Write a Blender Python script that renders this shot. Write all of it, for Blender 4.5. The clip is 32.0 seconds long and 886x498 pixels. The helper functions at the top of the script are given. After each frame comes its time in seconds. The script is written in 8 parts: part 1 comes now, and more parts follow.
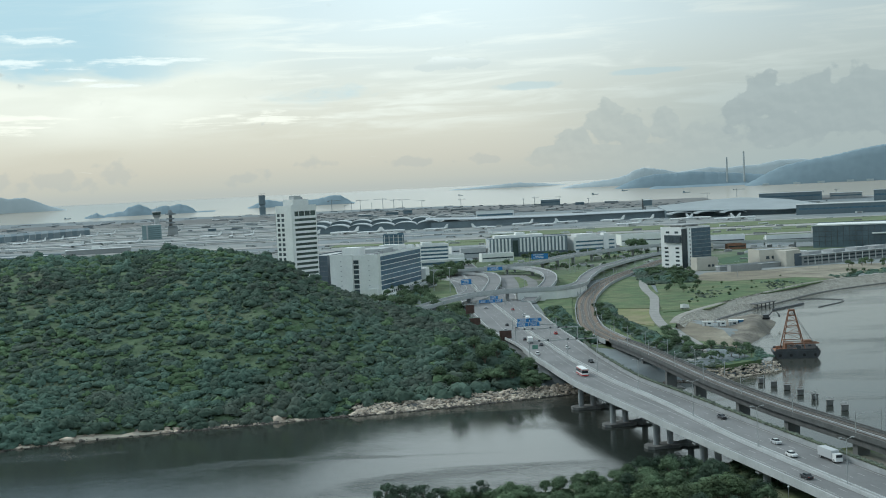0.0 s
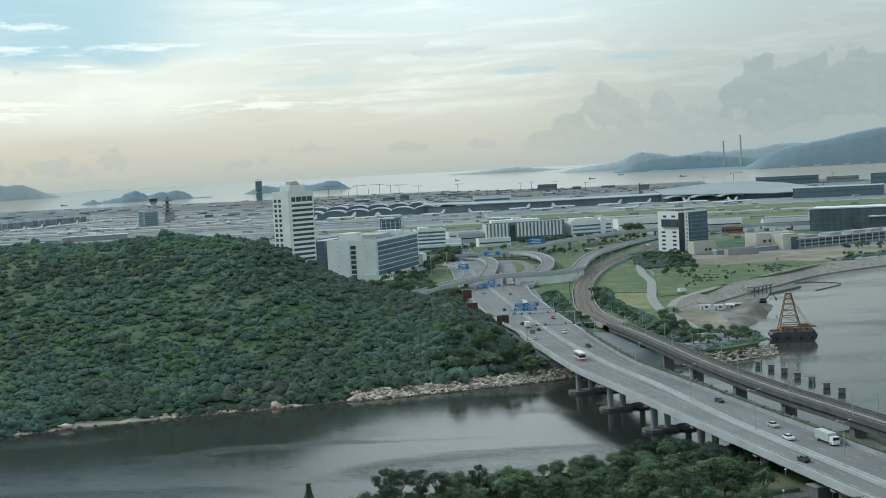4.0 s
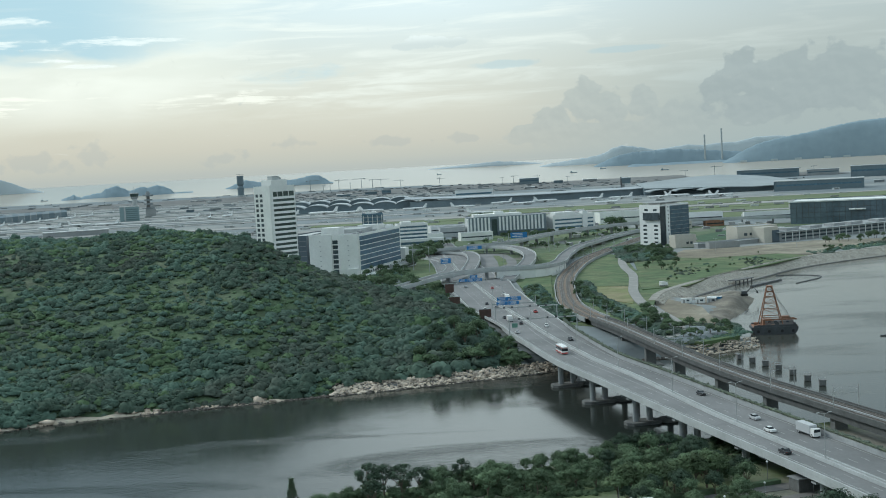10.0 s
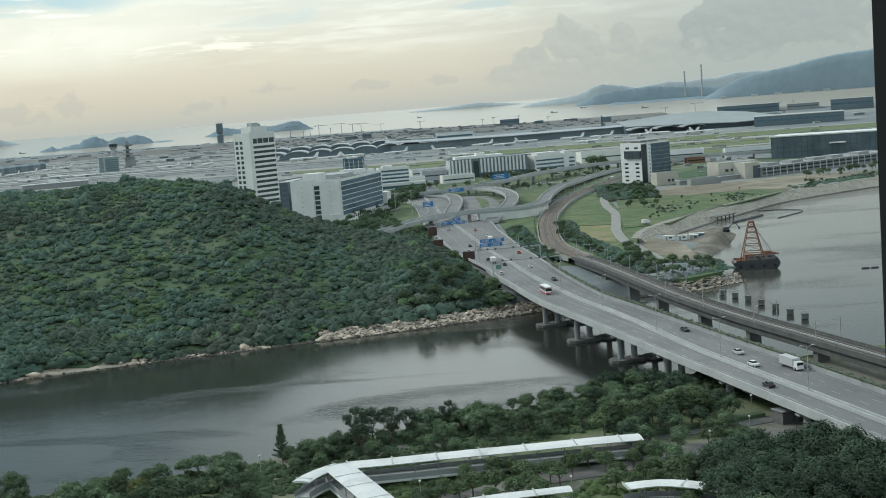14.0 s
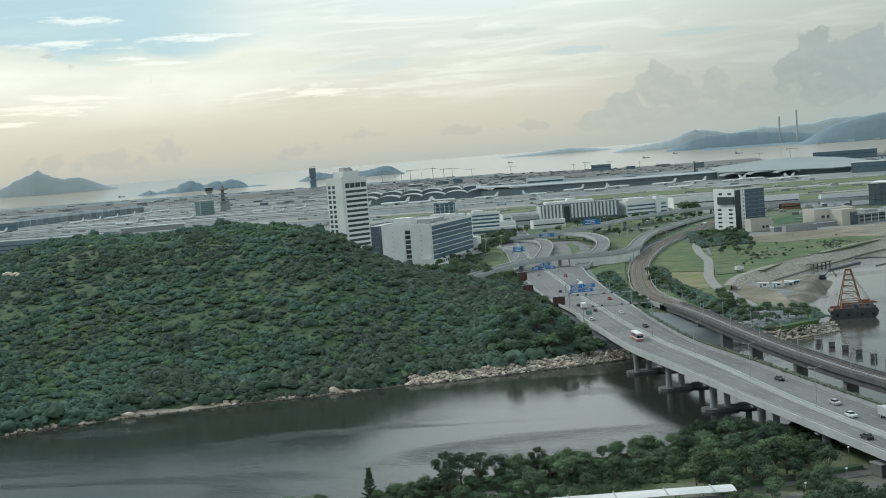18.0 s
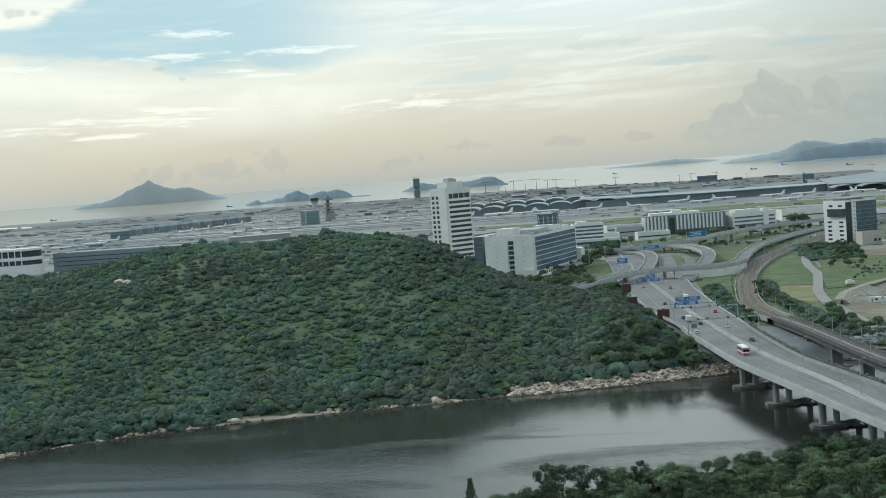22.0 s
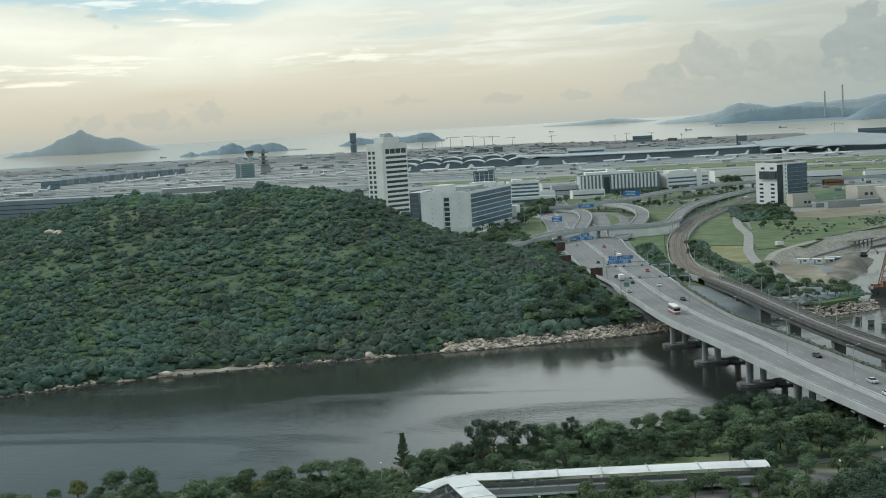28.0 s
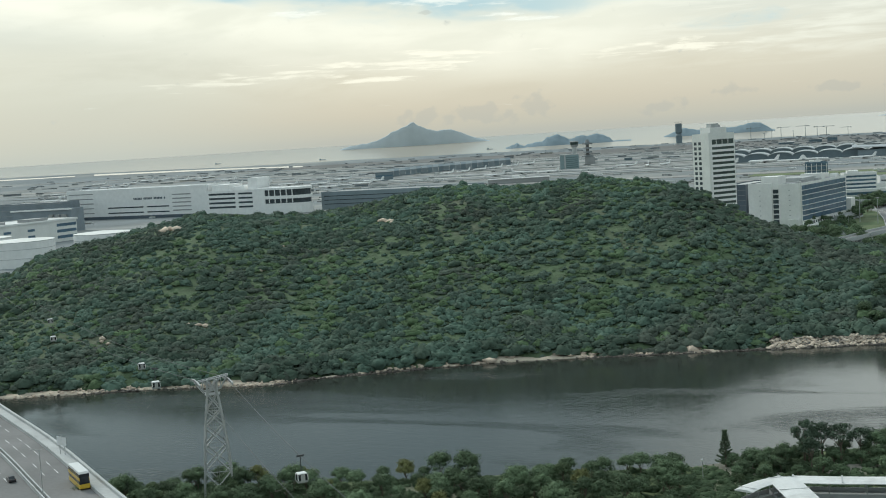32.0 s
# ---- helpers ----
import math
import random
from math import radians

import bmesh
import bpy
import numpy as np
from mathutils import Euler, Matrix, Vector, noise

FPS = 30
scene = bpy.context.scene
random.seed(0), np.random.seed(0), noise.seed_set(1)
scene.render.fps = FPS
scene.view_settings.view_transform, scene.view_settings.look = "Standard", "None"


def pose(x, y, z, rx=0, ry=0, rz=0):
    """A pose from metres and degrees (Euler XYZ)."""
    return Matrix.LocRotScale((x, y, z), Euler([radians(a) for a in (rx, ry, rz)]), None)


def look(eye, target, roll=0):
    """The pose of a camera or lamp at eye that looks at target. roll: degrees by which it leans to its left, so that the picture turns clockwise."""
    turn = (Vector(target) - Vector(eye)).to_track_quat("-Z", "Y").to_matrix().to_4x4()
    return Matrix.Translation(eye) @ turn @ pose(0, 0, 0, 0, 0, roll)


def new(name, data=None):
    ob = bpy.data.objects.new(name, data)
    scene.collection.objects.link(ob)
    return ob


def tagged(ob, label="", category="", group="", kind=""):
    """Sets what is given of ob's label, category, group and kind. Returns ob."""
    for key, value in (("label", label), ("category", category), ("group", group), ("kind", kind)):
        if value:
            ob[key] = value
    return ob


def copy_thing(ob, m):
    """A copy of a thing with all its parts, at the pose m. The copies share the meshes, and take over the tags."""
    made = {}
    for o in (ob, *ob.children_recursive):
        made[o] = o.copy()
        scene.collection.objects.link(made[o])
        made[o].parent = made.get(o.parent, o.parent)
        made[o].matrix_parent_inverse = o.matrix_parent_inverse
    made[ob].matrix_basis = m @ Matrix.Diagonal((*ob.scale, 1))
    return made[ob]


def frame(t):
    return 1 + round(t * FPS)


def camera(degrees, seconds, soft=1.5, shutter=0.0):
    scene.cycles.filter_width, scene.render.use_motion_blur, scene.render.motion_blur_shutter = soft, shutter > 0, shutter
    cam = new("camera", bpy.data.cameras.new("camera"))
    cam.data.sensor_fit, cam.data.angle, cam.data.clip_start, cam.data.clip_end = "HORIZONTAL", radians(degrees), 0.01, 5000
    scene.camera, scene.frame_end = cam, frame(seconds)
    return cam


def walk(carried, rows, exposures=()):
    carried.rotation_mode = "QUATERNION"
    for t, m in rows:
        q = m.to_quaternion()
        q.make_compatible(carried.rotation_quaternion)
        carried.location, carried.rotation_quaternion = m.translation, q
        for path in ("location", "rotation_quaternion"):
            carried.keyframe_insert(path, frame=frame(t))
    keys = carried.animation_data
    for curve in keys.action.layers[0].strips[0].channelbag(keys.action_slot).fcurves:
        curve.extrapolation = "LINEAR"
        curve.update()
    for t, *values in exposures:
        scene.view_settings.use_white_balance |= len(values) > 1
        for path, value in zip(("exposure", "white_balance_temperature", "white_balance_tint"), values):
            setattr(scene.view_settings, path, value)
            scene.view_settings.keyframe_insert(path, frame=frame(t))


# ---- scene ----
cam = camera(38.27, 32.0, soft=1.0)
EYE = 90.0
# seconds, shift to the right in metres, yaw, pitch, roll
ROWS = [
    (0.0, 0.000, -0.14, -2.94, 2.78),
    (0.5, 0.000, 0.11, -3.28, 2.96),
    (1.0, 0.000, 0.11, -3.43, 3.07),
    (1.5, 0.000, 0.00, -3.35, 2.97),
    (2.0, 0.000, 0.06, -3.40, 3.01),
    (2.5, 0.000, 0.16, -3.56, 3.13),
    (3.0, 0.000, -0.08, -3.53, 3.09),
    (3.5, 0.000, -0.21, -3.55, 3.04),
    (5.5, 0.000, -0.45, -3.83, 3.12),
    (6.0, 0.000, -0.44, -3.83, 3.14),
    (6.5, 0.000, -0.50, -3.75, 3.11),
    (7.0, 0.000, -0.37, -3.77, 3.17),
    (7.5, 0.000, -0.25, -3.78, 3.21),
    (8.0, 0.000, -0.39, -3.85, 3.17),
    (8.5, 0.000, -1.13, -3.81, 3.07),
    (9.0, 0.000, -1.30, -3.80, 3.06),
    (9.5, 0.000, -1.17, -3.83, 3.08),
    (10.0, 0.000, -1.10, -3.92, 3.18),
    (10.5, 0.000, -1.27, -4.06, 3.20),
    (11.0, 0.000, -1.85, -4.39, 3.20),
    (11.5, 0.000, -1.55, -4.44, 3.19),
    (12.0, 0.000, -1.50, -5.75, 3.93),
    (12.5, 0.000, -1.07, -5.97, 4.23),
    (13.0, 0.000, -0.38, -6.33, 4.62),
    (13.5, 0.000, -1.42, -6.53, 4.58),
    (15.5, 0.000, -2.73, -6.23, 4.35),
    (16.0, 0.000, -4.93, -5.70, 3.85),
    (16.5, 0.000, -2.09, -4.41, 4.79),
    (17.0, 0.000, 1.95, -4.84, 5.05),
    (17.5, 0.000, 2.02, -4.85, 4.84),
    (18.0, 0.000, 2.08, -4.21, 4.40),
    (18.5, 0.000, 1.18, -4.16, 4.07),
    (19.0, 0.000, 1.39, -4.18, 3.82),
    (19.5, 0.027, -0.90, -4.07, 3.58),
    (20.0, 0.022, -0.52, -4.04, 3.57),
    (20.5, 0.000, 1.07, -4.01, 3.44),
    (21.0, 0.000, 3.95, -3.69, 3.76),
    (21.5, 0.000, 5.30, -3.49, 3.81),
    (22.0, 0.000, 6.73, -3.38, 4.30),
    (22.5, 0.000, 7.86, -4.10, 4.05),
    (23.0, 0.000, 9.23, -3.39, 4.05),
    (23.5, 0.000, 11.60, -3.04, 3.89),
    (24.0, 0.000, 11.23, -3.37, 3.61),
    (24.5, 0.000, 10.97, -3.30, 3.91),
    (25.0, 0.000, 9.24, -3.15, 3.95),
    (25.5, 0.000, 7.65, -3.57, 3.91),
    (26.0, 0.000, 5.48, -4.02, 3.23),
    (26.5, 0.000, 3.72, -4.68, 3.18),
    (28.5, 0.000, 4.19, -5.76, 3.15),
    (29.0, 0.000, 5.26, -6.04, 3.46),
    (29.5, 0.000, 7.13, -6.13, 3.94),
    (30.0, 0.000, 10.87, -5.66, 4.45),
    (30.5, 0.000, 12.94, -5.14, 4.07),
    (31.0, 0.000, 14.85, -5.37, 3.95),
    (31.5, 0.000, 16.95, -4.87, 3.85),
    (32.0, 0.000, 18.36, -5.08, 3.63),
]
walk(cam, [(t, pose(dx, 0, EYE, 90 + pitch, roll, yaw)) for t, dx, yaw, pitch, roll in ROWS],
     [(0.0, 0.02, 5900, 1), (11.0, 0.02, 5900, 1), (11.9, 0.12, 6150, 3), (13.5, 0.09, 6250, 3), (16.0, 0.05, 6300, 3), (20.0, 0.0, 6150, 3), (26.0, 0.0, 6200, 3), (29.0, 0.0, 6350, 3), (32.0, 0.0, 6380, 3)])

# ---- world, sun ----
world = bpy.data.worlds.new("world")
scene.world = world
world.use_nodes = True
WN, WL = world.node_tree.nodes, world.node_tree.links
WN.clear()
SUN_AZ, SUN_EL = radians(-60), radians(36)


def wmath(op, a, b=None, c=None):
    n = WN.new("ShaderNodeMath")
    n.operation = op
    for i, v in enumerate((a, b, c)):
        if v is None:
            continue
        if isinstance(v, (int, float)):
            n.inputs[i].default_value = v
        else:
            WL.new(v, n.inputs[i])
    return n.outputs[0]


def wnoise(vec, scale, detail=6.0, rough=0.6, dist=0.0):
    n = WN.new("ShaderNodeTexNoise")
    n.inputs["Scale"].default_value, n.inputs["Detail"].default_value = scale, detail
    n.inputs["Roughness"].default_value, n.inputs["Distortion"].default_value = rough, dist
    WL.new(vec, n.inputs["Vector"])
    return n.outputs["Fac"]


def wvec(x, y, z):
    n = WN.new("ShaderNodeCombineXYZ")
    for i, v in enumerate((x, y, z)):
        if isinstance(v, (int, float)):
            n.inputs[i].default_value = v
        else:
            WL.new(v, n.inputs[i])
    return n.outputs[0]


def wmix(fac, a, b):
    n = WN.new("ShaderNodeMix")
    n.data_type = "RGBA"
    for i, v in ((0, fac), (6, a), (7, b)):
        if isinstance(v, (int, float)):
            n.inputs[i].default_value = v
        elif isinstance(v, tuple):
            n.inputs[i].default_value = (*v, 1)
        else:
            WL.new(v, n.inputs[i])
    return n.outputs[2]


def wstep(v, lo, hi):
    n = WN.new("ShaderNodeMapRange")
    n.interpolation_type = "SMOOTHSTEP"
    n.inputs["From Min"].default_value, n.inputs["From Max"].default_value = lo, hi
    WL.new(v, n.inputs["Value"])
    return n.outputs["Result"]


def wblob(az, el, a0, e0, wa, we):
    """A soft oval in the sky round a heading and a height, in degrees."""
    u = wmath("DIVIDE", wmath("SUBTRACT", az, a0), wa)
    v = wmath("DIVIDE", wmath("SUBTRACT", el, e0), we)
    r = wmath("ADD", wmath("MULTIPLY", u, u), wmath("MULTIPLY", v, v))
    return wmath("POWER", 2.718, wmath("MULTIPLY", r, -1.0))


tc = WN.new("ShaderNodeTexCoord")
sep = WN.new("ShaderNodeSeparateXYZ")
WL.new(tc.outputs["Generated"], sep.inputs[0])
AZ = wmath("MULTIPLY", wmath("ARCTAN2", sep.outputs[0], sep.outputs[1]), 57.2958)
EL = wmath("MULTIPLY", wmath("ARCSINE", sep.outputs[2]), 57.2958)
sky = WN.new("ShaderNodeTexSky")
sky.sky_type, sky.sun_disc = "NISHITA", False
sky.sun_elevation, sky.sun_rotation = SUN_EL, SUN_AZ
sky.air_density, sky.dust_density = 1.2, 2.0
clear = WN.new("ShaderNodeVectorMath")
clear.operation = "SCALE"
clear.inputs["Scale"].default_value = 0.10
WL.new(sky.outputs[0], clear.inputs[0])
# veil of high haze: warm and dim at the horizon, white higher up
veil = WN.new("ShaderNodeValToRGB")
ramp = veil.color_ramp
ramp.elements[0].position, ramp.elements[0].color = 0.0, (0.54, 0.53, 0.48, 1)
ramp.elements[1].position, ramp.elements[1].color = 1.0, (0.86, 0.97, 1.04, 1)
for p_, c_ in ((0.004, (0.60, 0.565, 0.485)), (0.013, (0.685, 0.612, 0.50)), (0.028, (0.755, 0.685, 0.56)), (0.048, (0.77, 0.74, 0.64)), (0.075, (0.74, 0.79, 0.77)), (0.105, (0.56, 0.66, 0.70)), (0.15, (0.35, 0.455, 0.515)), (0.30, (0.335, 0.435, 0.50)), (0.45, (0.64, 0.73, 0.78))):
    e_ = ramp.elements.new(p_)
    e_.color = (*c_, 1)
WL.new(wmath("DIVIDE", EL, 90.0), veil.inputs[0])
low = wvec(wmath("MULTIPLY", AZ, 0.11), wmath("MULTIPLY", EL, 0.42), 0.0)
thin = wvec(wmath("ADD", wmath("MULTIPLY", AZ, 0.12), wmath("MULTIPLY", EL, -0.07)), wmath("MULTIPLY", EL, 1.15), 3.0)
n_low, n_thin = wnoise(low, 1.5, 6, 0.6, 0.3), wnoise(thin, 1.5, 5, 0.56, 0.5)
n_soft = wnoise(wvec(wmath("MULTIPLY", AZ, 0.16), wmath("MULTIPLY", EL, 0.55), 5.0), 1.3, 4, 0.5, 0.3)
n_fray = wnoise(wvec(wmath("MULTIPLY", AZ, 0.5), wmath("MULTIPLY", EL, 2.6), 9.0), 1.6, 6, 0.6, 0.3)


def heads(rows):
    total = None
    for a0, e0, wa, we in rows:
        b_ = wblob(AZ, EL, a0, e0, wa, we)
        total = b_ if total is None else wmath("MAXIMUM", total, b_)
    return total


# a blue opening to the west over the slanting edge of a cream cloud sheet
edge = wmath("ADD", wmath("MULTIPLY", wmath("MAXIMUM", wmath("SUBTRACT", -17.0, AZ), 0.0), 0.14), wmath("MULTIPLY", wmath("MAXIMUM", wmath("ADD", AZ, 12.5), 0.0), 0.22))
over = wmath("SUBTRACT", wmath("SUBTRACT", EL, 4.55), edge)
ragged = wmath("ADD", over, wmath("MULTIPLY", wmath("SUBTRACT", n_soft, 0.5), 3.0))
gap = wmath("MULTIPLY", wstep(ragged, -0.15, 0.85), wstep(wmath("MULTIPLY", EL, -1), -12, -8.5))
gap = wmath("MULTIPLY", gap, wstep(wmath("MULTIPLY", AZ, -1), 4, 15))
bank = wmath("ADD", wblob(AZ, EL, -27.5, 9.0, 6.0, 1.5), wmath("MULTIPLY", wmath("SUBTRACT", n_soft, 0.5), 1.3))
gap = wmath("MULTIPLY", gap, wmath("SUBTRACT", 1.0, wstep(bank, 0.32, 0.52)))
col = wmix(wmath("MULTIPLY", gap, 0.92), veil.outputs[0], (0.50, 0.68, 0.75))
# smaller blue gaps elsewhere
slot = wstep(wmath("ADD", wmath("MULTIPLY", wblob(AZ, EL, -4.5, 4.2, 3.5, 0.6), 0.25), n_low), 0.66, 0.88)
col = wmix(wmath("MULTIPLY", wmath("MULTIPLY", slot, wstep(EL, 2.6, 4.5)), 0.8), col, (0.47, 0.66, 0.74))
sheet = wmath("MULTIPLY", wmath("MULTIPLY", wmath("SUBTRACT", 1.0, gap), wstep(wmath("MULTIPLY", EL, -1), -11, -8)), wmath("MULTIPLY", wstep(over, -2.6, -0.6), wstep(wmath("MULTIPLY", AZ, -1), 5, 11)))
col = wmix(wmath("MULTIPLY", sheet, 0.85), col, wmix(wstep(n_soft, 0.36, 0.62), (0.93, 0.90, 0.78), (1.10, 1.055, 0.92)))
# a faint grain of cirrus, stronger to the north
streak = wmath("MULTIPLY", wstep(n_thin, 0.46, 0.72), wstep(EL, 1.8, 3.4))
streak = wmath("MULTIPLY", streak, wmath("ADD", 0.16, wmath("MULTIPLY", wstep(AZ, -13, -5), 0.60)))
col = wmix(streak, col, (1.02, 0.985, 0.87))
broad = wmath("MULTIPLY", wblob(AZ, EL, -20, 3.5, 18, 1.3), wstep(n_low, 0.30, 0.58))
col = wmix(wmath("MULTIPLY", broad, 0.55), col, (0.97, 0.92, 0.80))
# thin bright bars of cloud, and wisps in the blue
n_bar = wnoise(wvec(wmath("MULTIPLY", AZ, 0.20), wmath("ADD", wmath("MULTIPLY", EL, 2.5), wmath("MULTIPLY", AZ, 0.03)), 2.0), 1.5, 7, 0.58, 0.4)
bars = heads([(-20, 3.40, 7.5, 0.55), (-25, 3.1, 5.0, 0.4), (-8.0, 3.25, 5.0, 0.45), (-29, 2.75, 3.0, 0.35), (-21, 2.65, 2.6, 0.2)])
bars = wstep(wmath("ADD", wmath("MULTIPLY", bars, 0.36), wmath("ADD", n_bar, wmath("MULTIPLY", wmath("SUBTRACT", n_fray, 0.5), 0.35))), 0.74, 0.93)
col = wmix(wmath("MULTIPLY", bars, 0.8), col, (1.14, 1.07, 0.92))
wisps = heads([(-18.2, 5.95, 2.2, 0.22), (-14.2, 4.9, 1.7, 0.15), (-15.6, 5.15, 1.1, 0.1), (-17.0, 6.9, 2.6, 0.3), (-13.0, 5.9, 3.4, 0.3), (-24.5, 5.7, 1.4, 0.2)])
wisps = wstep(wmath("ADD", wmath("MULTIPLY", wisps, 0.7), wmath("ADD", wmath("MULTIPLY", wmath("SUBTRACT", n_fray, 0.5), 1.7), wmath("SUBTRACT", n_bar, 0.5))), 0.34, 0.85)
col = wmix(wmath("MULTIPLY", wisps, 0.7), col, (1.10, 1.09, 1.02))
# the hidden sun's glow in the veil, high over the middle
col = wmix(wmath("MULTIPLY", wblob(AZ, EL, 3, 15.5, 11, 7.4), 0.9), col, (1.50, 1.54, 1.50))
# greyer air away from the warm middle of the horizon
calm_low = wstep(wmath("MULTIPLY", EL, -1), -6.0, -2.0)
col = wmix(wmath("MULTIPLY", wmath("MULTIPLY", wstep(AZ, 2, 16), calm_low), 0.75), col, (0.45, 0.505, 0.49))
col = wmix(wmath("MULTIPLY", wmath("MULTIPLY", wstep(wmath("MULTIPLY", AZ, -1), 20, 34), calm_low), 0.55), col, (0.62, 0.655, 0.61))
# grey banks of cumulus to the north, built of round heads
lumps = wvec(wmath("MULTIPLY", AZ, 0.55), wmath("MULTIPLY", EL, 0.66), 7.0)
n_lump = wnoise(lumps, 2.3, 5, 0.46)
puffs = wmath("SUBTRACT", n_lump, 0.5)
n_lit = wnoise(wvec(wmath("ADD", wmath("MULTIPLY", AZ, 0.55), 0.05), wmath("ADD", wmath("MULTIPLY", EL, 0.66), 0.10), 7.0), 2.3, 5, 0.46)
lit = wstep(wmath("SUBTRACT", n_lump, n_lit), -0.14, 0.16)
for rows_, fac_, dark_, pale_ in (
        ([(7.5, 2.3, 1.0, 1.15), (8.5, 1.9, 1.1, 1.0), (6.1, 1.55, 1.1, 0.75), (4.9, 1.0, 1.3, 0.55), (10.1, 2.1, 0.9, 0.9), (8.0, 0.7, 4.0, 0.9), (11.6, 1.2, 2.2, 1.1)], 0.60, (0.46, 0.48, 0.46), (0.54, 0.55, 0.51)),
        ([(14.6, 2.8, 1.7, 1.1), (13.2, 2.5, 0.9, 0.7), (14.3, 3.5, 0.9, 0.75), (16.4, 3.0, 1.7, 1.2), (18.5, 2.6, 2.6, 1.7), (15.5, 1.8, 3.2, 1.0)], 0.74, (0.365, 0.395, 0.395), (0.43, 0.455, 0.445))):
    form = wmath("ADD", heads(rows_), wmath("MULTIPLY", puffs, 1.25))
    cum = wmath("MULTIPLY", wstep(form, 0.44, 0.60), wstep(EL, -0.2, 1.6))
    col = wmix(wmath("MULTIPLY", cum, fac_), col, wmix(lit, dark_, pale_))
# one small bright-topped cumulus higher up, and a blue slit beside it
small = wmath("ADD", heads([(1.0, 5.35, 1.3, 0.30), (0.2, 5.2, 1.2, 0.22), (2.0, 5.3, 0.8, 0.2)]), wmath("MULTIPLY", puffs, 2.0))
col = wmix(wmath("MULTIPLY", wstep(small, 0.42, 0.62), 0.55), col, wmix(wstep(EL, 5.2, 5.6), (0.72, 0.75, 0.72), (1.08, 1.08, 1.02)))
slit = wmath("ADD", heads([(4.0, 4.15, 1.6, 0.22), (9.5, 4.5, 2.0, 0.18)]), wmath("MULTIPLY", puffs, 0.8))
col = wmix(wmath("MULTIPLY", wstep(slit, 0.35, 0.7), 0.5), col, (0.55, 0.70, 0.745))
grey = wblob(AZ, EL, 22, 5, 15, 9)
col = wmix(wmath("MULTIPLY", grey, 0.62), col, (0.40, 0.44, 0.435))
# small dark scud low over the sea
scud = wmath("ADD", heads([(-14.4, 1.1, 1.1, 0.5), (-16.4, 0.85, 1.8, 0.5), (-19, 0.8, 1.8, 0.5), (-5.6, 1.1, 1.0, 0.36), (-1.2, 1.05, 1.0, 0.32), (-8.6, 0.6, 1.0, 0.35), (-18.9, 5.45, 0.8, 0.12), (-24.2, 8.0, 0.7, 0.25), (2.2, 1.0, 1.1, 0.26)]), wmath("MULTIPLY", puffs, 2.6))
col = wmix(wmath("MULTIPLY", wstep(scud, 0.45, 0.85), 0.40), col, (0.50, 0.50, 0.47))
cover = wmix(0.93, clear.outputs[0], col)
bg = WN.new("ShaderNodeBackground")
bg.inputs["Strength"].default_value = 1.0
WL.new(cover, bg.inputs["Color"])
wout = WN.new("ShaderNodeOutputWorld")
WL.new(bg.outputs[0], wout.inputs["Surface"])

sun = new("sun", bpy.data.lights.new("sun", "SUN"))
sun.data.energy, sun.data.angle, sun.data.color = 1.8, radians(14), (1.0, 0.96, 0.90)
sun.matrix_world = look((0, 0, 0), (-math.sin(SUN_AZ) * math.cos(SUN_EL), -math.cos(SUN_AZ) * math.cos(SUN_EL), -math.sin(SUN_EL)))

# ---- materials ----
MATS = {}


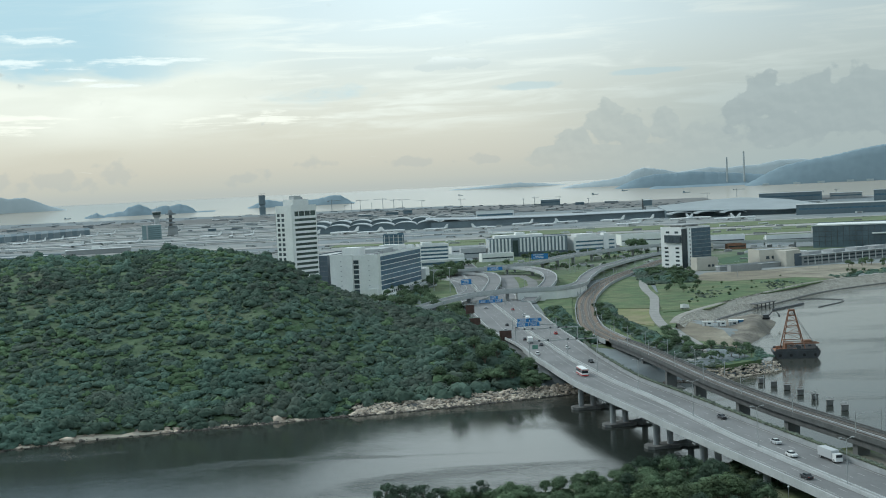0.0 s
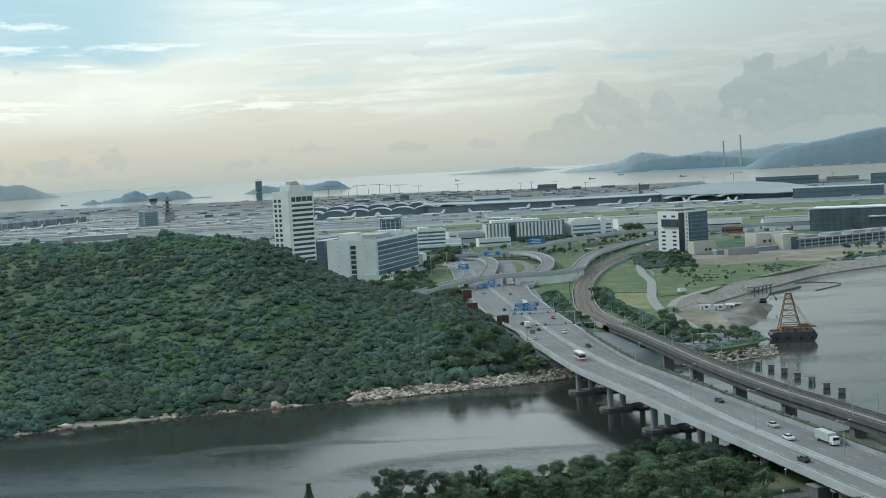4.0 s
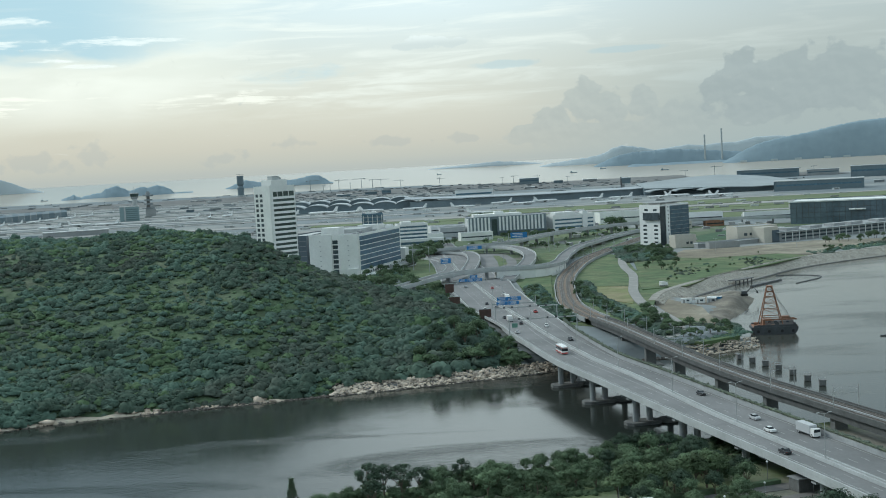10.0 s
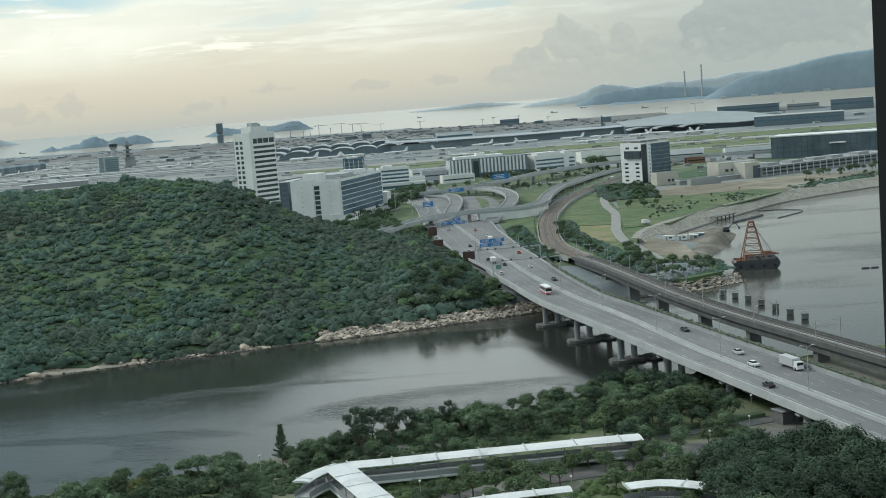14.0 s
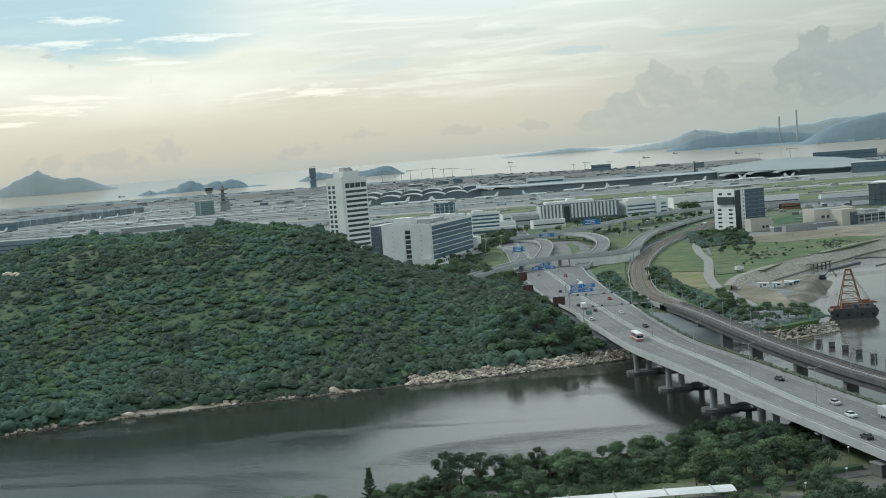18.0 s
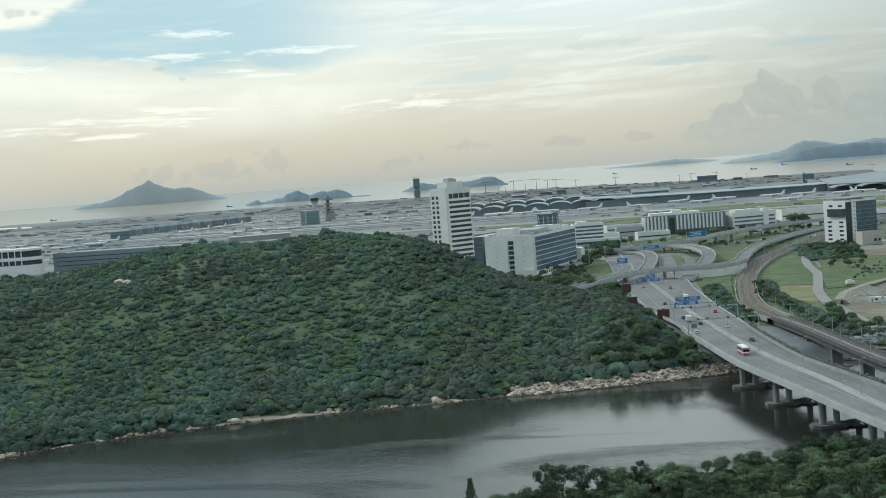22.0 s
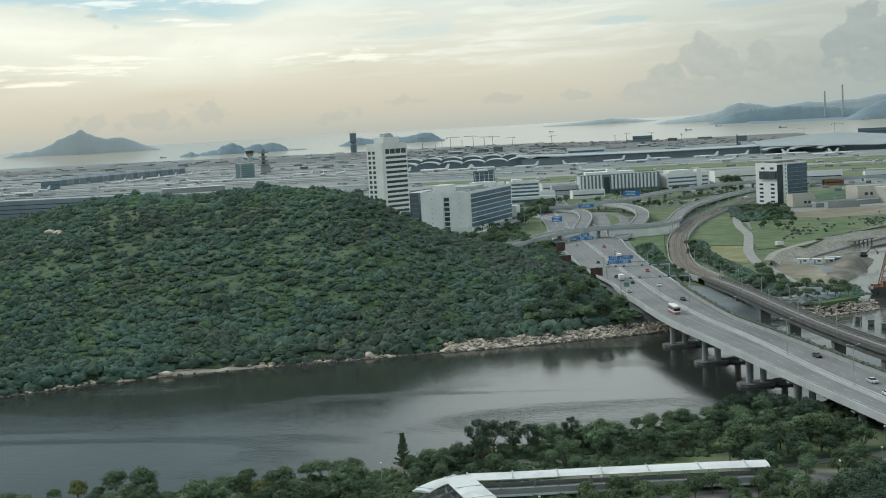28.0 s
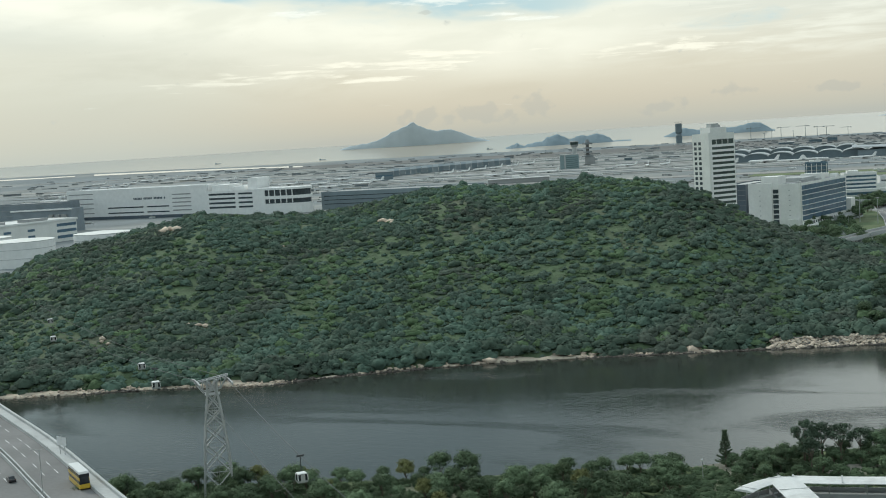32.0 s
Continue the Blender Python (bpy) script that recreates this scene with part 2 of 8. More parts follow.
def material(name, colour, rough=0.8, metal=0.0, vary=0.25, scale=0.2, bump=0.0, bump_scale=3.0, second=None, mix_scale=0.02, mix_lo=0.45, mix_hi=0.6, island=0.0, rand=0.0, spec=0.5, coat=0.0):
    """A surface with grain at two scales; second: another colour in patches; island, rand: variation from piece to piece."""
    if name in MATS:
        return MATS[name]
    m = bpy.data.materials.new(name)
    m.use_nodes = True
    nt = m.node_tree
    b = nt.nodes["Principled BSDF"]
    b.inputs["Roughness"].default_value, b.inputs["Metallic"].default_value = rough, metal
    b.inputs["Specular IOR Level"].default_value = spec
    b.inputs["Coat Weight"].default_value = coat
    geo = nt.nodes.new("ShaderNodeNewGeometry")

    def noise_at(s, detail=5):
        n = nt.nodes.new("ShaderNodeTexNoise")
        n.inputs["Scale"].default_value, n.inputs["Detail"].default_value = s, detail
        nt.links.new(geo.outputs["Position"], n.inputs["Vector"])
        return n.outputs["Fac"]

    def mix(kind, fac, a, c):
        n = nt.nodes.new("ShaderNodeMix")
        n.data_type, n.blend_type = "RGBA", kind
        for i, v in ((0, fac), (6, a), (7, c)):
            if isinstance(v, (int, float)):
                n.inputs[i].default_value = v
            elif isinstance(v, tuple):
                n.inputs[i].default_value = (*v, 1)
            else:
                nt.links.new(v, n.inputs[i])
        return n.outputs[2]

    def span(v, lo, hi, a, c):
        n = nt.nodes.new("ShaderNodeMapRange")
        for k, x in (("From Min", lo), ("From Max", hi), ("To Min", a), ("To Max", c)):
            n.inputs[k].default_value = x
        nt.links.new(v, n.inputs["Value"])
        return n.outputs["Result"]

    def grey(v):
        n = nt.nodes.new("ShaderNodeCombineColor")
        for i in range(3):
            nt.links.new(v, n.inputs[i])
        return n.outputs[0]

    col = tuple(colour)
    if second:
        col = mix("MIX", span(noise_at(mix_scale), mix_lo, mix_hi, 0, 1), col, tuple(second))
    col = mix("MULTIPLY", 1.0, col, grey(span(noise_at(scale), 0.25, 0.75, 1 - vary, 1 + vary)))
    col = mix("MULTIPLY", 1.0, col, grey(span(noise_at(scale * 9), 0.25, 0.75, 1 - vary * 0.6, 1 + vary * 0.6)))
    if island:
        col = mix("MULTIPLY", 1.0, col, grey(span(geo.outputs["Random Per Island"], 0, 1, 1 - island, 1 + island)))
    if rand:
        oi = nt.nodes.new("ShaderNodeObjectInfo")
        col = mix("MULTIPLY", 1.0, col, grey(span(oi.outputs["Random"], 0, 1, 1 - rand, 1 + rand)))
    nt.links.new(col, b.inputs["Base Color"])
    if bump:
        bn = nt.nodes.new("ShaderNodeBump")
        bn.inputs["Strength"].default_value, bn.inputs["Distance"].default_value = bump, 0.4 / bump_scale
        nt.links.new(noise_at(bump_scale), bn.inputs["Height"])
        nt.links.new(bn.outputs[0], b.inputs["Normal"])
    MATS[name] = m
    return m


def water_material():
    m = bpy.data.materials.new("sea_water")
    m.use_nodes = True
    nt = m.node_tree
    b = nt.nodes["Principled BSDF"]
    b.inputs["Base Color"].default_value = (0.030, 0.040, 0.034, 1)
    b.inputs["IOR"].default_value = 1.33
    geo = nt.nodes.new("ShaderNodeNewGeometry")
    mp = nt.nodes.new("ShaderNodeMapping")
    mp.inputs["Rotation"].default_value = (0, 0, radians(-20))
    mp.inputs["Scale"].default_value = (0.7, 1.0, 1.0)
    nt.links.new(geo.outputs["Position"], mp.inputs["Vector"])

    def noise_at(vec, s, detail=3, dist=0.0):
        n = nt.nodes.new("ShaderNodeTexNoise")
        n.inputs["Scale"].default_value, n.inputs["Detail"].default_value, n.inputs["Distortion"].default_value = s, detail, dist
        nt.links.new(vec, n.inputs["Vector"])
        return n.outputs["Fac"]

    def span(v, lo, hi, a, c):
        n = nt.nodes.new("ShaderNodeMapRange")
        for k, x in (("From Min", lo), ("From Max", hi), ("To Min", a), ("To Max", c)):
            n.inputs[k].default_value = x
        nt.links.new(v, n.inputs["Value"])
        return n.outputs["Result"]

    # silty open water, made paler still with distance for haze and reflected sky
    haze_silt = nt.nodes.new("ShaderNodeMix")
    haze_silt.data_type = "RGBA"
    haze_silt.inputs[6].default_value, haze_silt.inputs[7].default_value = (0.017, 0.023, 0.020, 1), (0.42, 0.385, 0.325, 1)
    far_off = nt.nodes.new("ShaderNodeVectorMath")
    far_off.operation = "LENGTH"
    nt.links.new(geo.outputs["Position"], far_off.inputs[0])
    nt.links.new(span(far_off.outputs["Value"], 380, 2600, 0.0, 1.0), haze_silt.inputs[0])
    # wind waves dull the mirror far out; the pale colour stands in for sky
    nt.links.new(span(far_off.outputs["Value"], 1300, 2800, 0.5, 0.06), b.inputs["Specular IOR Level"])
    nt.links.new(haze_silt.outputs[2], b.inputs["Base Color"])
    # ripples come in long bands, between them the water lies smooth
    lengthwise = nt.nodes.new("ShaderNodeMapping")
    lengthwise.inputs["Rotation"].default_value = (0, 0, radians(-20))
    lengthwise.inputs["Scale"].default_value = (0.36, 1.25, 1.0)
    nt.links.new(geo.outputs["Position"], lengthwise.inputs["Vector"])
    band = span(noise_at(lengthwise.outputs[0], 0.018, 5, 0.9), 0.52, 0.66, 0.0, 1.0)
    fine = noise_at(mp.outputs[0], 0.6, 5, 0.6)
    swell = noise_at(mp.outputs[0], 0.12, 2)
    b1 = nt.nodes.new("ShaderNodeBump")
    b1.inputs["Distance"].default_value = 0.55
    reach = nt.nodes.new("ShaderNodeVectorMath")
    reach.operation = "LENGTH"
    nt.links.new(geo.outputs["Position"], reach.inputs[0])
    calm = nt.nodes.new("ShaderNodeMath")
    calm.operation = "MULTIPLY"
    nt.links.new(span(band, 0, 1, 0.07, 0.60), calm.inputs[0])
    nt.links.new(span(reach.outputs["Value"], 700, 1700, 1.0, 0.0), calm.inputs[1])
    nt.links.new(calm.outputs[0], b1.inputs["Strength"])
    nt.links.new(fine, b1.inputs["Height"])
    b2 = nt.nodes.new("ShaderNodeBump")
    b2.inputs["Distance"].default_value = 0.3
    nt.links.new(span(reach.outputs["Value"], 700, 1700, 0.05, 0.0), b2.inputs["Strength"])
    nt.links.new(swell, b2.inputs["Height"])
    nt.links.new(b1.outputs[0], b2.inputs["Normal"])
    nt.links.new(b2.outputs[0], b.inputs["Normal"])
    wide = nt.nodes.new("ShaderNodeMath")
    wide.operation = "ADD"
    steady = nt.nodes.new("ShaderNodeMath")
    steady.operation = "MULTIPLY"
    nt.links.new(span(band, 0, 1, 0.07, 0.16), steady.inputs[0])
    nt.links.new(span(reach.outputs["Value"], 900, 2000, 1.0, 0.0), steady.inputs[1])
    nt.links.new(steady.outputs[0], wide.inputs[0])
    nt.links.new(span(reach.outputs["Value"], 450, 2600, 0.02, 0.19), wide.inputs[1])
    nt.links.new(wide.outputs[0], b.inputs["Roughness"])
    return m


def glass_material(name, colour, rough=0.12):
    return material(name, colour, rough, vary=0.3, scale=0.3, spec=0.35, rand=0.25)


concrete = material("concrete", (0.32, 0.33, 0.335), 0.85, vary=0.18, scale=0.15, bump=0.1)
pale_concrete = material("pale_concrete", (0.42, 0.435, 0.435), 0.8, vary=0.15, scale=0.12)
dark_concrete = material("dark_concrete", (0.16, 0.16, 0.155), 0.9, vary=0.3, scale=0.3)
asphalt = material("asphalt", (0.15, 0.145, 0.14), 0.9, vary=0.2, scale=0.08, second=(0.20, 0.19, 0.18), mix_scale=0.03)
road_grey = material("worn_road", (0.200, 0.198, 0.198), 0.9, vary=0.14, scale=0.10, second=(0.16, 0.16, 0.16), mix_scale=0.05)
apron = material("apron_concrete", (0.36, 0.35, 0.32), 0.9, vary=0.2, scale=0.012, second=(0.28, 0.275, 0.25), mix_scale=0.006)
earth = material("bare_earth", (0.20, 0.175, 0.13), 0.95, vary=0.3, scale=0.06, second=(0.27, 0.245, 0.19), mix_scale=0.015)
grass = material("grass", (0.082, 0.125, 0.052), 0.95, vary=0.35, scale=0.12, second=(0.118, 0.145, 0.068), mix_scale=0.04)
dry_grass = material("dry_grass", (0.22, 0.20, 0.11), 0.95, vary=0.2, scale=0.12, second=(0.17, 0.19, 0.075), mix_scale=0.05)
hill_soil = material("hill_grass", (0.080, 0.120, 0.062), 0.95, vary=0.34, scale=0.20, bump=0.9, bump_scale=0.45, second=(0.098, 0.112, 0.074), mix_scale=0.03, mix_lo=0.55, mix_hi=0.72)
foliage = material("scrub_leaves", (0.092, 0.144, 0.112), 0.85, vary=0.30, scale=0.022, second=(0.088, 0.110, 0.088), mix_scale=0.02, island=0.07, spec=0.1, bump=1.0, bump_scale=0.9)
foliage_dark = material("tree_leaves", (0.106, 0.152, 0.086), 0.8, vary=0.25, scale=0.05, island=0.16, rand=0.32, spec=0.15)
# tree leaves with shade put into the colour, darker than foliage_dark
foliage_shaded = material("shaded_green_leaves", (0.056, 0.084, 0.056), 0.8, vary=0.25, scale=0.05, island=0.16, rand=0.25, spec=0.12)
foliage_light = material("fresh_leaves", (0.100, 0.138, 0.072), 0.8, vary=0.25, scale=0.05, island=0.16, rand=0.25, spec=0.15)
foliage_yellow = material("yellowing_leaves", (0.150, 0.160, 0.065), 0.8, vary=0.3, scale=0.05, island=0.16, spec=0.15)
bark = material("bark", (0.14, 0.11, 0.085), 0.9, vary=0.3, scale=1.0)
sand = material("sand", (0.47, 0.41, 0.33), 0.95, vary=0.2, scale=0.2)
rock = material("granite_rock", (0.50, 0.41, 0.33), 0.9, vary=0.3, scale=0.3, rand=0.3, island=0.35)
rubble = material("rubble_rock", (0.56, 0.475, 0.39), 0.9, vary=0.3, scale=0.3, island=0.4)
white_paint = material("white_paint", (0.78, 0.785, 0.775), 0.6, vary=0.06, scale=0.2)
white_roof = material("white_roof_sheet", (0.68, 0.685, 0.68), 0.5, vary=0.12, scale=0.15, second=(0.50, 0.50, 0.49), mix_scale=0.12, mix_lo=0.55, mix_hi=0.7)
off_white = material("off_white_cladding", (0.74, 0.745, 0.72), 0.7, vary=0.08, scale=0.08)
beige = material("beige_cladding", (0.50, 0.47, 0.41), 0.75, vary=0.1, scale=0.08)
grey_clad = material("grey_cladding", (0.30, 0.31, 0.31), 0.6, vary=0.12, scale=0.08)
steel_roof = material("steel_roof", (0.42, 0.43, 0.42), 0.45, vary=0.12, scale=0.03)
dark_blue = material("dark_blue_cladding", (0.075, 0.10, 0.125), 0.45, vary=0.15, scale=0.1)
glass_dark = glass_material("tinted_glass", (0.055, 0.07, 0.08))
glass_blue = glass_material("blue_glass", (0.095, 0.155, 0.20))
glass_deep = glass_material("deep_blue_glass", (0.095, 0.155, 0.215))
glass_green = glass_material("green_glass", (0.06, 0.085, 0.08))
sign_blue = material("sign_blue", (0.035, 0.19, 0.46), 0.5, vary=0.05)
sign_white = material("sign_white", (0.75, 0.75, 0.75), 0.5, vary=0.05)
rust_brown = material("rust_brown_panel", (0.090, 0.052, 0.042), 0.8, vary=0.3, scale=0.5)
rust_red = material("rusty_red_steel", (0.25, 0.125, 0.075), 0.7, vary=0.35, scale=0.6)
galvanised = material("galvanised_steel", (0.42, 0.43, 0.43), 0.5, metal=0.4, vary=0.1)
dark_steel = material("dark_steel", (0.07, 0.075, 0.08), 0.6, vary=0.2)
ballast = material("ballast", (0.19, 0.145, 0.11), 0.95, vary=0.25, scale=0.4)
rail_steel = material("rail_steel", (0.18, 0.155, 0.135), 0.4, metal=0.7, vary=0.1)
rubber = material("rubber", (0.02, 0.02, 0.02), 0.9, vary=0.1)
hull_black = material("black_hull", (0.06, 0.065, 0.07), 0.6, vary=0.3, scale=0.4)
frame_black = material("black_window_frame", (0.006, 0.006, 0.007), 0.9, vary=0.1, scale=3.0, spec=0.05)
car_glass = glass_material("car_glass", (0.02, 0.025, 0.03))
paints = {k: material("car_paint_" + k, c, 0.35, vary=0.04, coat=0.3) for k, c in dict(white=(0.75, 0.75, 0.74), red=(0.45, 0.035, 0.03), black=(0.03, 0.03, 0.035), silver=(0.45, 0.46, 0.47), yellow=(0.62, 0.42, 0.04), green=(0.25, 0.45, 0.33), orange=(0.55, 0.16, 0.05)).items()}
sea = water_material()
calm_water = material("calm_lagoon", (0.42, 0.42, 0.40), 0.04, vary=0.05, scale=0.004, spec=1.0)
# haze of distance put into the base colours of far land and buildings
haze_hill = material("hazy_hill", (0.24, 0.305, 0.345), 1.0, vary=0.12, scale=0.004, spec=0.0)
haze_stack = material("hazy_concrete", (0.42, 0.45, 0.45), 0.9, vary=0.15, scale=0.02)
haze_far = material("hazy_island", (0.45, 0.50, 0.52), 1.0, vary=0.08, scale=0.004, spec=0.0)
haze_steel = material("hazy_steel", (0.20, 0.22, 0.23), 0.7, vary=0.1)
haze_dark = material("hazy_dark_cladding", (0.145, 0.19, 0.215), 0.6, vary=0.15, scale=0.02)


# ---- mesh helpers ----
class Mesh:
    """Collects vertices and faces of one part."""

    def __init__(self):
        self.v, self.f = [], []

    def add(self, verts, faces):
        n = len(self.v)
        self.v.extend([tuple(p) for p in verts])
        self.f.extend([tuple(i + n for i in q) for q in faces])
        return self

    def box(self, c, s, turn=0.0, taper=1.0):
        """A box with its centre c, its sides s, turned about z by degrees, its top narrowed by taper."""
        ca, sa = math.cos(radians(turn)), math.sin(radians(turn))
        vs = []
        for k in (-1, 1):
            t = taper if k > 0 else 1.0
            for i, j in ((-1, -1), (1, -1), (1, 1), (-1, 1)):
                x, y = i * s[0] / 2 * t, j * s[1] / 2 * t
                vs.append((c[0] + x * ca - y * sa, c[1] + x * sa + y * ca, c[2] + k * s[2] / 2))
        return self.add(vs, [(3, 2, 1, 0), (4, 5, 6, 7), (0, 1, 5, 4), (1, 2, 6, 5), (2, 3, 7, 6), (3, 0, 4, 7)])

    def tube(self, a, b, ra, rb=None, n=8):
        """A round bar from a to b."""
        a, b = Vector(a), Vector(b)
        rb = ra if rb is None else rb
        q = (b - a).to_track_quat("Z", "Y")
        vs = [a + q @ Vector((ra * math.cos(2 * math.pi * i / n), ra * math.sin(2 * math.pi * i / n), 0)) for i in range(n)]
        vs += [b + q @ Vector((rb * math.cos(2 * math.pi * i / n), rb * math.sin(2 * math.pi * i / n), 0)) for i in range(n)]
        return self.add(vs, [(i, (i + 1) % n, n + (i + 1) % n, n + i) for i in range(n)] + [tuple(reversed(range(n))), tuple(range(n, 2 * n))])

    def prism(self, outline, z0, z1):
        """An upright prism over a plan outline that runs anticlockwise."""
        n = len(outline)
        vs = [(x, y, z0) for x, y in outline] + [(x, y, z1) for x, y in outline]
        return self.add(vs, [tuple(reversed(range(n))), tuple(range(n, 2 * n))] + [(i, (i + 1) % n, n + (i + 1) % n, n + i) for i in range(n)])

    def sweep(self, stations):
        """Skin between rows of points (a closed section at each station), with end caps."""
        n = len(stations[0])
        vs = [p for row in stations for p in row]
        fs = []
        for k in range(len(stations) - 1):
            for i in range(n):
                j = (i + 1) % n
                fs.append((k * n + i, k * n + j, (k + 1) * n + j, (k + 1) * n + i))
        fs += [tuple(reversed(range(n))), tuple(range(len(vs) - n, len(vs)))]
        return self.add(vs, fs)

    def data(self, name, mat, smooth=False):
        me = bpy.data.meshes.new(name)
        me.from_pydata(self.v, [], self.f)
        if mat:
            me.materials.append(mat)
        if smooth:
            me.shade_smooth()
        me.update()
        return me


def part(name, mesh, mat, parent=None, label="", smooth=False):
    ob = new(name, mesh if isinstance(mesh, bpy.types.Mesh) else mesh.data(name, mat, smooth))
    if parent:
        ob.parent = parent
    return tagged(ob, label=label)


def thing(name, label, category, group="", at=(0, 0, 0), turn=0.0):
    ob = new(name)
    ob.matrix_basis = pose(*at, 0, 0, turn)
    return tagged(ob, label=label, category=category, group=group)


def placed(x, y, z, turn=0.0, size=1.0):
    return pose(x, y, z, 0, 0, turn) @ Matrix.Scale(size, 4)


def structure(name, mesh, mat, label="", category="", smooth=False):
    return tagged(part(name, mesh, mat, None, label, smooth), kind="structure", category=category)


def bulk_mesh(name, verts, faces, mat, smooth=False):
    """A large mesh from arrays; faces: rows of equal length."""
    me = bpy.data.meshes.new(name)
    k = faces.shape[1]
    me.vertices.add(len(verts))
    me.vertices.foreach_set("co", np.asarray(verts, np.float32).ravel())
    me.loops.add(faces.size)
    me.loops.foreach_set("vertex_index", faces.astype(np.int32).ravel())
    me.polygons.add(len(faces))
    me.polygons.foreach_set("loop_start", np.arange(0, faces.size, k, dtype=np.int32))
    me.materials.append(mat)
    me.update(calc_edges=True)
    if smooth:
        me.shade_smooth()
    return me


# ---- the lie of the land ----
KNEE, DEEP = 2600.0, 2100.0


def squeeze(R):
    """Distances past KNEE are drawn in towards the horizon, in proportion on every line of sight."""
    s = np.maximum(np.asarray(R, float) - KNEE, 0)
    return np.minimum(R, KNEE) + DEEP * s / (s + DEEP)


def far(az, R, z=0.0):
    """Place and scale of something at heading az (degrees), true distance R and height z."""
    r = float(squeeze(R))
    k = r / R
    return (r * math.sin(radians(az)), r * math.cos(radians(az)), 90.0 + (z - 90.0) * k), k


COAST = [(-700, 250), (-420, 372), (-321, 402), (-270, 421), (-240, 427), (-219, 431), (-200, 446), (-138, 476), (-67, 494), (0, 510), (50, 527), (80, 540), (121, 548), (150, 574), (140, 612), (146, 632), (175, 692), (192, 740), (186, 766),
         (158, 752), (163, 776), (180, 806), (217, 848), (272, 914), (350, 966), (436, 1008), (566, 1064), (905, 1198), (1800, 1480)]
FAR_COAST = ((-60, -37, -33, -28, -18, -13, -9, -4.5, 0, 3.3, 8.3, 13, 18, 60), (8000, 7900, 7200, 6200, 5600, 5250, 5000, 5000, 4800, 4400, 3950, 3500, 3550, 3600))
CREST = ((-50, -42, -37.2, -36.4, -34.3, -32.4, -29.4, -27.7, -24.2, -20.6, -19.1, -17.3, -15.5, -12.2, -10.5, -8.1, -7.0, -5.7, -4.5, -3.4, -1.5, 0.5, 2.5, 3.5),
         (-6.5, -5.6, -4.5, -4.0, -3.5, -3.2, -2.6, -2.8, -2.95, -2.45, -2.2, -2.1, -2.3, -2.1, -2.3, -2.6, -3.1, -3.95, -4.45, -4.9, -5.4, -5.8, -7.4, -8.5))


def coast_distance(x, y):
    """Signed distance to the near coast: positive on land."""
    best = np.full(x.shape, 1e9)
    side = np.full(x.shape, -1.0)
    for (x0, y0), (x1, y1) in zip(COAST[:-1], COAST[1:]):
        dx, dy = x1 - x0, y1 - y0
        t = np.clip(((x - x0) * dx + (y - y0) * dy) / (dx * dx + dy * dy), 0, 1)
        best = np.minimum(best, np.hypot(x - x0 - t * dx, y - y0 - t * dy))
    poly = COAST + [(1800, 9000), (-9000, 9000), (-9000, 250)]
    inside = np.zeros(x.shape, bool)
    for (x0, y0), (x1, y1) in zip(poly, poly[1:] + poly[:1]):
        cross = (y0 > y) != (y1 > y)
        inside ^= cross & (x < (x1 - x0) * (y - y0) / (y1 - y0 + 1e-9) + x0)
    return np.where(inside, best, -best)


def wave(x, y, f, seed):
    """Smooth uneven field between -1 and 1, cheap on arrays."""
    out = np.zeros(np.shape(x))
    rng = np.random.RandomState(seed)
    for k in range(6):
        a, p, s = rng.uniform(0, 6.28, 3)
        g = f * (1 + 0.55 * k)
        out = out + np.sin(g * (x * math.cos(a) + y * math.sin(a)) + p) / (1 + 0.4 * k)
    return out / 3.0


def ground_height(x, y):
    """Height of the airport island, hill and sea bed."""
    x, y = np.asarray(x, float), np.asarray(y, float)
    R, az = np.hypot(x, y), np.degrees(np.arctan2(x, y))
    d = coast_distance(x, y)
    z = np.clip(-2.0 + d * 0.62, -3.0, 5.6)
    z = np.where((x > 125) & (y < 775) & (y > 600), np.clip(-2.0 + d * 0.35, -3, 3.0), z)
    crest = np.radians(np.interp(az, *CREST))
    shore = R - np.maximum(d, 0) * 1.02
    ridge = np.interp(az, (-50, -30, -20, -12, -8, -3, 0.5, 3.5), (740, 720, 720, 700, 670, 640, 620, 585))
    s = np.clip((R - shore) / np.maximum(ridge - shore, 20), 0, 1)
    e0 = np.arctan2(-89.2, np.maximum(shore, 300))
    g = 0.12 * s + 0.88 * np.sin(s * np.pi / 2) ** 1.15
    up = 90 + R * np.tan(e0 + (crest - e0) * g) - 3.2
    back = np.clip((R - ridge) / np.interp(az, (-40, -8, -3, 3), (190, 170, 100, 50)), 0, 1)
    top = 90 + ridge * np.tan(crest) - 3.2
    down = top + (5.6 - top) * (back * back * (3 - 2 * back))
    hill = np.where(R < ridge, up, down) + wave(x, y, 0.035, 4) * 1.6 * np.clip(s * 3, 0, 1) * (1 - back) * (s < 0.97)
    hill = np.where(az > 3.5, -9, hill)
    cut = np.clip((np.interp(y, (480, 560, 640, 760, 900), (45, 38, 29, 17, 7)) - x) / 10.0, 0, 1)
    hill = 5.6 + (hill - 5.6) * cut
    return np.where((d > 0) & (hill > 0.3) & (az < 3.5), np.where(cut > 0.5, hill, np.maximum(z, hill)), z)


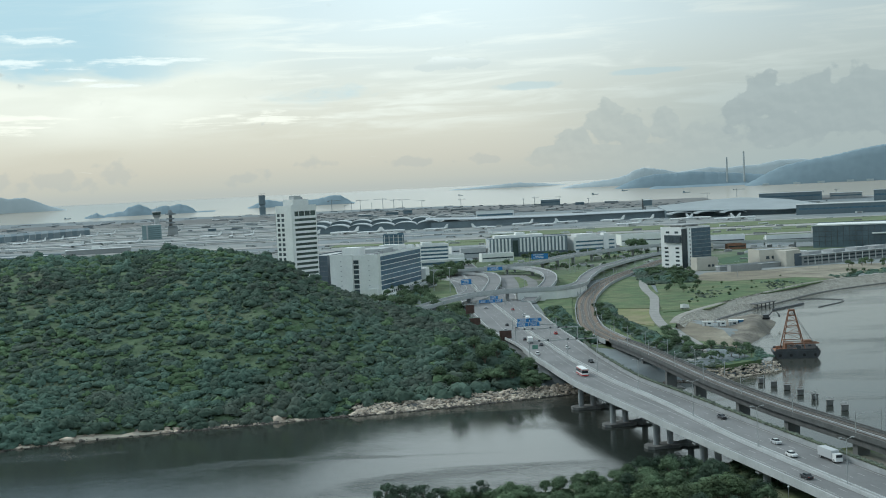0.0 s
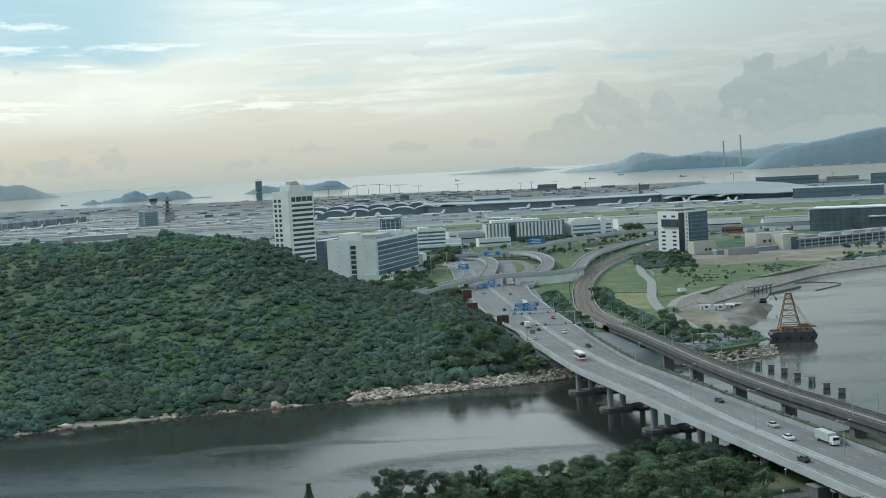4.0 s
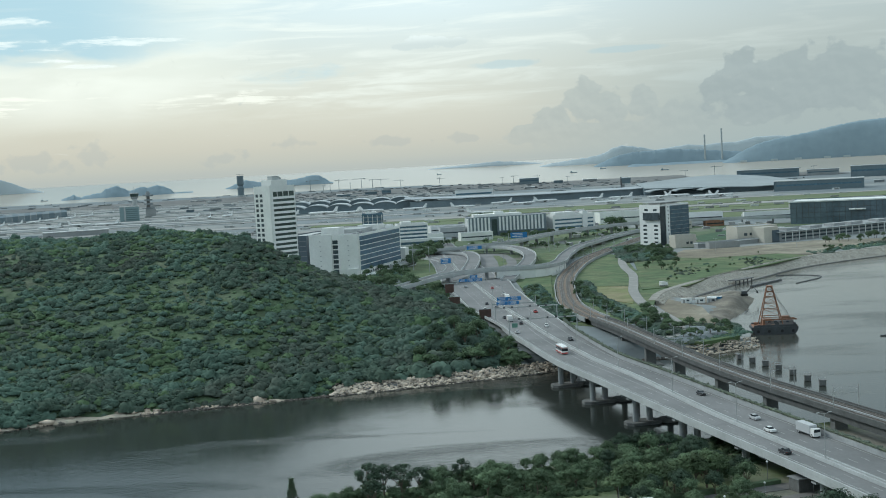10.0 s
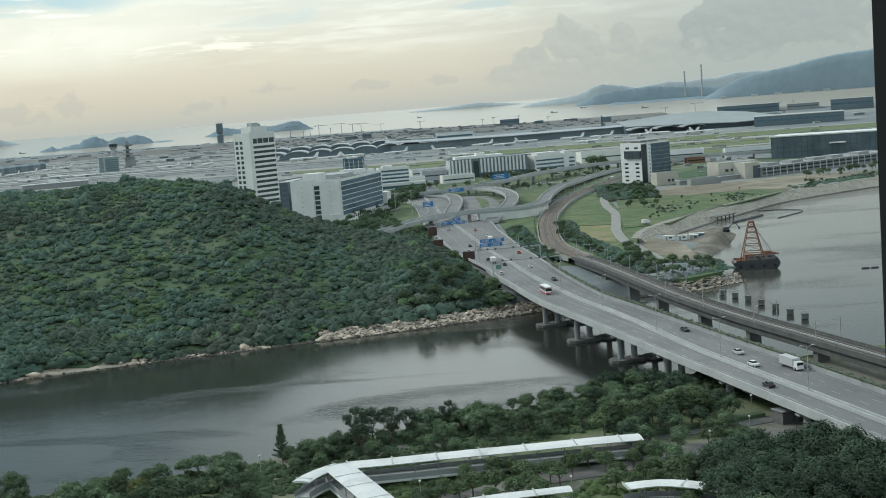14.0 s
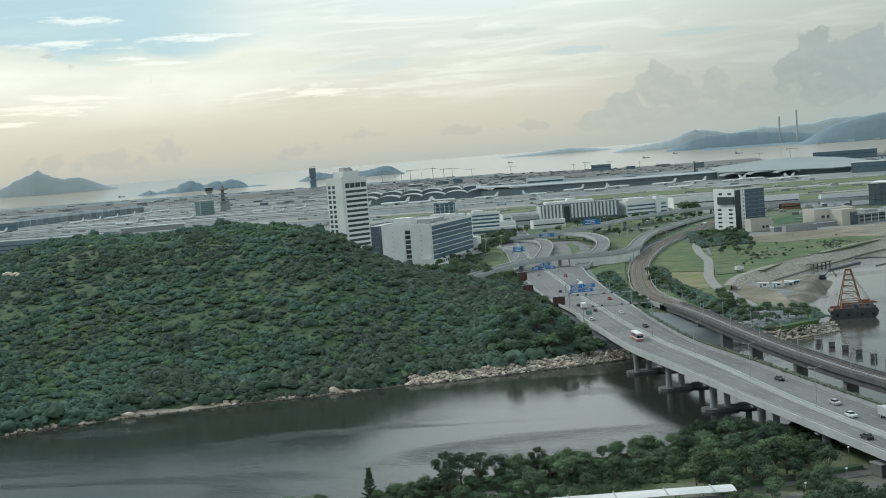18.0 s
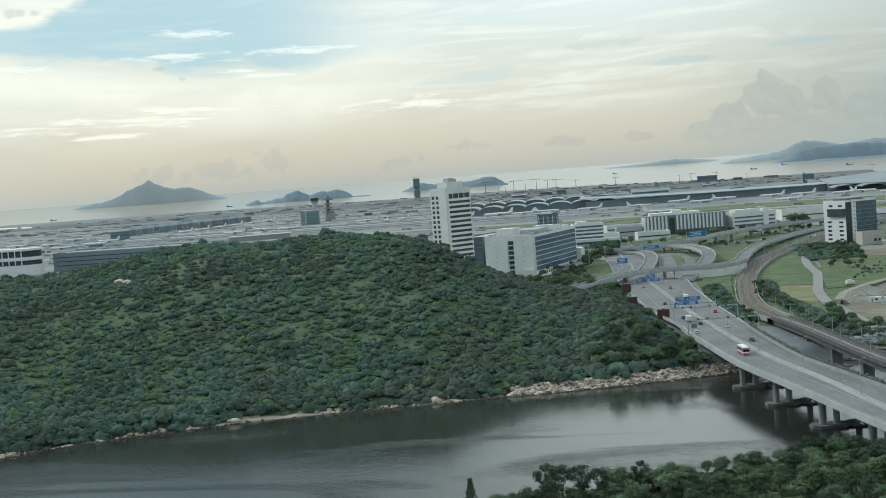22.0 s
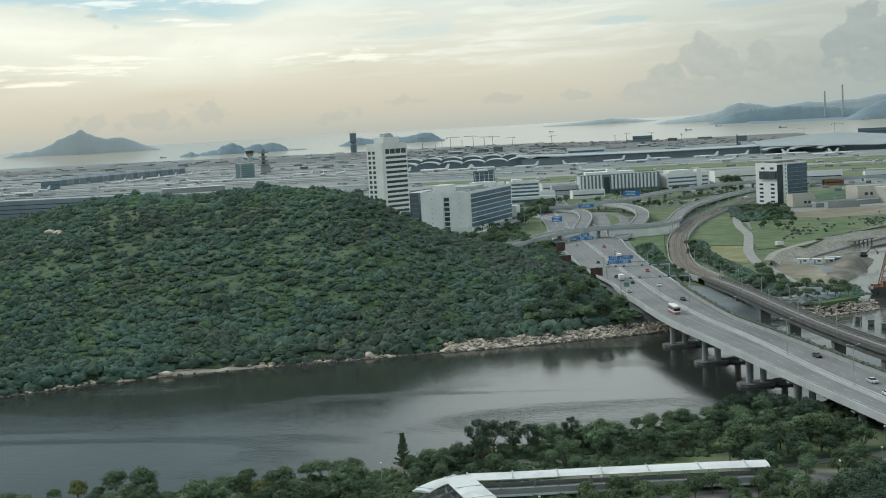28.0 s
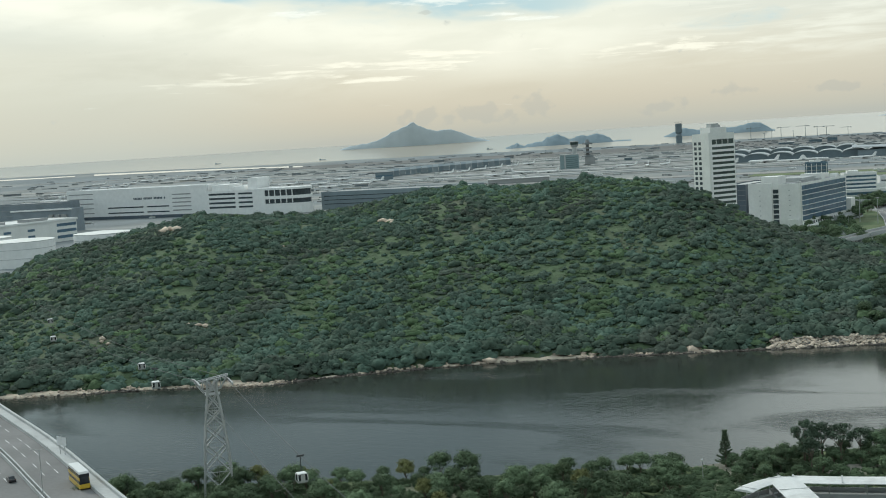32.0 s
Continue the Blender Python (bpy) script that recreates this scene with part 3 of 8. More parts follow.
def polar_sheet(name, azs, Rs, height, mat, label, category):
    A, RR = np.meshgrid(np.radians(azs), Rs)
    x, y = RR * np.sin(A), RR * np.cos(A)
    z = height(x, y, A, RR)
    r = squeeze(RR)
    k = r / RR
    v = np.stack([r * np.sin(A), r * np.cos(A), 90 + (z - 90) * k], -1).reshape(-1, 3)
    n, m = RR.shape
    i = np.arange((n - 1) * m).reshape(n - 1, m)[:, :-1].ravel()
    ob = new(name, bulk_mesh(name, v, np.stack([i, i + 1, i + m + 1, i + m], -1), mat, True))
    return tagged(ob, label=label, category=category, kind="structure")


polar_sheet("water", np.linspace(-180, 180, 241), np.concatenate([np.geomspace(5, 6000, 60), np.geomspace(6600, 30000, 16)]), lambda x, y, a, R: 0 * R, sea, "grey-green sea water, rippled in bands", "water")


def island(x, y, a, R):
    z = ground_height(x, y)
    edge = np.interp(np.degrees(a), *FAR_COAST)
    return np.where(R > edge - 40, np.clip(5.6 - (R - edge + 40) * 0.15, -4, 5.6), z)


ground_mat = material("island_ground", (0.175, 0.20, 0.21), 0.95, vary=0.22, scale=0.012, second=(0.245, 0.255, 0.245), mix_scale=0.004)

# ---- ground ----
azs = np.concatenate([np.linspace(-62, -40, 30)[:-1], np.linspace(-40, 22, 320), np.linspace(22, 60, 40)[1:]])


def flat(x, y):
    """The ground without the hill."""
    d = coast_distance(x, y)
    z = np.clip(-2.0 + d * 0.62, -3.0, 5.6)
    z = np.where((x > 125) & (y < 775) & (y > 600), np.clip(-2.0 + d * 0.35, -3, 3.0), z)
    return np.where((x < 38) & (y < 600), np.minimum(z, np.clip(d * 0.05 - 2, -3, 5.6)), z)




def island_flat(x, y, a, R):
    z = flat(x, y)
    edge = np.interp(np.degrees(a), *FAR_COAST)
    return np.where(R > edge - 40, np.clip(5.6 - (R - edge + 40) * 0.15, -4, 5.6), z)


polar_sheet("ground", azs, np.concatenate([np.geomspace(420, 1200, 190), np.geomspace(1215, 8600, 130)]), island_flat, ground_mat, "flat reclaimed airport ground, pale grey-brown", "ground")


def hill_only(x, y, a, R):
    z = ground_height(x, y)
    return np.where((z > 5.75) | (x < 38) & (R < 600), z, z - 0.5)


polar_sheet("hill", np.linspace(-52, 4.5, 240), np.linspace(430, 930, 150), hill_only, hill_soil, "green hill covered in grass and scrub above the channel", "hill")

NEAR_SHORE = [(-420, 190), (-300, 235), (-202, 254), (-188, 277), (-160, 286), (-130, 291), (-104, 297), (-78, 304), (-45, 312), (-22, 327), (29, 347), (55, 360), (100, 378), (200, 400), (420, 430)]
near = Mesh()
outline = [(-420, -120), (420, -120)] + NEAR_SHORE[::-1]
near.prism(outline, -3.0, 4.4)
structure("ground_near", near, material("town_ground", (0.10, 0.13, 0.055), 0.95, vary=0.3, scale=0.1, second=(0.20, 0.19, 0.16), mix_scale=0.03), "grassy waterfront land on the town side", "ground")


# ---- roads and railway ----
def spline(pts, step):
    """Points along a smooth curve through pts, about step apart."""
    P = [Vector(p) for p in pts]
    P = [P[0] * 2 - P[1]] + P + [P[-1] * 2 - P[-2]]
    out = []
    for a, b, c, d in zip(P, P[1:], P[2:], P[3:]):
        n = max(2, int((c - b).length / step))
        for i in range(n):
            t = i / n
            out.append(0.5 * ((2 * b) + (c - a) * t + (2 * a - 5 * b + 4 * c - d) * t * t + (3 * b - a - 3 * c + d) * t ** 3))
    return out + [P[-2]]


def along(path):
    """Points with the way to their right, level."""
    rows = []
    for i, p in enumerate(path):
        d = path[min(i + 1, len(path) - 1)] - path[max(i - 1, 0)]
        rows.append((p, Vector((d.y, -d.x, 0)).normalized(), d.normalized()))
    return rows


def ribbon(rows, a, b, z0, z1):
    """A strip between two offsets to the right of a path, from z0 to z1 above it. a, b: numbers or one for each row."""
    m, st = Mesh(), []
    for i, (p, r, _) in enumerate(rows):
        u, v = (q[i] if hasattr(q, "__len__") else q for q in (a, b))
        st.append([p + r * u + Vector((0, 0, z0)), p + r * v + Vector((0, 0, z0)), p + r * v + Vector((0, 0, z1)), p + r * u + Vector((0, 0, z1))])
    return m.sweep(st)


def dashes(rows, off, every, length, width, z):
    """Painted dashes on a road along an offset."""
    m, run = Mesh(), 0.0
    for (p, r, d), (q, r2, _) in zip(rows, rows[1:]):
        seg = (q - p).length
        if run % every < length:
            u, v = p + r * (off - width / 2), p + r * (off + width / 2)
            w, x = q + r2 * (off + width / 2), q + r2 * (off - width / 2)
            m.add([k + Vector((0, 0, z)) for k in (u, v, w, x)] + [k + Vector((0, 0, z - 0.015)) for k in (u, v, w, x)], [(0, 1, 2, 3), (4, 7, 6, 5), (0, 4, 5, 1), (2, 6, 7, 3)])
        run += seg
    return m


HIGHWAY = [(133, 150, 11), (119, 215, 11), (109, 262, 11), (98, 314, 11), (84, 377, 11), (70.5, 440, 11), (60.5, 486, 11), (54, 534, 11), (50.5, 570, 10.8), (48.5, 615, 9.8), (43.5, 696, 8), (38.5, 780, 7.5), (33.5, 851, 7.2), (27, 950, 7), (20, 1100, 7), (10, 1300, 6.8)]
hw = along(spline(HIGHWAY, 4))
ys = [p.y for p, _, _ in hw]
left_w = [-float(np.interp(y, (300, 540, 620, 700, 851, 1000), (11.5, 11.8, 14.2, 19, 20.5, 16))) for y in ys]
right_w = [float(np.interp(y, (300, 480, 540, 620, 700, 800, 851, 1000), (11.4, 11.6, 13.4, 15.5, 17, 19, 23, 18))) for y in ys]
structure("road_highway", ribbon(hw, left_w, right_w, -0.5, 0), road_grey, "worn grey dual carriageway on a bridge and embankment", "road")
bridge_rows = [k for k in hw if k[0].y < 600]
nb = len(bridge_rows)
deck = structure("highway_bridge", ribbon(bridge_rows, [w + 2.2 for w in left_w[:nb]], [w - 2.2 for w in right_w[:nb]], -2.3, -0.5), concrete, "long concrete road bridge over the sea channel", "bridge")
part("edge_beam", ribbon(bridge_rows, [w - 0.5 for w in left_w[:nb]], left_w[:nb], -1.3, 0.9), pale_concrete, deck)
part("edge_beam", ribbon(bridge_rows, right_w[:nb], [w + 0.5 for w in right_w[:nb]], -1.3, 1.5), concrete, deck)
part("parapet_planter", ribbon(bridge_rows, [w - 0.1 for w in right_w[:nb]], [w + 0.9 for w in right_w[:nb]], 1.7, 2.1), material("mossy_edge", (0.09, 0.11, 0.07), 0.95, vary=0.4, scale=0.6), deck, "dark mossy planter edge")
part("parapet_rail", ribbon(bridge_rows, [w - 0.3 for w in left_w[:nb]], [w - 0.15 for w in left_w[:nb]], 1.25, 1.4), galvanised, deck)
land_rows = hw[nb - 1:]
part("kerb_barrier", ribbon(land_rows, [w - 0.4 for w in left_w[nb - 1:]], left_w[nb - 1:], -0.6, 0.75), pale_concrete, deck)
part("kerb_barrier", ribbon(land_rows, right_w[nb - 1:], [w + 0.4 for w in right_w[nb - 1:]], -0.6, 0.75), pale_concrete, deck)
# the median wanders between the carriageways
med = [float(np.interp(y, (262, 300, 337, 371, 398, 425, 453, 500, 560, 640, 760), (-2.6, -2.8, -2.8, -2.2, -0.8, 0.8, 1.8, 2.0, 1.0, -0.6, -1.2))) for y in ys]
off_med = lambda a: [m + a for m in med]
part("median_barrier", ribbon(hw, off_med(-0.85), off_med(-0.5), 0, 0.95), pale_concrete, deck)
part("median_barrier", ribbon(hw, off_med(0.5), off_med(0.85), 0, 0.95), pale_concrete, deck)
part("median_planter", ribbon(hw, off_med(-0.5), off_med(0.5), 0, 0.35), dark_concrete, deck, "dark gap between the barriers")
faded_white = material("faded_marking", (0.42, 0.42, 0.40), 0.8, vary=0.25, scale=0.3)
for off in (-5.4, -8.7, 3.3, 6.8):
    part("lane_marking", dashes(hw, off, 12, 4, 0.12, 0.02), faded_white, deck)
for off in (-2.5, -12.0, 0.2, 10.6):
    part("edge_line", dashes(hw, off, 1, 1, 0.12, 0.02), faded_white, deck)

# bents of the road bridge
for k, (x, y) in enumerate([(53, 496), (60, 456.5), (67, 418), (76, 379), (85, 341), (94, 302), (104, 260)]):
    i = min(range(len(hw)), key=lambda j: abs(hw[j][0].y - y))
    p, r, d = hw[i]
    turn = math.degrees(math.atan2(r.y, r.x))
    bent = tagged(new("bridge_bent"), label="concrete bridge bent of round columns on a dark pile cap", category="bridge pier", group="piers of the road bridge")
    c = p + r * (left_w[i] + right_w[i]) / 2
    bent.matrix_basis = pose(c.x, c.y, 0, 0, 0, turn)
    half = (right_w[i] - left_w[i]) / 2
    for off in (-half + 3.2, -half + 8.0, half - 8.0, half - 3.2):
        part("column", Mesh().tube((off, 0, 0.6), (off, 0, 8.6), 1.05, n=14), concrete, bent, smooth=False)
    for off in (-half + 5.6, half - 5.6):
        part("pile_cap", Mesh().prism([(off - 6.2, -1.6), (off - 4.4, -3.4), (off + 4.4, -3.4), (off + 6.2, -1.6), (off + 6.2, 1.6), (off + 4.4, 3.4), (off - 4.4, 3.4), (off - 6.2, 1.6)], -2.5, 1.0), dark_concrete, bent, "dark, wet pile cap with cut corners")
        part("crosshead", Mesh().box((off, 0, 8.65), (10.4, 2.2, 0.5)), concrete, bent)

RAIL = [(145.5, 262, 11), (133.4, 318, 11), (125.2, 352, 11), (117.3, 385, 11), (108.8, 421, 11), (99.8, 472, 11), (91.8, 537, 11), (88, 571, 10.8), (84.5, 610, 9.6), (82, 645, 8.2), (79.5, 690, 7.6), (81.5, 735, 7.3), (85, 773, 7.2), (88.3, 807, 7.1), (97.8, 874, 7), (116, 959, 7), (132.4, 1016, 7), (150.6, 1066, 7), (172.8, 1120, 7), (197, 1180, 7), (219.4, 1232, 7), (300, 1400, 7)]
rw = along(spline(RAIL, 4))
nr = len([1 for p, _, _ in rw if p.y < 625])
viaduct_concrete = material("weathered_viaduct_concrete", (0.098, 0.101, 0.10), 0.9, vary=0.25, scale=0.25)
viaduct = structure("railway_viaduct", ribbon(rw[:nr], -3.4, 3.4, -3.0, -0.6), viaduct_concrete, "dark concrete twin-track railway viaduct beside the road bridge", "bridge")
part("deck_slab", ribbon(rw[:nr], -4.2, 4.2, -0.6, -0.2), viaduct_concrete, viaduct)
for s in (-1, 1):
    part("parapet", ribbon(rw[:nr], s * 4.2 - 0.15, s * 4.2 + 0.15, -0.7, 1.0), viaduct_concrete, viaduct)
for o_ in (-3.7, 0.0, 3.7):
    part("cable_trough", ribbon(rw[:nr], o_ - 0.22, o_ + 0.22, 0.1, 0.5), viaduct_concrete if o_ else concrete, viaduct, "cable trough along the tracks")
part("track_bed", ribbon(rw[:nr], -4.0, 4.0, -0.2, 0.1), material("dark_track_bed", (0.10, 0.095, 0.088), 0.95, vary=0.3, scale=0.4), viaduct)
part("ballast_bed", ribbon(rw[nr - 1:], -5.4, 5.4, -0.2, 0.12), ballast, viaduct)
for c in (-2.0, 2.0):
    part("track_slab", ribbon(rw, c - 1.25, c + 1.25, 0.12, 0.2), material("sleepers", (0.12, 0.11, 0.10), 0.9, vary=0.25, scale=0.8), viaduct)
    for s in (-0.72, 0.72):
        part("rail", ribbon(rw, c + s - 0.07, c + s + 0.07, 0.2, 0.38), rail_steel, viaduct)
for s in (-1, 1):
    part("trackside_wall", ribbon(rw[nr - 1:], s * 6.2 - 0.2, s * 6.2 + 0.2, -1.5, 0.8), concrete, viaduct, "pale trackside trough wall")
for x, y in ((140, 287), (132, 329), (122, 371), (113, 411), (105, 451), (98, 492), (92, 532), (89, 568)):
    i = min(range(len(rw)), key=lambda j: abs(rw[j][0].y - y))
    p, r, d = rw[i]
    pier = tagged(new("viaduct_pier"), label="dark concrete wall pier of the railway viaduct", category="bridge pier", group="piers of the railway viaduct")
    pier.matrix_basis = pose(p.x, p.y, 0, 0, 0, math.degrees(math.atan2(r.y, r.x)))
    part("shaft", Mesh().box((0, 0, 3.2), (4.2, 2.6, 9.6)), material("pier_concrete", (0.15, 0.155, 0.152), 0.85, vary=0.2, scale=0.3), pier)
    part("footing", Mesh().box((0, 0, -1.2), (10, 6, 3.0)), dark_concrete, pier)

mast = thing("catenary_mast", "grey steel mast of the railway's overhead line", "mast", "masts along the railway")
part("post", Mesh().tube((0, 0, -0.3), (0, 0, 7.2), 0.16, 0.12), galvanised, mast)
part("arm", Mesh().tube((0, 0, 6.3), (3.0, 0, 6.6), 0.06).tube((0, 0, 5.4), (2.2, 0, 6.5), 0.04), galvanised, mast)
i0, run = 0, 0.0
first = True
for i in range(1, len(rw)):
    run += (rw[i][0] - rw[i - 1][0]).length
    if run > 34 and rw[i][0].y < 1200:
        run = 0.0
        for s in (-1, 1):
            p = rw[i][0] + rw[i][1] * s * (4.2 if rw[i][0].y < 625 else 5.2)
            m = pose(p.x, p.y, p.z, 0, 0, math.degrees(math.atan2(rw[i][1].y, rw[i][1].x)) + (180 if s > 0 else 0))
            if first:
                mast.matrix_basis, first = m, False
            else:
                copy_thing(mast, m)


def flyover(name, pts, width, label, piers=True, solid=None):
    rows = along(spline(pts, 6))
    ob = structure(name, ribbon(rows, -width / 2, width / 2, -1.6, 0), pale_concrete, label, "flyover")
    part("road_surface", ribbon(rows, -width / 2 + 0.5, width / 2 - 0.5, 0.004, 0.06), road_grey, ob)
    for s in (-1, 1):
        part("parapet", ribbon(rows, s * width / 2 - 0.2, s * width / 2 + 0.2, -0.9, 1.0), pale_concrete, ob)
    run = 0.0
    for (p, r, d), (q, _, _) in zip(rows, rows[1:]):
        run += (q - p).length
        if piers and run > 32 and p.z > 9.5:
            run = 0.0
            part("pier", Mesh().box((p.x, p.y, (p.z - 1.6 + 5) / 2), (2.6, 1.6, p.z - 1.6 - 5), math.degrees(math.atan2(r.y, r.x))), concrete, ob)
    if solid:
        k = [q for q in rows if solid[0] < q[0].y < solid[1]]
        part("retaining_wall", ribbon(k, -width / 2 + 0.3, width / 2 - 0.3, -9, -1.6), off_white, ob, "pale retaining wall under the ramp")
    return ob


flyover("flyover_ramp", [(-60, 782, 8), (-25, 812, 10), (4, 848, 13), (23, 872, 13.3), (43, 883, 13.5), (62, 885, 13.5), (82, 889, 13.5), (98.6, 928, 12.5), (112.5, 1006, 11.5), (134, 1099, 10.5), (159, 1169, 9.5), (188.6, 1244.6, 8.5), (229, 1317, 8), (330, 1420, 7.6)], 9, "pale concrete slip road ramp crossing the highway", True, (884, 936))
flyover("flyover_high", [(40, 1172, 11.5), (58, 1163, 12), (80, 1170, 13), (115, 1227, 14), (148, 1276, 14), (183, 1316, 14), (234, 1345, 14), (330, 1350, 13), (480, 1300, 12), (700, 1240, 10)], 12, "high concrete flyover across the airport roads")
flyover("loop_ramp", [(-40, 1190, 9), (10, 1150, 9), (31, 1130, 9), (40, 1105, 9), (41, 1043, 9), (35.5, 972, 9), (27.5, 905, 8.7), (16, 860, 8)], 10, "curved concrete loop ramp of the interchange")
flyover("loop_outer", [(-60, 1190, 11), (-10, 1150, 11.5), (36, 1140, 12), (62, 1140, 12), (79, 1106, 12), (85, 1046, 12), (82.5, 992, 11.5), (75.5, 947, 10.6), (66, 905, 9.5), (56, 862, 7.8)], 10, "wide curved outer ramp of the interchange")
flyover("airport_road", [(-120, 1010, 6.4), (-60, 930, 6.4), (-10, 905, 6.4), (20, 980, 6.4), (10, 1090, 6.4), (-30, 1180, 6.4)], 8, "low service road beside the office block", False)


def patch(name, outline, z, mat, label, category, thick=0.25):
    return structure(name, Mesh().prism(outline, z - thick, z), mat, label, category)


patch("interchange_ground", [(-70, 880), (20, 880), (60, 900), (104, 1000), (150, 1090), (230, 1075), (262, 1120), (300, 1190), (430, 1250), (430, 1310), (220, 1396), (60, 1396), (-70, 1300)], 5.8, material("rough_grass", (0.085, 0.120, 0.062), 0.95, vary=0.35, scale=0.08, second=(0.17, 0.165, 0.14), mix_scale=0.03, mix_lo=0.55, mix_hi=0.66), "rough grass and bare soil among the ramps", "ground", 0.5)
patch("railside_verge", [(60, 640), (92, 606), (112, 640), (126, 700), (135, 742), (157, 780), (190, 828), (160, 850), (150, 905), (162, 1030), (152, 1062), (104, 962), (62, 884)], 5.72, grass, "grass verge on both sides of the railway curve", "ground", 0.4)
patch("lawn_1", [(64, 655), (72, 640), (74, 700), (76, 760), (84, 850), (90, 900), (70, 884), (62, 830), (62, 740)], 6.4, grass, "mown green verge between road and railway", "lawn", 0.9)
patch("lawn_2", [(99, 738), (114, 700), (121, 735), (126, 792), (101, 805), (96, 770)], 6.0, dry_grass, "yellow-green dry playing field", "field", 0.5)
patch("lawn_3", [(102, 808), (127, 794), (137, 850), (146, 905), (152, 975), (158, 1036), (150, 1040), (128, 960), (112, 880)], 6.0, grass, "green field beside the railway curve", "field", 0.5)
patch("lawn_4", [(131, 768), (160, 775), (190, 826), (240, 882), (285, 935), (270, 965), (215, 960), (190, 985), (165, 1010), (160, 970), (148, 880), (136, 810)], 6.1, grass, "green park lawn behind the seawall", "lawn", 0.6)
patch("lawn_5", [(60, 900), (90, 930), (105, 985), (125, 1060), (150, 1130), (120, 1130), (96, 1090), (92, 1020), (80, 950)], 6.3, grass, "grass wedge among the ramps", "lawn", 0.8)
patch("lawn_6", [(150, 1050), (190, 1130), (240, 1240), (215, 1240), (170, 1150), (135, 1062)], 6.2, grass, "grass strip beside the slip road", "lawn", 0.7)
patch("lawn_7", [(-14, 905), (14, 925), (26, 985), (30, 1060), (5, 1100), (-12, 1010)], 6.2, grass, "small lawn inside the loop ramp", "lawn", 0.7)
patch("lawn_8", [(250, 1140), (300, 1175), (420, 1230), (420, 1262), (300, 1262), (255, 1200)], 6.0, material("dark_lawn", (0.05, 0.10, 0.05), 0.95, vary=0.2, scale=0.1), "dark green sports lawn", "lawn", 0.5)
patch("lawn_9", [(-60, 900), (-14, 893), (6, 960), (20, 1080), (0, 1160), (-60, 1200)], 5.95, grass, "lawn and planting beside the office block", "lawn", 0.5)
patch("lawn_10", [(62, 1260), (120, 1290), (200, 1330), (210, 1398), (60, 1398)], 5.9, grass, "lawn before the finned office", "lawn", 0.5)
patch("road_slip", [(40, 905), (58, 930), (72, 985), (76, 1050), (72, 1110), (56, 1140), (46, 1140), (47, 1060), (44, 975)], 5.95, road_grey, "worn slip lanes inside the outer loop", "road", 0.5)
patch("lawn_11", [(58, 990), (66, 1010), (68, 1060), (64, 1105), (60, 1105), (60, 1040)], 6.05, grass, "narrow grass island between slip lanes", "lawn", 0.5)
patch("scrub_ground", [(99, 556), (122, 556), (140, 568), (144, 590), (137, 612), (128, 640), (112, 650), (102, 640)], 4.6, grass, "rough grass on the reclamation point", "ground", 2.6)
patch("works_ground", [(186, 985), (215, 962), (268, 968), (290, 940), (320, 985), (400, 1050), (330, 1075), (262, 1050), (216, 1052)], 5.98, earth, "bare brown earth and weeds round the offices", "ground", 0.5)
patch("lawn_12", [(310, 985), (330, 978), (470, 1072), (460, 1100), (380, 1052)], 5.9, grass, "rough grass behind the seawall", "lawn", 0.5)
path_rows = along(spline([(163, 1036, 6.2), (152, 978, 6.2), (145, 920, 6.2), (141, 862, 6.2), (132, 805, 6.2), (124, 757, 6.2), (119, 700, 6.2), (120, 658, 6.2), (121, 625, 6), (119, 600, 5.8), (114, 580, 5.6), (103, 560, 5.4)], 5))
structure("path_park", ribbon(path_rows, -3.0, 3.0, -0.4, 0.12), material("path_concrete", (0.27, 0.265, 0.25), 0.9, vary=0.15, scale=0.15), "winding pale concrete access path", "path")
wall_rows = along(spline([(128, 712, 5.6), (137, 742, 5.7), (150, 767, 5.8), (173, 801, 5.8), (209, 849, 5.8), (266, 917, 5.8), (345, 972, 5.8), (430, 1014, 5.8), (560, 1070, 5.8), (900, 1205, 5.8)], 6))
seawall = structure("seawall", ribbon(wall_rows, -3.4, 1.2, -0.6, 0.3), material("promenade", (0.29, 0.275, 0.245), 0.9, vary=0.2, scale=0.2), "pale seawall promenade along the bay", "seawall")
part("slope", Mesh().sweep([[p + r * 1.0 + Vector((0, 0, 0.2)), p + r * 11.0 + Vector((0, 0, -5.6)), p + r * 11.0 + Vector((0, 0, -8)), p + r * 1.0 + Vector((0, 0, -8))] for p, r, _ in wall_rows]), material("revetment", (0.36, 0.335, 0.29), 0.95, vary=0.35, scale=0.25), seawall, "sloping grey stone revetment")
part("foot", ribbon(wall_rows, 10.4, 12.4, -8, -5.3), dark_concrete, seawall, "dark, wet foot of the wall")

# ---- airfield surfaces ----
U8, V8 = Vector((math.cos(radians(8)), -math.sin(radians(8)))), Vector((math.sin(radians(8)), math.cos(radians(8))))


def strip(name, u0, u1, v0, v1, z, mat, label, category="airfield"):
    q = [U8 * a + V8 * b for a, b in ((u0, v0), (u1, v0), (u1, v1), (u0, v1))]
    out = []
    for p in q:
        R = p.length
        (x, y, _), _ = far(math.degrees(math.atan2(p.x, p.y)), R)
        out.append((x, y))
    m = Mesh()
    n = 24
    rows = []
    for i in range(n + 1):
        row = []
        for v, dz in ((v0, 0), (v1, 0), (v1, -0.5), (v0, -0.5)):
            p = U8 * (u0 + (u1 - u0) * i / n) + V8 * v
            c, k = far(math.degrees(math.atan2(p.x, p.y)), p.length, z + dz)
            row.append(c)
        rows.append(row)
    m.sweep(rows)
    return structure(name, m, mat, label, category)


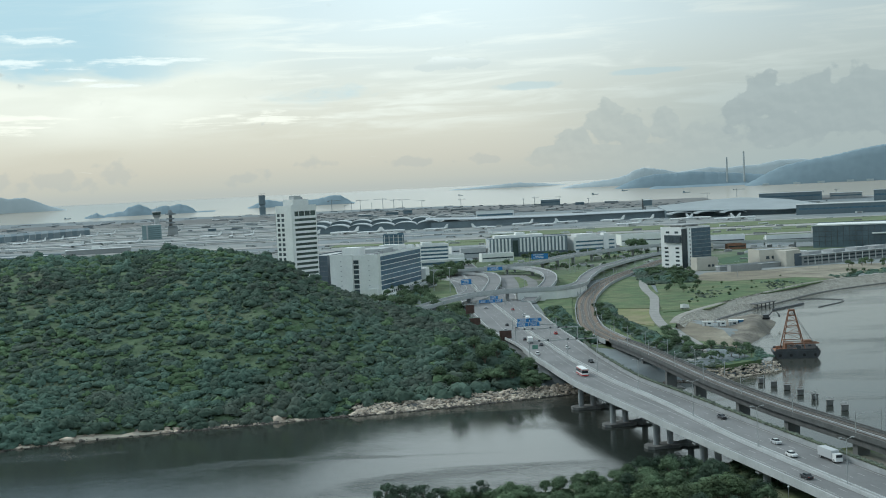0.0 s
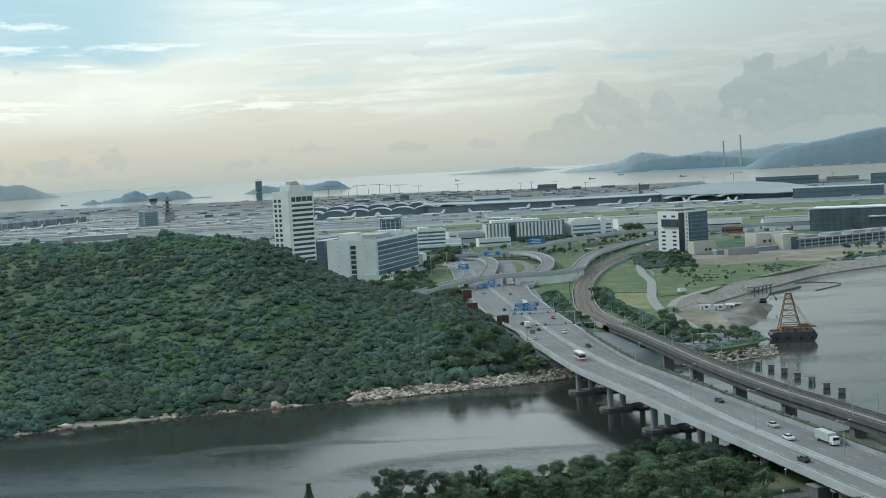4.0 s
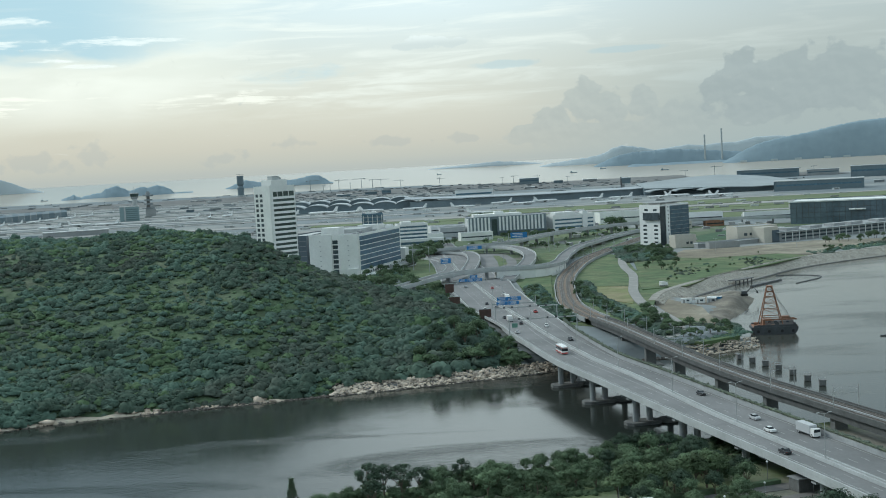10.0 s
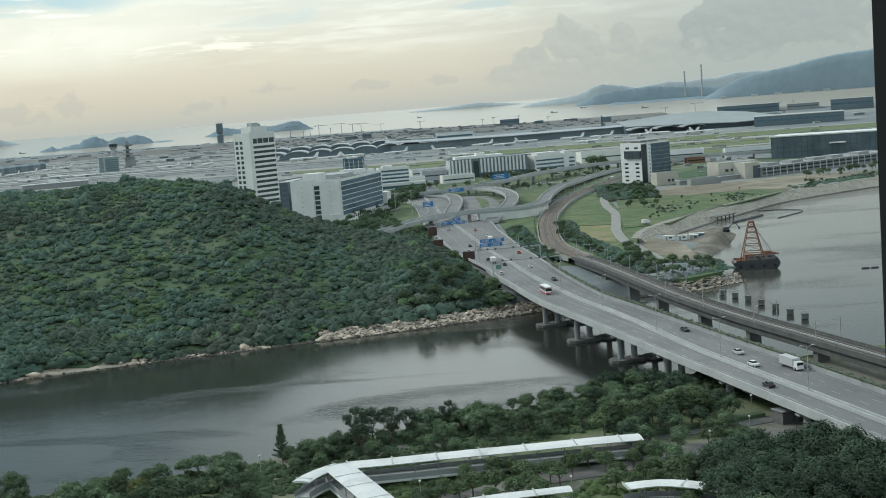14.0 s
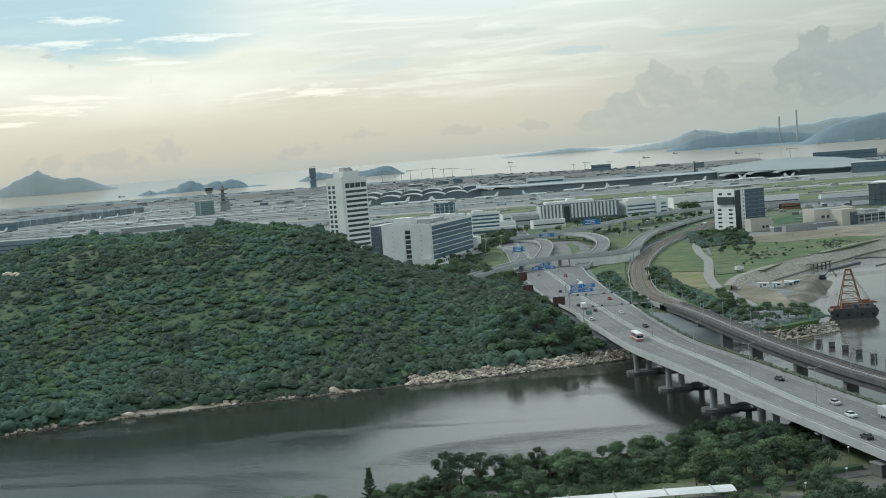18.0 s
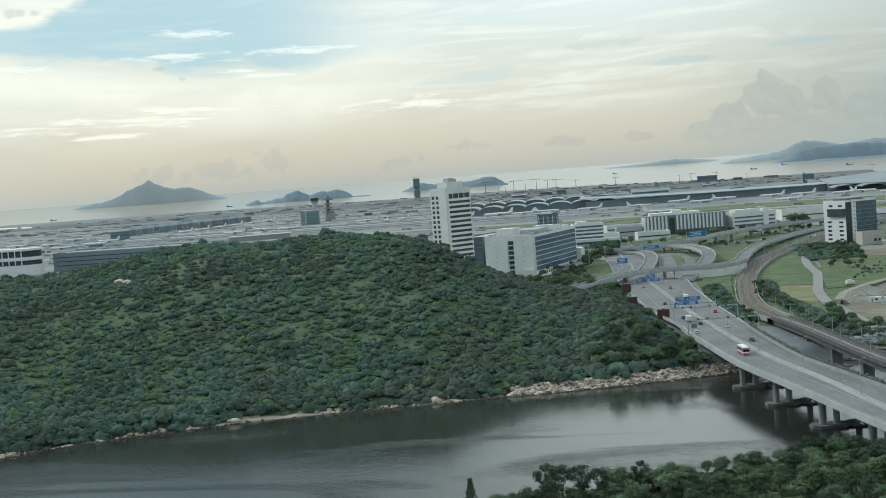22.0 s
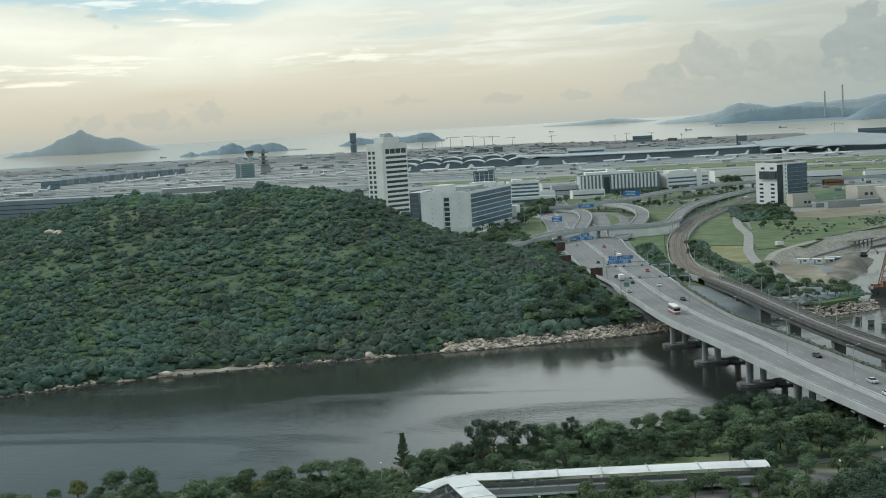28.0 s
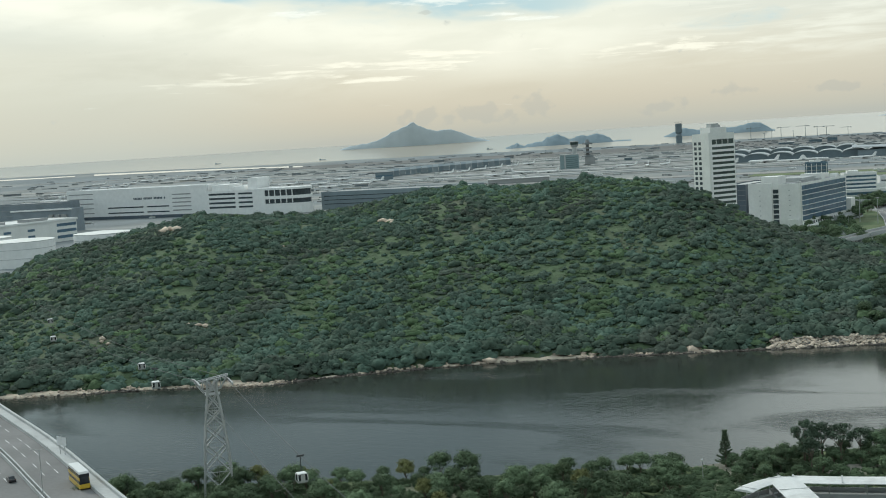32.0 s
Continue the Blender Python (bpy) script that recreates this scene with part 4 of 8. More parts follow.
for k, (u0, u1, v0, v1) in enumerate([(-260, 700, 1500, 1645), (-330, 760, 1692, 1782), (-420, 800, 1790, 1848), (-200, 900, 1930, 2074), (520, 1100, 1640, 1850)]):
    strip("airfield_grass_%d" % (k + 1), u0, u1, v0, v1, 6.1, material("airfield_grass", (0.130, 0.165, 0.080), 0.95, vary=0.15, scale=0.01), "dry green grass strip between taxiways", "grass strip")
for k, (u0, u1, v0, v1) in enumerate([(-1500, 1000, 1655, 1685), (-1700, 900, 1855, 1915), (-1800, 900, 2080, 2110), (-2600, -300, 2500, 2560), (-2600, -500, 2900, 2960), (-3400, 300, 3500, 3560)]):
    strip("runway_%d" % (k + 1), u0, u1, v0, v1, 6.2, material("runway", (0.30, 0.295, 0.28), 0.9, vary=0.15, scale=0.01), "long grey taxiway strip with worn rubber", "runway")

pale_strip = material("pale_taxiway", (0.36, 0.365, 0.355), 0.9, vary=0.15, scale=0.01)
dim_strip = material("dim_verge", (0.150, 0.170, 0.165), 0.95, vary=0.15, scale=0.01)
fill_strip = material("works_fill", (0.155, 0.155, 0.15), 0.95, vary=0.25, scale=0.008)
srg = random.Random(4)
k, v = 6, 2125.0
while v < 3480:
    w_ = srg.uniform(12, 60)
    if not any(a - w_ < v < b for a, b in ((2495, 2565), (2895, 2965))):
        u0 = srg.uniform(-2500, -900)
        k += 1
        strip("taxiway_%d" % k, u0, srg.uniform(-420, -330), v, v + w_, 6.15, (pale_strip, dim_strip, pale_strip)[k % 3], "long airfield strip beside the taxiways", "taxiway")
    v += w_ + srg.uniform(14, 50)
for k, (u0, u1, v0, v1) in enumerate([(-1500, -300, 3600, 4300), (-300, 260, 3300, 4100), (260, 620, 3250, 3650), (-2700, -1500, 3700, 4200)]):
    strip("works_%d" % (k + 1), u0, u1, v0, v1, 6.1, fill_strip, "brownish fill of the reclamation works", "ground")
for k, (a0, a1, r0, r1, d0, d1) in enumerate([(-37.6, -34.5, 6500, 6280, 420, 300), (-33.7, -24.7, 6131, 4800, 520, 260)]):
    rows = []
    for i in range(13):
        t = i / 12
        az_, R_ = a0 + (a1 - a0) * t, r0 + (r1 - r0) * t
        rows.append([far(az_, R_, 6.3)[0], far(az_, R_ + d0 + (d1 - d0) * t, 6.3)[0], far(az_, R_ + d0 + (d1 - d0) * t, 5.8)[0], far(az_, R_, 5.8)[0]])
    structure("lagoon_%d" % (k + 1), Mesh().sweep(rows), calm_water, "bright enclosed water among the reclamation", "water")


# ---- buildings ----
class Block:
    """A rectangular building: corner nearest the viewer, two face directions, base and roof heights."""

    def __init__(self, name, label, category, corner, turn, right, left, z0, z1, wall, group="", roof=None):
        self.ob = thing(name, label, category, group, (*corner, 0), turn)
        self.r, self.l, self.z0, self.z1 = right, left, z0, z1
        part("wall", Mesh().box((right / 2, left / 2, (z0 + z1) / 2), (right, left, z1 - z0)), wall, self.ob)
        part("roof", Mesh().box((right / 2, left / 2, z1 + 0.15), (right - 0.8, left - 0.8, 0.3)), roof or concrete, self.ob)
        for c, s in (((right / 2, 0.15, z1 + 0.5), (right, 0.3, 1.0)), ((right / 2, left - 0.15, z1 + 0.5), (right, 0.3, 1.0)), ((0.15, left / 2, z1 + 0.5), (0.3, left - 0.6, 1.0)), ((right - 0.15, left / 2, z1 + 0.5), (0.3, left - 0.6, 1.0))):
            part("roof_parapet", Mesh().box(c, s), wall, self.ob)

    def box(self, name, a, b, z0, z1, mat, label="", inset=0.0):
        """A box over the plan from a to b."""
        return part(name, Mesh().box(((a[0] + b[0]) / 2, (a[1] + b[1]) / 2, (z0 + z1) / 2), (b[0] - a[0], b[1] - a[1], z1 - z0)), mat, self.ob, label)

    def bands(self, name, face, u0, u1, z0, pitch, count, height, mat, proud=0.05):
        """Level bands on the right face (along x) or the left face (along y)."""
        for i in range(count):
            z = z0 + pitch * i
            if face == "right":
                self.box(name, (u0, -proud), (u1, 0.2), z, z + height, mat)
            else:
                self.box(name, (-proud, u0), (0.2, u1), z, z + height, mat)

    def grid(self, name, face, us, width, z0, pitch, count, height, mat, proud=0.05):
        for u in us:
            self.bands(name, face, u, u + width, z0, pitch, count, height, mat, proud)


# hotel tower
hot = Block("hotel_tower", "tall white hotel tower with banded window floors", "hotel", (-100.2, 855), 47, 22, 16.5, 5, 79, off_white)
hot.bands("window_band", "right", 0.9, 21.2, 10, 3.3, 19, 1.75, glass_green, 0.06)
hot.bands("balcony_edge", "right", 0.3, 21.7, 11.7, 3.3, 19, 1.35, white_paint, 0.6)
for u in (1.6, 6.6, 11.6, 16.6):
    hot.box("top_window", (u, -0.1), (u + 4.4, 0.2), 72.8, 76.0, glass_green)
hot.grid("window", "left", (8.0, 12.4), 2.6, 10, 3.3, 20, 2.0, glass_dark, 0.06)
hot.box("corner_pier", (-0.5, -0.5), (2.2, 7.0), 5, 80.5, off_white)
hot.box("plant_room", (4, 3), (18, 13), 79.3, 84, off_white)
hot.box("lift_overrun", (7, 5), (13, 10), 84, 86.5, pale_concrete)
hot.box("roof_tank", (14.5, 9), (18, 13), 84, 85.5, concrete)

# long office block beside the highway
blk = Block("office_block", "large beige office block with a blue glass side facade", "office building", (-48.5, 971), 72.6, 100, 41, 5.4, 37.5, off_white)
blk.bands("window_band", "right", 1.0, 98, 11.0, 3.75, 7, 3.2, glass_deep, 0.12)
blk.bands("sill_band", "right", 1.0, 98, 10.5, 3.75, 8, 0.4, off_white, 0.2)
for u in np.arange(8, 98, 7.5):
    blk.box("mullion", (u, -0.16), (u + 0.3, 0), 11, 36.8, glass_deep)
blk.grid("podium_window", "right", np.arange(3, 96, 5.0), 2.6, 7.2, 3, 1, 1.8, glass_dark, 0.1)
blk.box("podium", (-3, -6), (90, 0), 5.4, 7.0, off_white)
blk.grid("stair_window", "left", (17.5,), 4.2, 9, 3.75, 7, 2.9, glass_dark, 0.1)
blk.box("end_wall", (-1.2, 0.8), (0, 16.8), 5.4, 38.6, off_white)
blk.box("end_wall", (-1.2, 22.3), (0, 40.6), 5.4, 39.2, off_white)
blk.grid("vent", "left", (8.2, 31.0), 1.0, 11, 3.75, 7, 0.5, concrete, 1.35)
blk.box("stepped_corner", (-6, 1), (-1.2, 9), 5.4, 12.5, off_white)
for a, b, h, m_ in (((6, 20), (22, 33), 6.0, off_white), ((30, 10), (60, 30), 3.2, pale_concrete), ((66, 8), (74, 20), 4.5, off_white), ((80, 12), (96, 30), 3.5, off_white), ((24, 6), (28, 10), 2.0, concrete), ((47, 4), (54, 7), 1.8, galvanised), ((88, 4), (94, 9), 3.0, white_paint), ((12, 6), (17, 9), 1.6, galvanised)):
    blk.box("roof_plant", a, b, 37.7, 37.7 + h, m_)
for u in np.arange(2, 98, 6):
    blk.box("roof_rail_post", (u, 0.2), (u + 0.12, 0.3), 38.5, 39.6, galvanised)
blk.box("side_wing", (98, -4), (108, 12), 5.4, 20, off_white)
dk = Block("dark_block", "dark blue clad annex block with sloping pale roof", "building", (-92, 1010), 72.6, 60, 17, 5.4, 36.5, dark_blue, roof=steel_roof)
dk.bands("panel_joint", "left", 0.5, 16.5, 9, 4, 7, 0.2, grey_clad, 0.05)
shed = Block("blue_glass_pavilion", "low pavilion with blue glass and flat roof", "building", (-57, 1225), 4, 20, 18, 5.4, 43, glass_blue, roof=grey_clad)
shed.bands("floor_band", "right", 0, 20, 8, 4, 9, 0.7, grey_clad, 0.25)
for u in np.arange(1, 20, 4.4):
    shed.box("column", (u, -0.6), (u + 0.5, 0), 5.4, 42.5, off_white)
shed.box("roof_plant", (4, 4), (14, 12), 43.3, 45.5, off_white)
mid = Block("striped_office", "low white office with dark window bands", "office building", (-24, 1268), 8, 30, 26, 5.4, 29, off_white)
mid.bands("window_band", "right", 1, 29, 8, 3.6, 6, 1.7, glass_blue, 0.08)
mid.bands("window_band", "left", 1, 25, 8, 3.6, 6, 1.7, glass_dark, 0.08)
mid.box("plant_room", (4, 6), (14, 18), 29.3, 32, off_white)
mid.box("podium", (-4, -10), (44, 0), 5.4, 15, off_white)
mid.box("podium_glass", (-3, -10.2), (43, -10), 10, 12.4, glass_blue)

# white and dark office tower by the park
off = Block("bay_office_tower", "white office tower with dark glass bays near the bay", "office building", (205.5, 1097), 33, 34, 26, 5.4, 41.5, white_paint)
off.box("glass_bay", (-0.2, -0.3), (6, 0), 7, 41, glass_dark)
off.box("white_fin", (6.0, -1.0), (10.5, 0), 5.4, 42.8, white_paint)
off.grid("slot_window", "right", (8.2,), 0.9, 9, 3.4, 10, 1.4, glass_dark, 1.06)
off.box("glass_wall", (10.6, -0.35), (34, 0), 7, 41, glass_blue)
for z in np.arange(10, 41, 3.4):
    off.box("transom", (10.6, -0.5), (34, -0.35), z, z + 0.25, grey_clad)
off.grid("window", "left", (3.5, 17.0), 4.6, 9, 3.6, 5, 1.6, glass_dark, 0.08)
off.box("dark_panel", (-1.6, 0.5), (0, 20), 29, 35.5, glass_dark)
off.grid("high_window", "left", (4.0, 15.0), 4.5, 37, 3, 1, 1.8, glass_dark, 0.08)
off.box("roof_canopy", (2, 2), (32, 24), 43.5, 44.3, grey_clad)
off.box("plant_room", (6, 6), (26, 20), 41.8, 43.5, off_white)
low = Block("bay_annex", "small beige annex beside the office tower", "building", (214, 1078), 12, 19, 13, 5.4, 15.5, beige)
low.grid("window", "right", (10, 13.5), 2.2, 8.5, 3, 1, 2.0, glass_dark, 0.08)

# long headquarters with white fins
hq = Block("finned_office", "long low grey office with white vertical fins", "office building", (52, 1404), 4.5, 86, 34, 5.4, 25.5, material("slate_clad", (0.17, 0.21, 0.235), 0.5, vary=0.12, scale=0.08))
for u in np.arange(1, 85, 4.0):
    if not 24 < u < 31:
        hq.box("fin", (u, -0.9), (u + 2.0, 0), 10.5, 25.8, white_paint)
hq.box("entrance_bay", (25, -0.5), (31, 0), 5.4, 23.5, glass_green)
for u in np.arange(2, 33, 5.0):
    hq.box("fin", (-0.9, u), (0, u + 2.4), 8.5, 24.8, white_paint)
hq.box("plant_room", (6, 8), (60, 26), 24.8, 29, off_white)
hq.box("roof_drum", (30, 10), (40, 20), 29, 31.5, off_white)
# shade at the foot of the front, built as a dark blue strip
hq.box("base_shade", (0, -0.4), (86, 0), 5.4, 9.5, dark_blue)
hq2 = Block("office_extension", "pale office extension with stepped roof", "office building", (146, 1418), 20, 52, 26, 5.4, 22.5, off_white)
hq2.bands("window_band", "right", 2, 50, 8.5, 4.2, 3, 1.7, glass_blue, 0.1)
hq2.box("stair_tower", (36, -2), (42, 6), 5.4, 26, white_paint)
hq2.box("plant_room", (6, 6), (30, 20), 22.5, 26, off_white)

# dark glass hall by the bay and its low neighbours
dg = Block("dark_glass_hall", "long dark glass hall with thin pale roof edge", "exhibition building", (379, 1306), -22, 150, 60, 5.4, 28, material("hall_glass", (0.125, 0.165, 0.19), 0.15, vary=0.25, scale=0.08, spec=0.4), roof=off_white)
dg.box("roof_edge", (-1.5, -1.5), (151, 0.5), 28, 29.2, off_white)
for u in np.arange(6, 150, 6.0):
    dg.box("mullion", (u, -0.3), (u + 0.4, 0), 7, 28, dark_steel)
for z in (12, 17, 22):
    dg.box("transom", (0, -0.25), (150, 0), z, z + 0.3, dark_steel)
dg.box("canopy", (58, -8), (74, 0), 19, 20, off_white)
lb = Block("low_terminal_shed", "low beige shed with flat roofs", "building", (270, 1090), 8, 36, 26, 5.4, 19, beige)
lb.grid("window", "right", np.arange(6, 34, 5.0), 3.0, 12, 3, 1, 2.4, glass_dark, 0.08)
lb2 = Block("ferry_hall", "long low grey hall with pale sloping roof by the seawall", "building", (304, 1086), 28, 170, 34, 5.4, 13.4, grey_clad, roof=concrete)
lb2.box("roof_edge", (-2, -3), (172, 1), 13.4, 14.0, pale_concrete)
for u in (18, 46, 74, 96, 130):
    lb2.box("roof_plant", (u, 8), (u + 14, 20), 13.6, 15.8, concrete)
for u in np.arange(6, 170, 8.0):
    lb2.box("column", (u, -2.6), (u + 0.5, -2.1), 5.4, 13.4, off_white)
lb2.bands("window_band", "right", 4, 168, 7.5, 3.0, 2, 1.4, glass_dark, 0.1)
lb2.box("end_block", (-16, 0), (0, 30), 5.4, 19.0, beige)
lb2.box("dark_door", (-7, -0.3), (1, 0), 5.4, 16, dark_blue)
br = Block("site_shed", "low brown work shed with flat roof", "shed", (236, 1048), 6, 26, 10, 5.4, 10, grey_clad, roof=pale_concrete)
wk = Block("covered_walk", "long low covered walkway beside the annex", "walkway", (230, 1064), 20, 62, 6, 5.4, 9.2, grey_clad, roof=off_white)
wk.box("roof_edge", (-0.5, -0.8), (62.5, 6.8), 9.2, 9.7, white_roof)
for k, (x, y, t_, w_, d_, h_, m_) in enumerate([(40, 1330, 8, 34, 18, 8, off_white), (-8, 1330, 4, 30, 20, 9, white_paint), (20, 1420, 4, 28, 22, 10, pale_concrete), (210, 1500, 10, 60, 26, 13, off_white), (290, 1440, -8, 50, 20, 10, white_paint),
                                              (360, 1420, -8, 70, 14, 8, off_white), (230, 1330, 8, 54, 9, 7, beige), (300, 1345, 4, 20, 9, 6, rust_red), (-70, 1300, 4, 40, 26, 12, off_white), (10, 1500, 8, 44, 26, 8, white_roof), (430, 1480, -10, 90, 20, 11, grey_clad),
                                              (-30, 1150, 70, 40, 10, 7, white_roof), (-20, 1010, 73, 46, 8, 4, pale_concrete)]):
    b_ = Block("airport_shed", "low pale airport shed with flat roof", "shed", (x, y), t_, w_, d_, 5.4, 5.4 + h_, m_, "low sheds round the airport")
    b_.bands("window_band", "right", 1, w_ - 1, 5.4 + h_ * 0.45, 3, 1, 1.3, glass_dark, 0.1)

# cargo terminal on the hill's far side
cg = Block("cargo_terminal", "huge white cargo terminal with banded windows", "cargo terminal", (-1047, 1500), -7, 236, 50, 5.4, 45, white_paint, roof=white_roof)
cg.bands("louvre_band", "right", 4, 46, 14, 6.5, 5, 1.2, grey_clad, 0.2)
cg.bands("louvre_band", "right", 178, 208, 14, 5.2, 5, 1.5, grey_clad, 0.2)
cg.box("stair_block", (210, -2.5), (235, 0), 5.4, 46.5, white_paint)
cg.bands("loading_band", "right", 70, 130, 13, 7, 2, 1.6, glass_dark, 0.2)
cg.bands("loading_band", "right", 136, 172, 13, 7, 2, 1.6, glass_dark, 0.2)
# dark blue strip laid over the dock front in place of its shade
cg.box("dock_shade", (2, -0.5), (209, 0), 5.4, 9.5, dark_blue)
for u in np.arange(112, 166, 2.4):
    if int(u * 10) % 7:
        cg.box("lettering_bar", (u, -0.25), (u + 1.7, 0), 30.5, 33.2, dark_blue)
cg2 = Block("cargo_office", "white stepped cargo office with deep window bands", "cargo terminal", (-812, 1464), -6, 72, 70, 5.4, 36.5, white_paint, roof=white_roof)
cg2.bands("window_band", "right", 4, 44, 15, 5.6, 4, 2.4, glass_dark, 0.2)
cg2.bands("window_band", "right", 49, 70, 15, 5.6, 4, 2.2, glass_dark, 0.2)
for a, b, h in (((4, 8), (30, 40), 8), ((36, 10), (52, 40), 5), ((57, 12), (71, 40), 15)):
    cg2.box("roof_block", a, b, 36.8, 36.8 + h, white_paint)
ship = thing("rounded_office", "white rounded office end with two deep glazed decks", "office building", "", (-739, 1456, 0), -6)
def stadium(L, W, n=10):
    return [(0, 0)] + [(L - W / 2 + W / 2 * math.cos(a), W / 2 + W / 2 * math.sin(a)) for a in np.linspace(-math.pi / 2, math.pi / 2, n)] + [(0, W)]
for z0, z1, ins, m_, n_ in ((5.4, 18.5, 0, white_paint, "base"), (18.5, 24, 1.2, glass_dark, "window_band"), (24, 28, 0, white_paint, "deck"), (28, 35.5, 1.2, glass_dark, "window_band"), (35.5, 38, 0, white_paint, "roof_deck")):
    part(n_, Mesh().prism([(x + (ins if x < 1 else -ins), y + (ins if y < 12 else -ins)) for x, y in stadium(72, 34)], z0, z1), m_, ship)
for u in np.arange(4, 62, 8.5):
    part("column", Mesh().box((u, 0.6, 28), (0.9, 1.0, 18)), white_paint, ship)
part("core", Mesh().box((6, 6.5, 21), (18, 13.4, 33)), white_paint, ship)
sh2_ = Block("grey_warehouse", "long grey warehouse beyond the hill", "warehouse", (-664, 1494), -5, 200, 60, 5.4, 27, material("blue_grey_clad", (0.20, 0.25, 0.275), 0.7, vary=0.12, scale=0.05), roof=grey_clad)
sh2_.bands("window_band", "right", 4, 196, 12, 5, 3, 0.9, glass_dark, 0.2)
dep = Block("white_depot", "white multi-storey depot with slot windows", "depot", (-825, 1015), 77, 139, 60, 5.4, 28.2, off_white, roof=white_roof)
dep.bands("window_band", "right", 112, 138, 9, 6.2, 3, 3.0, glass_deep, 0.2)
dep.grid("window", "right", (14, 44, 74), 9, 13, 6.5, 2, 2.4, glass_deep, 0.2)
dep.box("roof_edge", (-1, -1.2), (140, 0), 27.4, 29.0, white_paint)
for a, b, h in (((10, 10), (30, 24), 3.5), ((44, 16), (60, 30), 2.6), ((84, 8), (108, 26), 3.0)):
    dep.box("roof_plant", a, b, 28.4, 28.4 + h, grey_clad)
rear = Block("rear_shed", "blue-grey shed with a white roof edge behind the depot", "shed", (-958, 1262), 6, 76, 30, 5.4, 32, material("shed_clad", (0.22, 0.26, 0.29), 0.6, vary=0.15, scale=0.1), roof=white_roof)
rear.box("roof_edge", (-1, -1.5), (77, 0.5), 32, 33.6, white_paint)
for u in (50, 58, 66):
    rear.box("silo", (u, -6), (u + 5, -1.6), 5.4, 27, grey_clad)
bluew = Block("blue_warehouse", "long dull blue warehouse with ribbed wall", "warehouse", (-1104, 1426), 0, 100, 40, 5.4, 34, material("ribbed_blue", (0.20, 0.235, 0.26), 0.6, vary=0.18, scale=0.06), roof=grey_clad)
bluew.bands("panel_joint", "right", 1, 99, 12, 7, 5, 0.5, grey_clad, 0.15)
for k, (x, y, r, h) in enumerate([(-662, 880, 27, 21), (-640, 965, 25, 19), (-735, 920, 27, 21)]):
    tk = thing("storage_tank", "large white round fuel storage tank", "tank", "fuel tanks", (x, y, 5.4))
    part("shell", Mesh().tube((0, 0, 0), (0, 0, h), r, n=40), white_paint, tk)
    part("roof_cone", Mesh().tube((0, 0, h), (0, 0, h + 1.6), r, 2, n=40), off_white, tk)
    for z in (h * 0.35, h * 0.7, h - 0.4):
        part("wind_girder", Mesh().tube((0, 0, z), (0, 0, z + 0.3), r + 0.3, n=40), galvanised, tk)


# ---- terminal, towers and aircraft ----
def arch_roof(L, W, H, n=12):
    """A barrel roof over x, W wide, L deep along y, that rises by H."""
    st = []
    for i in range(n + 1):
        a = math.pi * i / n
        x, z = -W / 2 * math.cos(a), H * math.sin(a)
        st.append([(x, 0, z), (x, L, z), (x, L, z - 1.0), (x, 0, z - 1.0)])
    return Mesh().sweep(st)


term_y = lambda x: 2400 - 0.02 * x
pale_roof_west = material("vault_roof", (0.42, 0.45, 0.46), 0.5, vary=0.08, scale=0.02)
term = thing("terminal_west", "long airport terminal with a row of barrel-vaulted pale roofs", "airport terminal")
for row, (y, z, x0, x1, w) in enumerate([(2400, 9, -262, 0, 43), (2520, 13.5, -300, -30, 40)]):
    arch, gl = arch_roof(70, w, 7.0).data("vault", pale_roof_west, True), Mesh()
    for i in range(13):
        a = math.pi * i / 12
        gl.v.append((-w / 2 * 0.97 * math.cos(a), 0, 6.0 * math.sin(a)))
    gl.f.append(tuple(range(13)))
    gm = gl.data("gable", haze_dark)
    for x in np.arange(x0, x1, w):
        for nm, me, dy in (("vault", arch, 0), ("gable_glass", gm, 2)):
            o = part(nm, me, None, term)
            o.location = (x + w / 2, y + dy, z + 5.2)
    part("hall", Mesh().box(((x0 + x1) / 2, y + 35, z), (x1 - x0, 66, 11)), haze_dark, term)
conc = thing("terminal_concourse", "very long low concourse with a pale flat roof", "airport terminal")
# hall glass lightened in its base colour to stand for haze
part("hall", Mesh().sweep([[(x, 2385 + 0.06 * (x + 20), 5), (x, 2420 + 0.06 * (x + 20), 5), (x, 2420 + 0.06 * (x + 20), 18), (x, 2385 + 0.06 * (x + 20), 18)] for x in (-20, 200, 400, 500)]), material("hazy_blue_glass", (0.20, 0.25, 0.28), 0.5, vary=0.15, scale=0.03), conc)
part("roof", Mesh().sweep([[(x, 2378 + 0.06 * (x + 20), 18 + k), (x, 2432 + 0.06 * (x + 20), 20 + k), (x, 2432 + 0.06 * (x + 20), 21 + k), (x, 2378 + 0.06 * (x + 20), 19 + k)] for x, k in ((-30, 5), (60, 2), (200, 0), (400, 0), (470, 2), (520, 4))]), material("concourse_roof", (0.40, 0.43, 0.45), 0.85, vary=0.1, scale=0.02, spec=0.15), conc)
main = thing("terminal_main", "main terminal hall under a wide sweeping pale roof", "airport terminal")
pale_roof = material("pale_terminal_roof", (0.33, 0.36, 0.37), 0.85, vary=0.08, scale=0.02, spec=0.15)
SECT = ((420, 2375, 110, 19, 26), (480, 2340, 170, 18, 29), (540, 2305, 240, 17, 32), (600, 2285, 280, 15, 33), (650, 2275, 300, 16, 30), (700, 2270, 300, 17, 25))
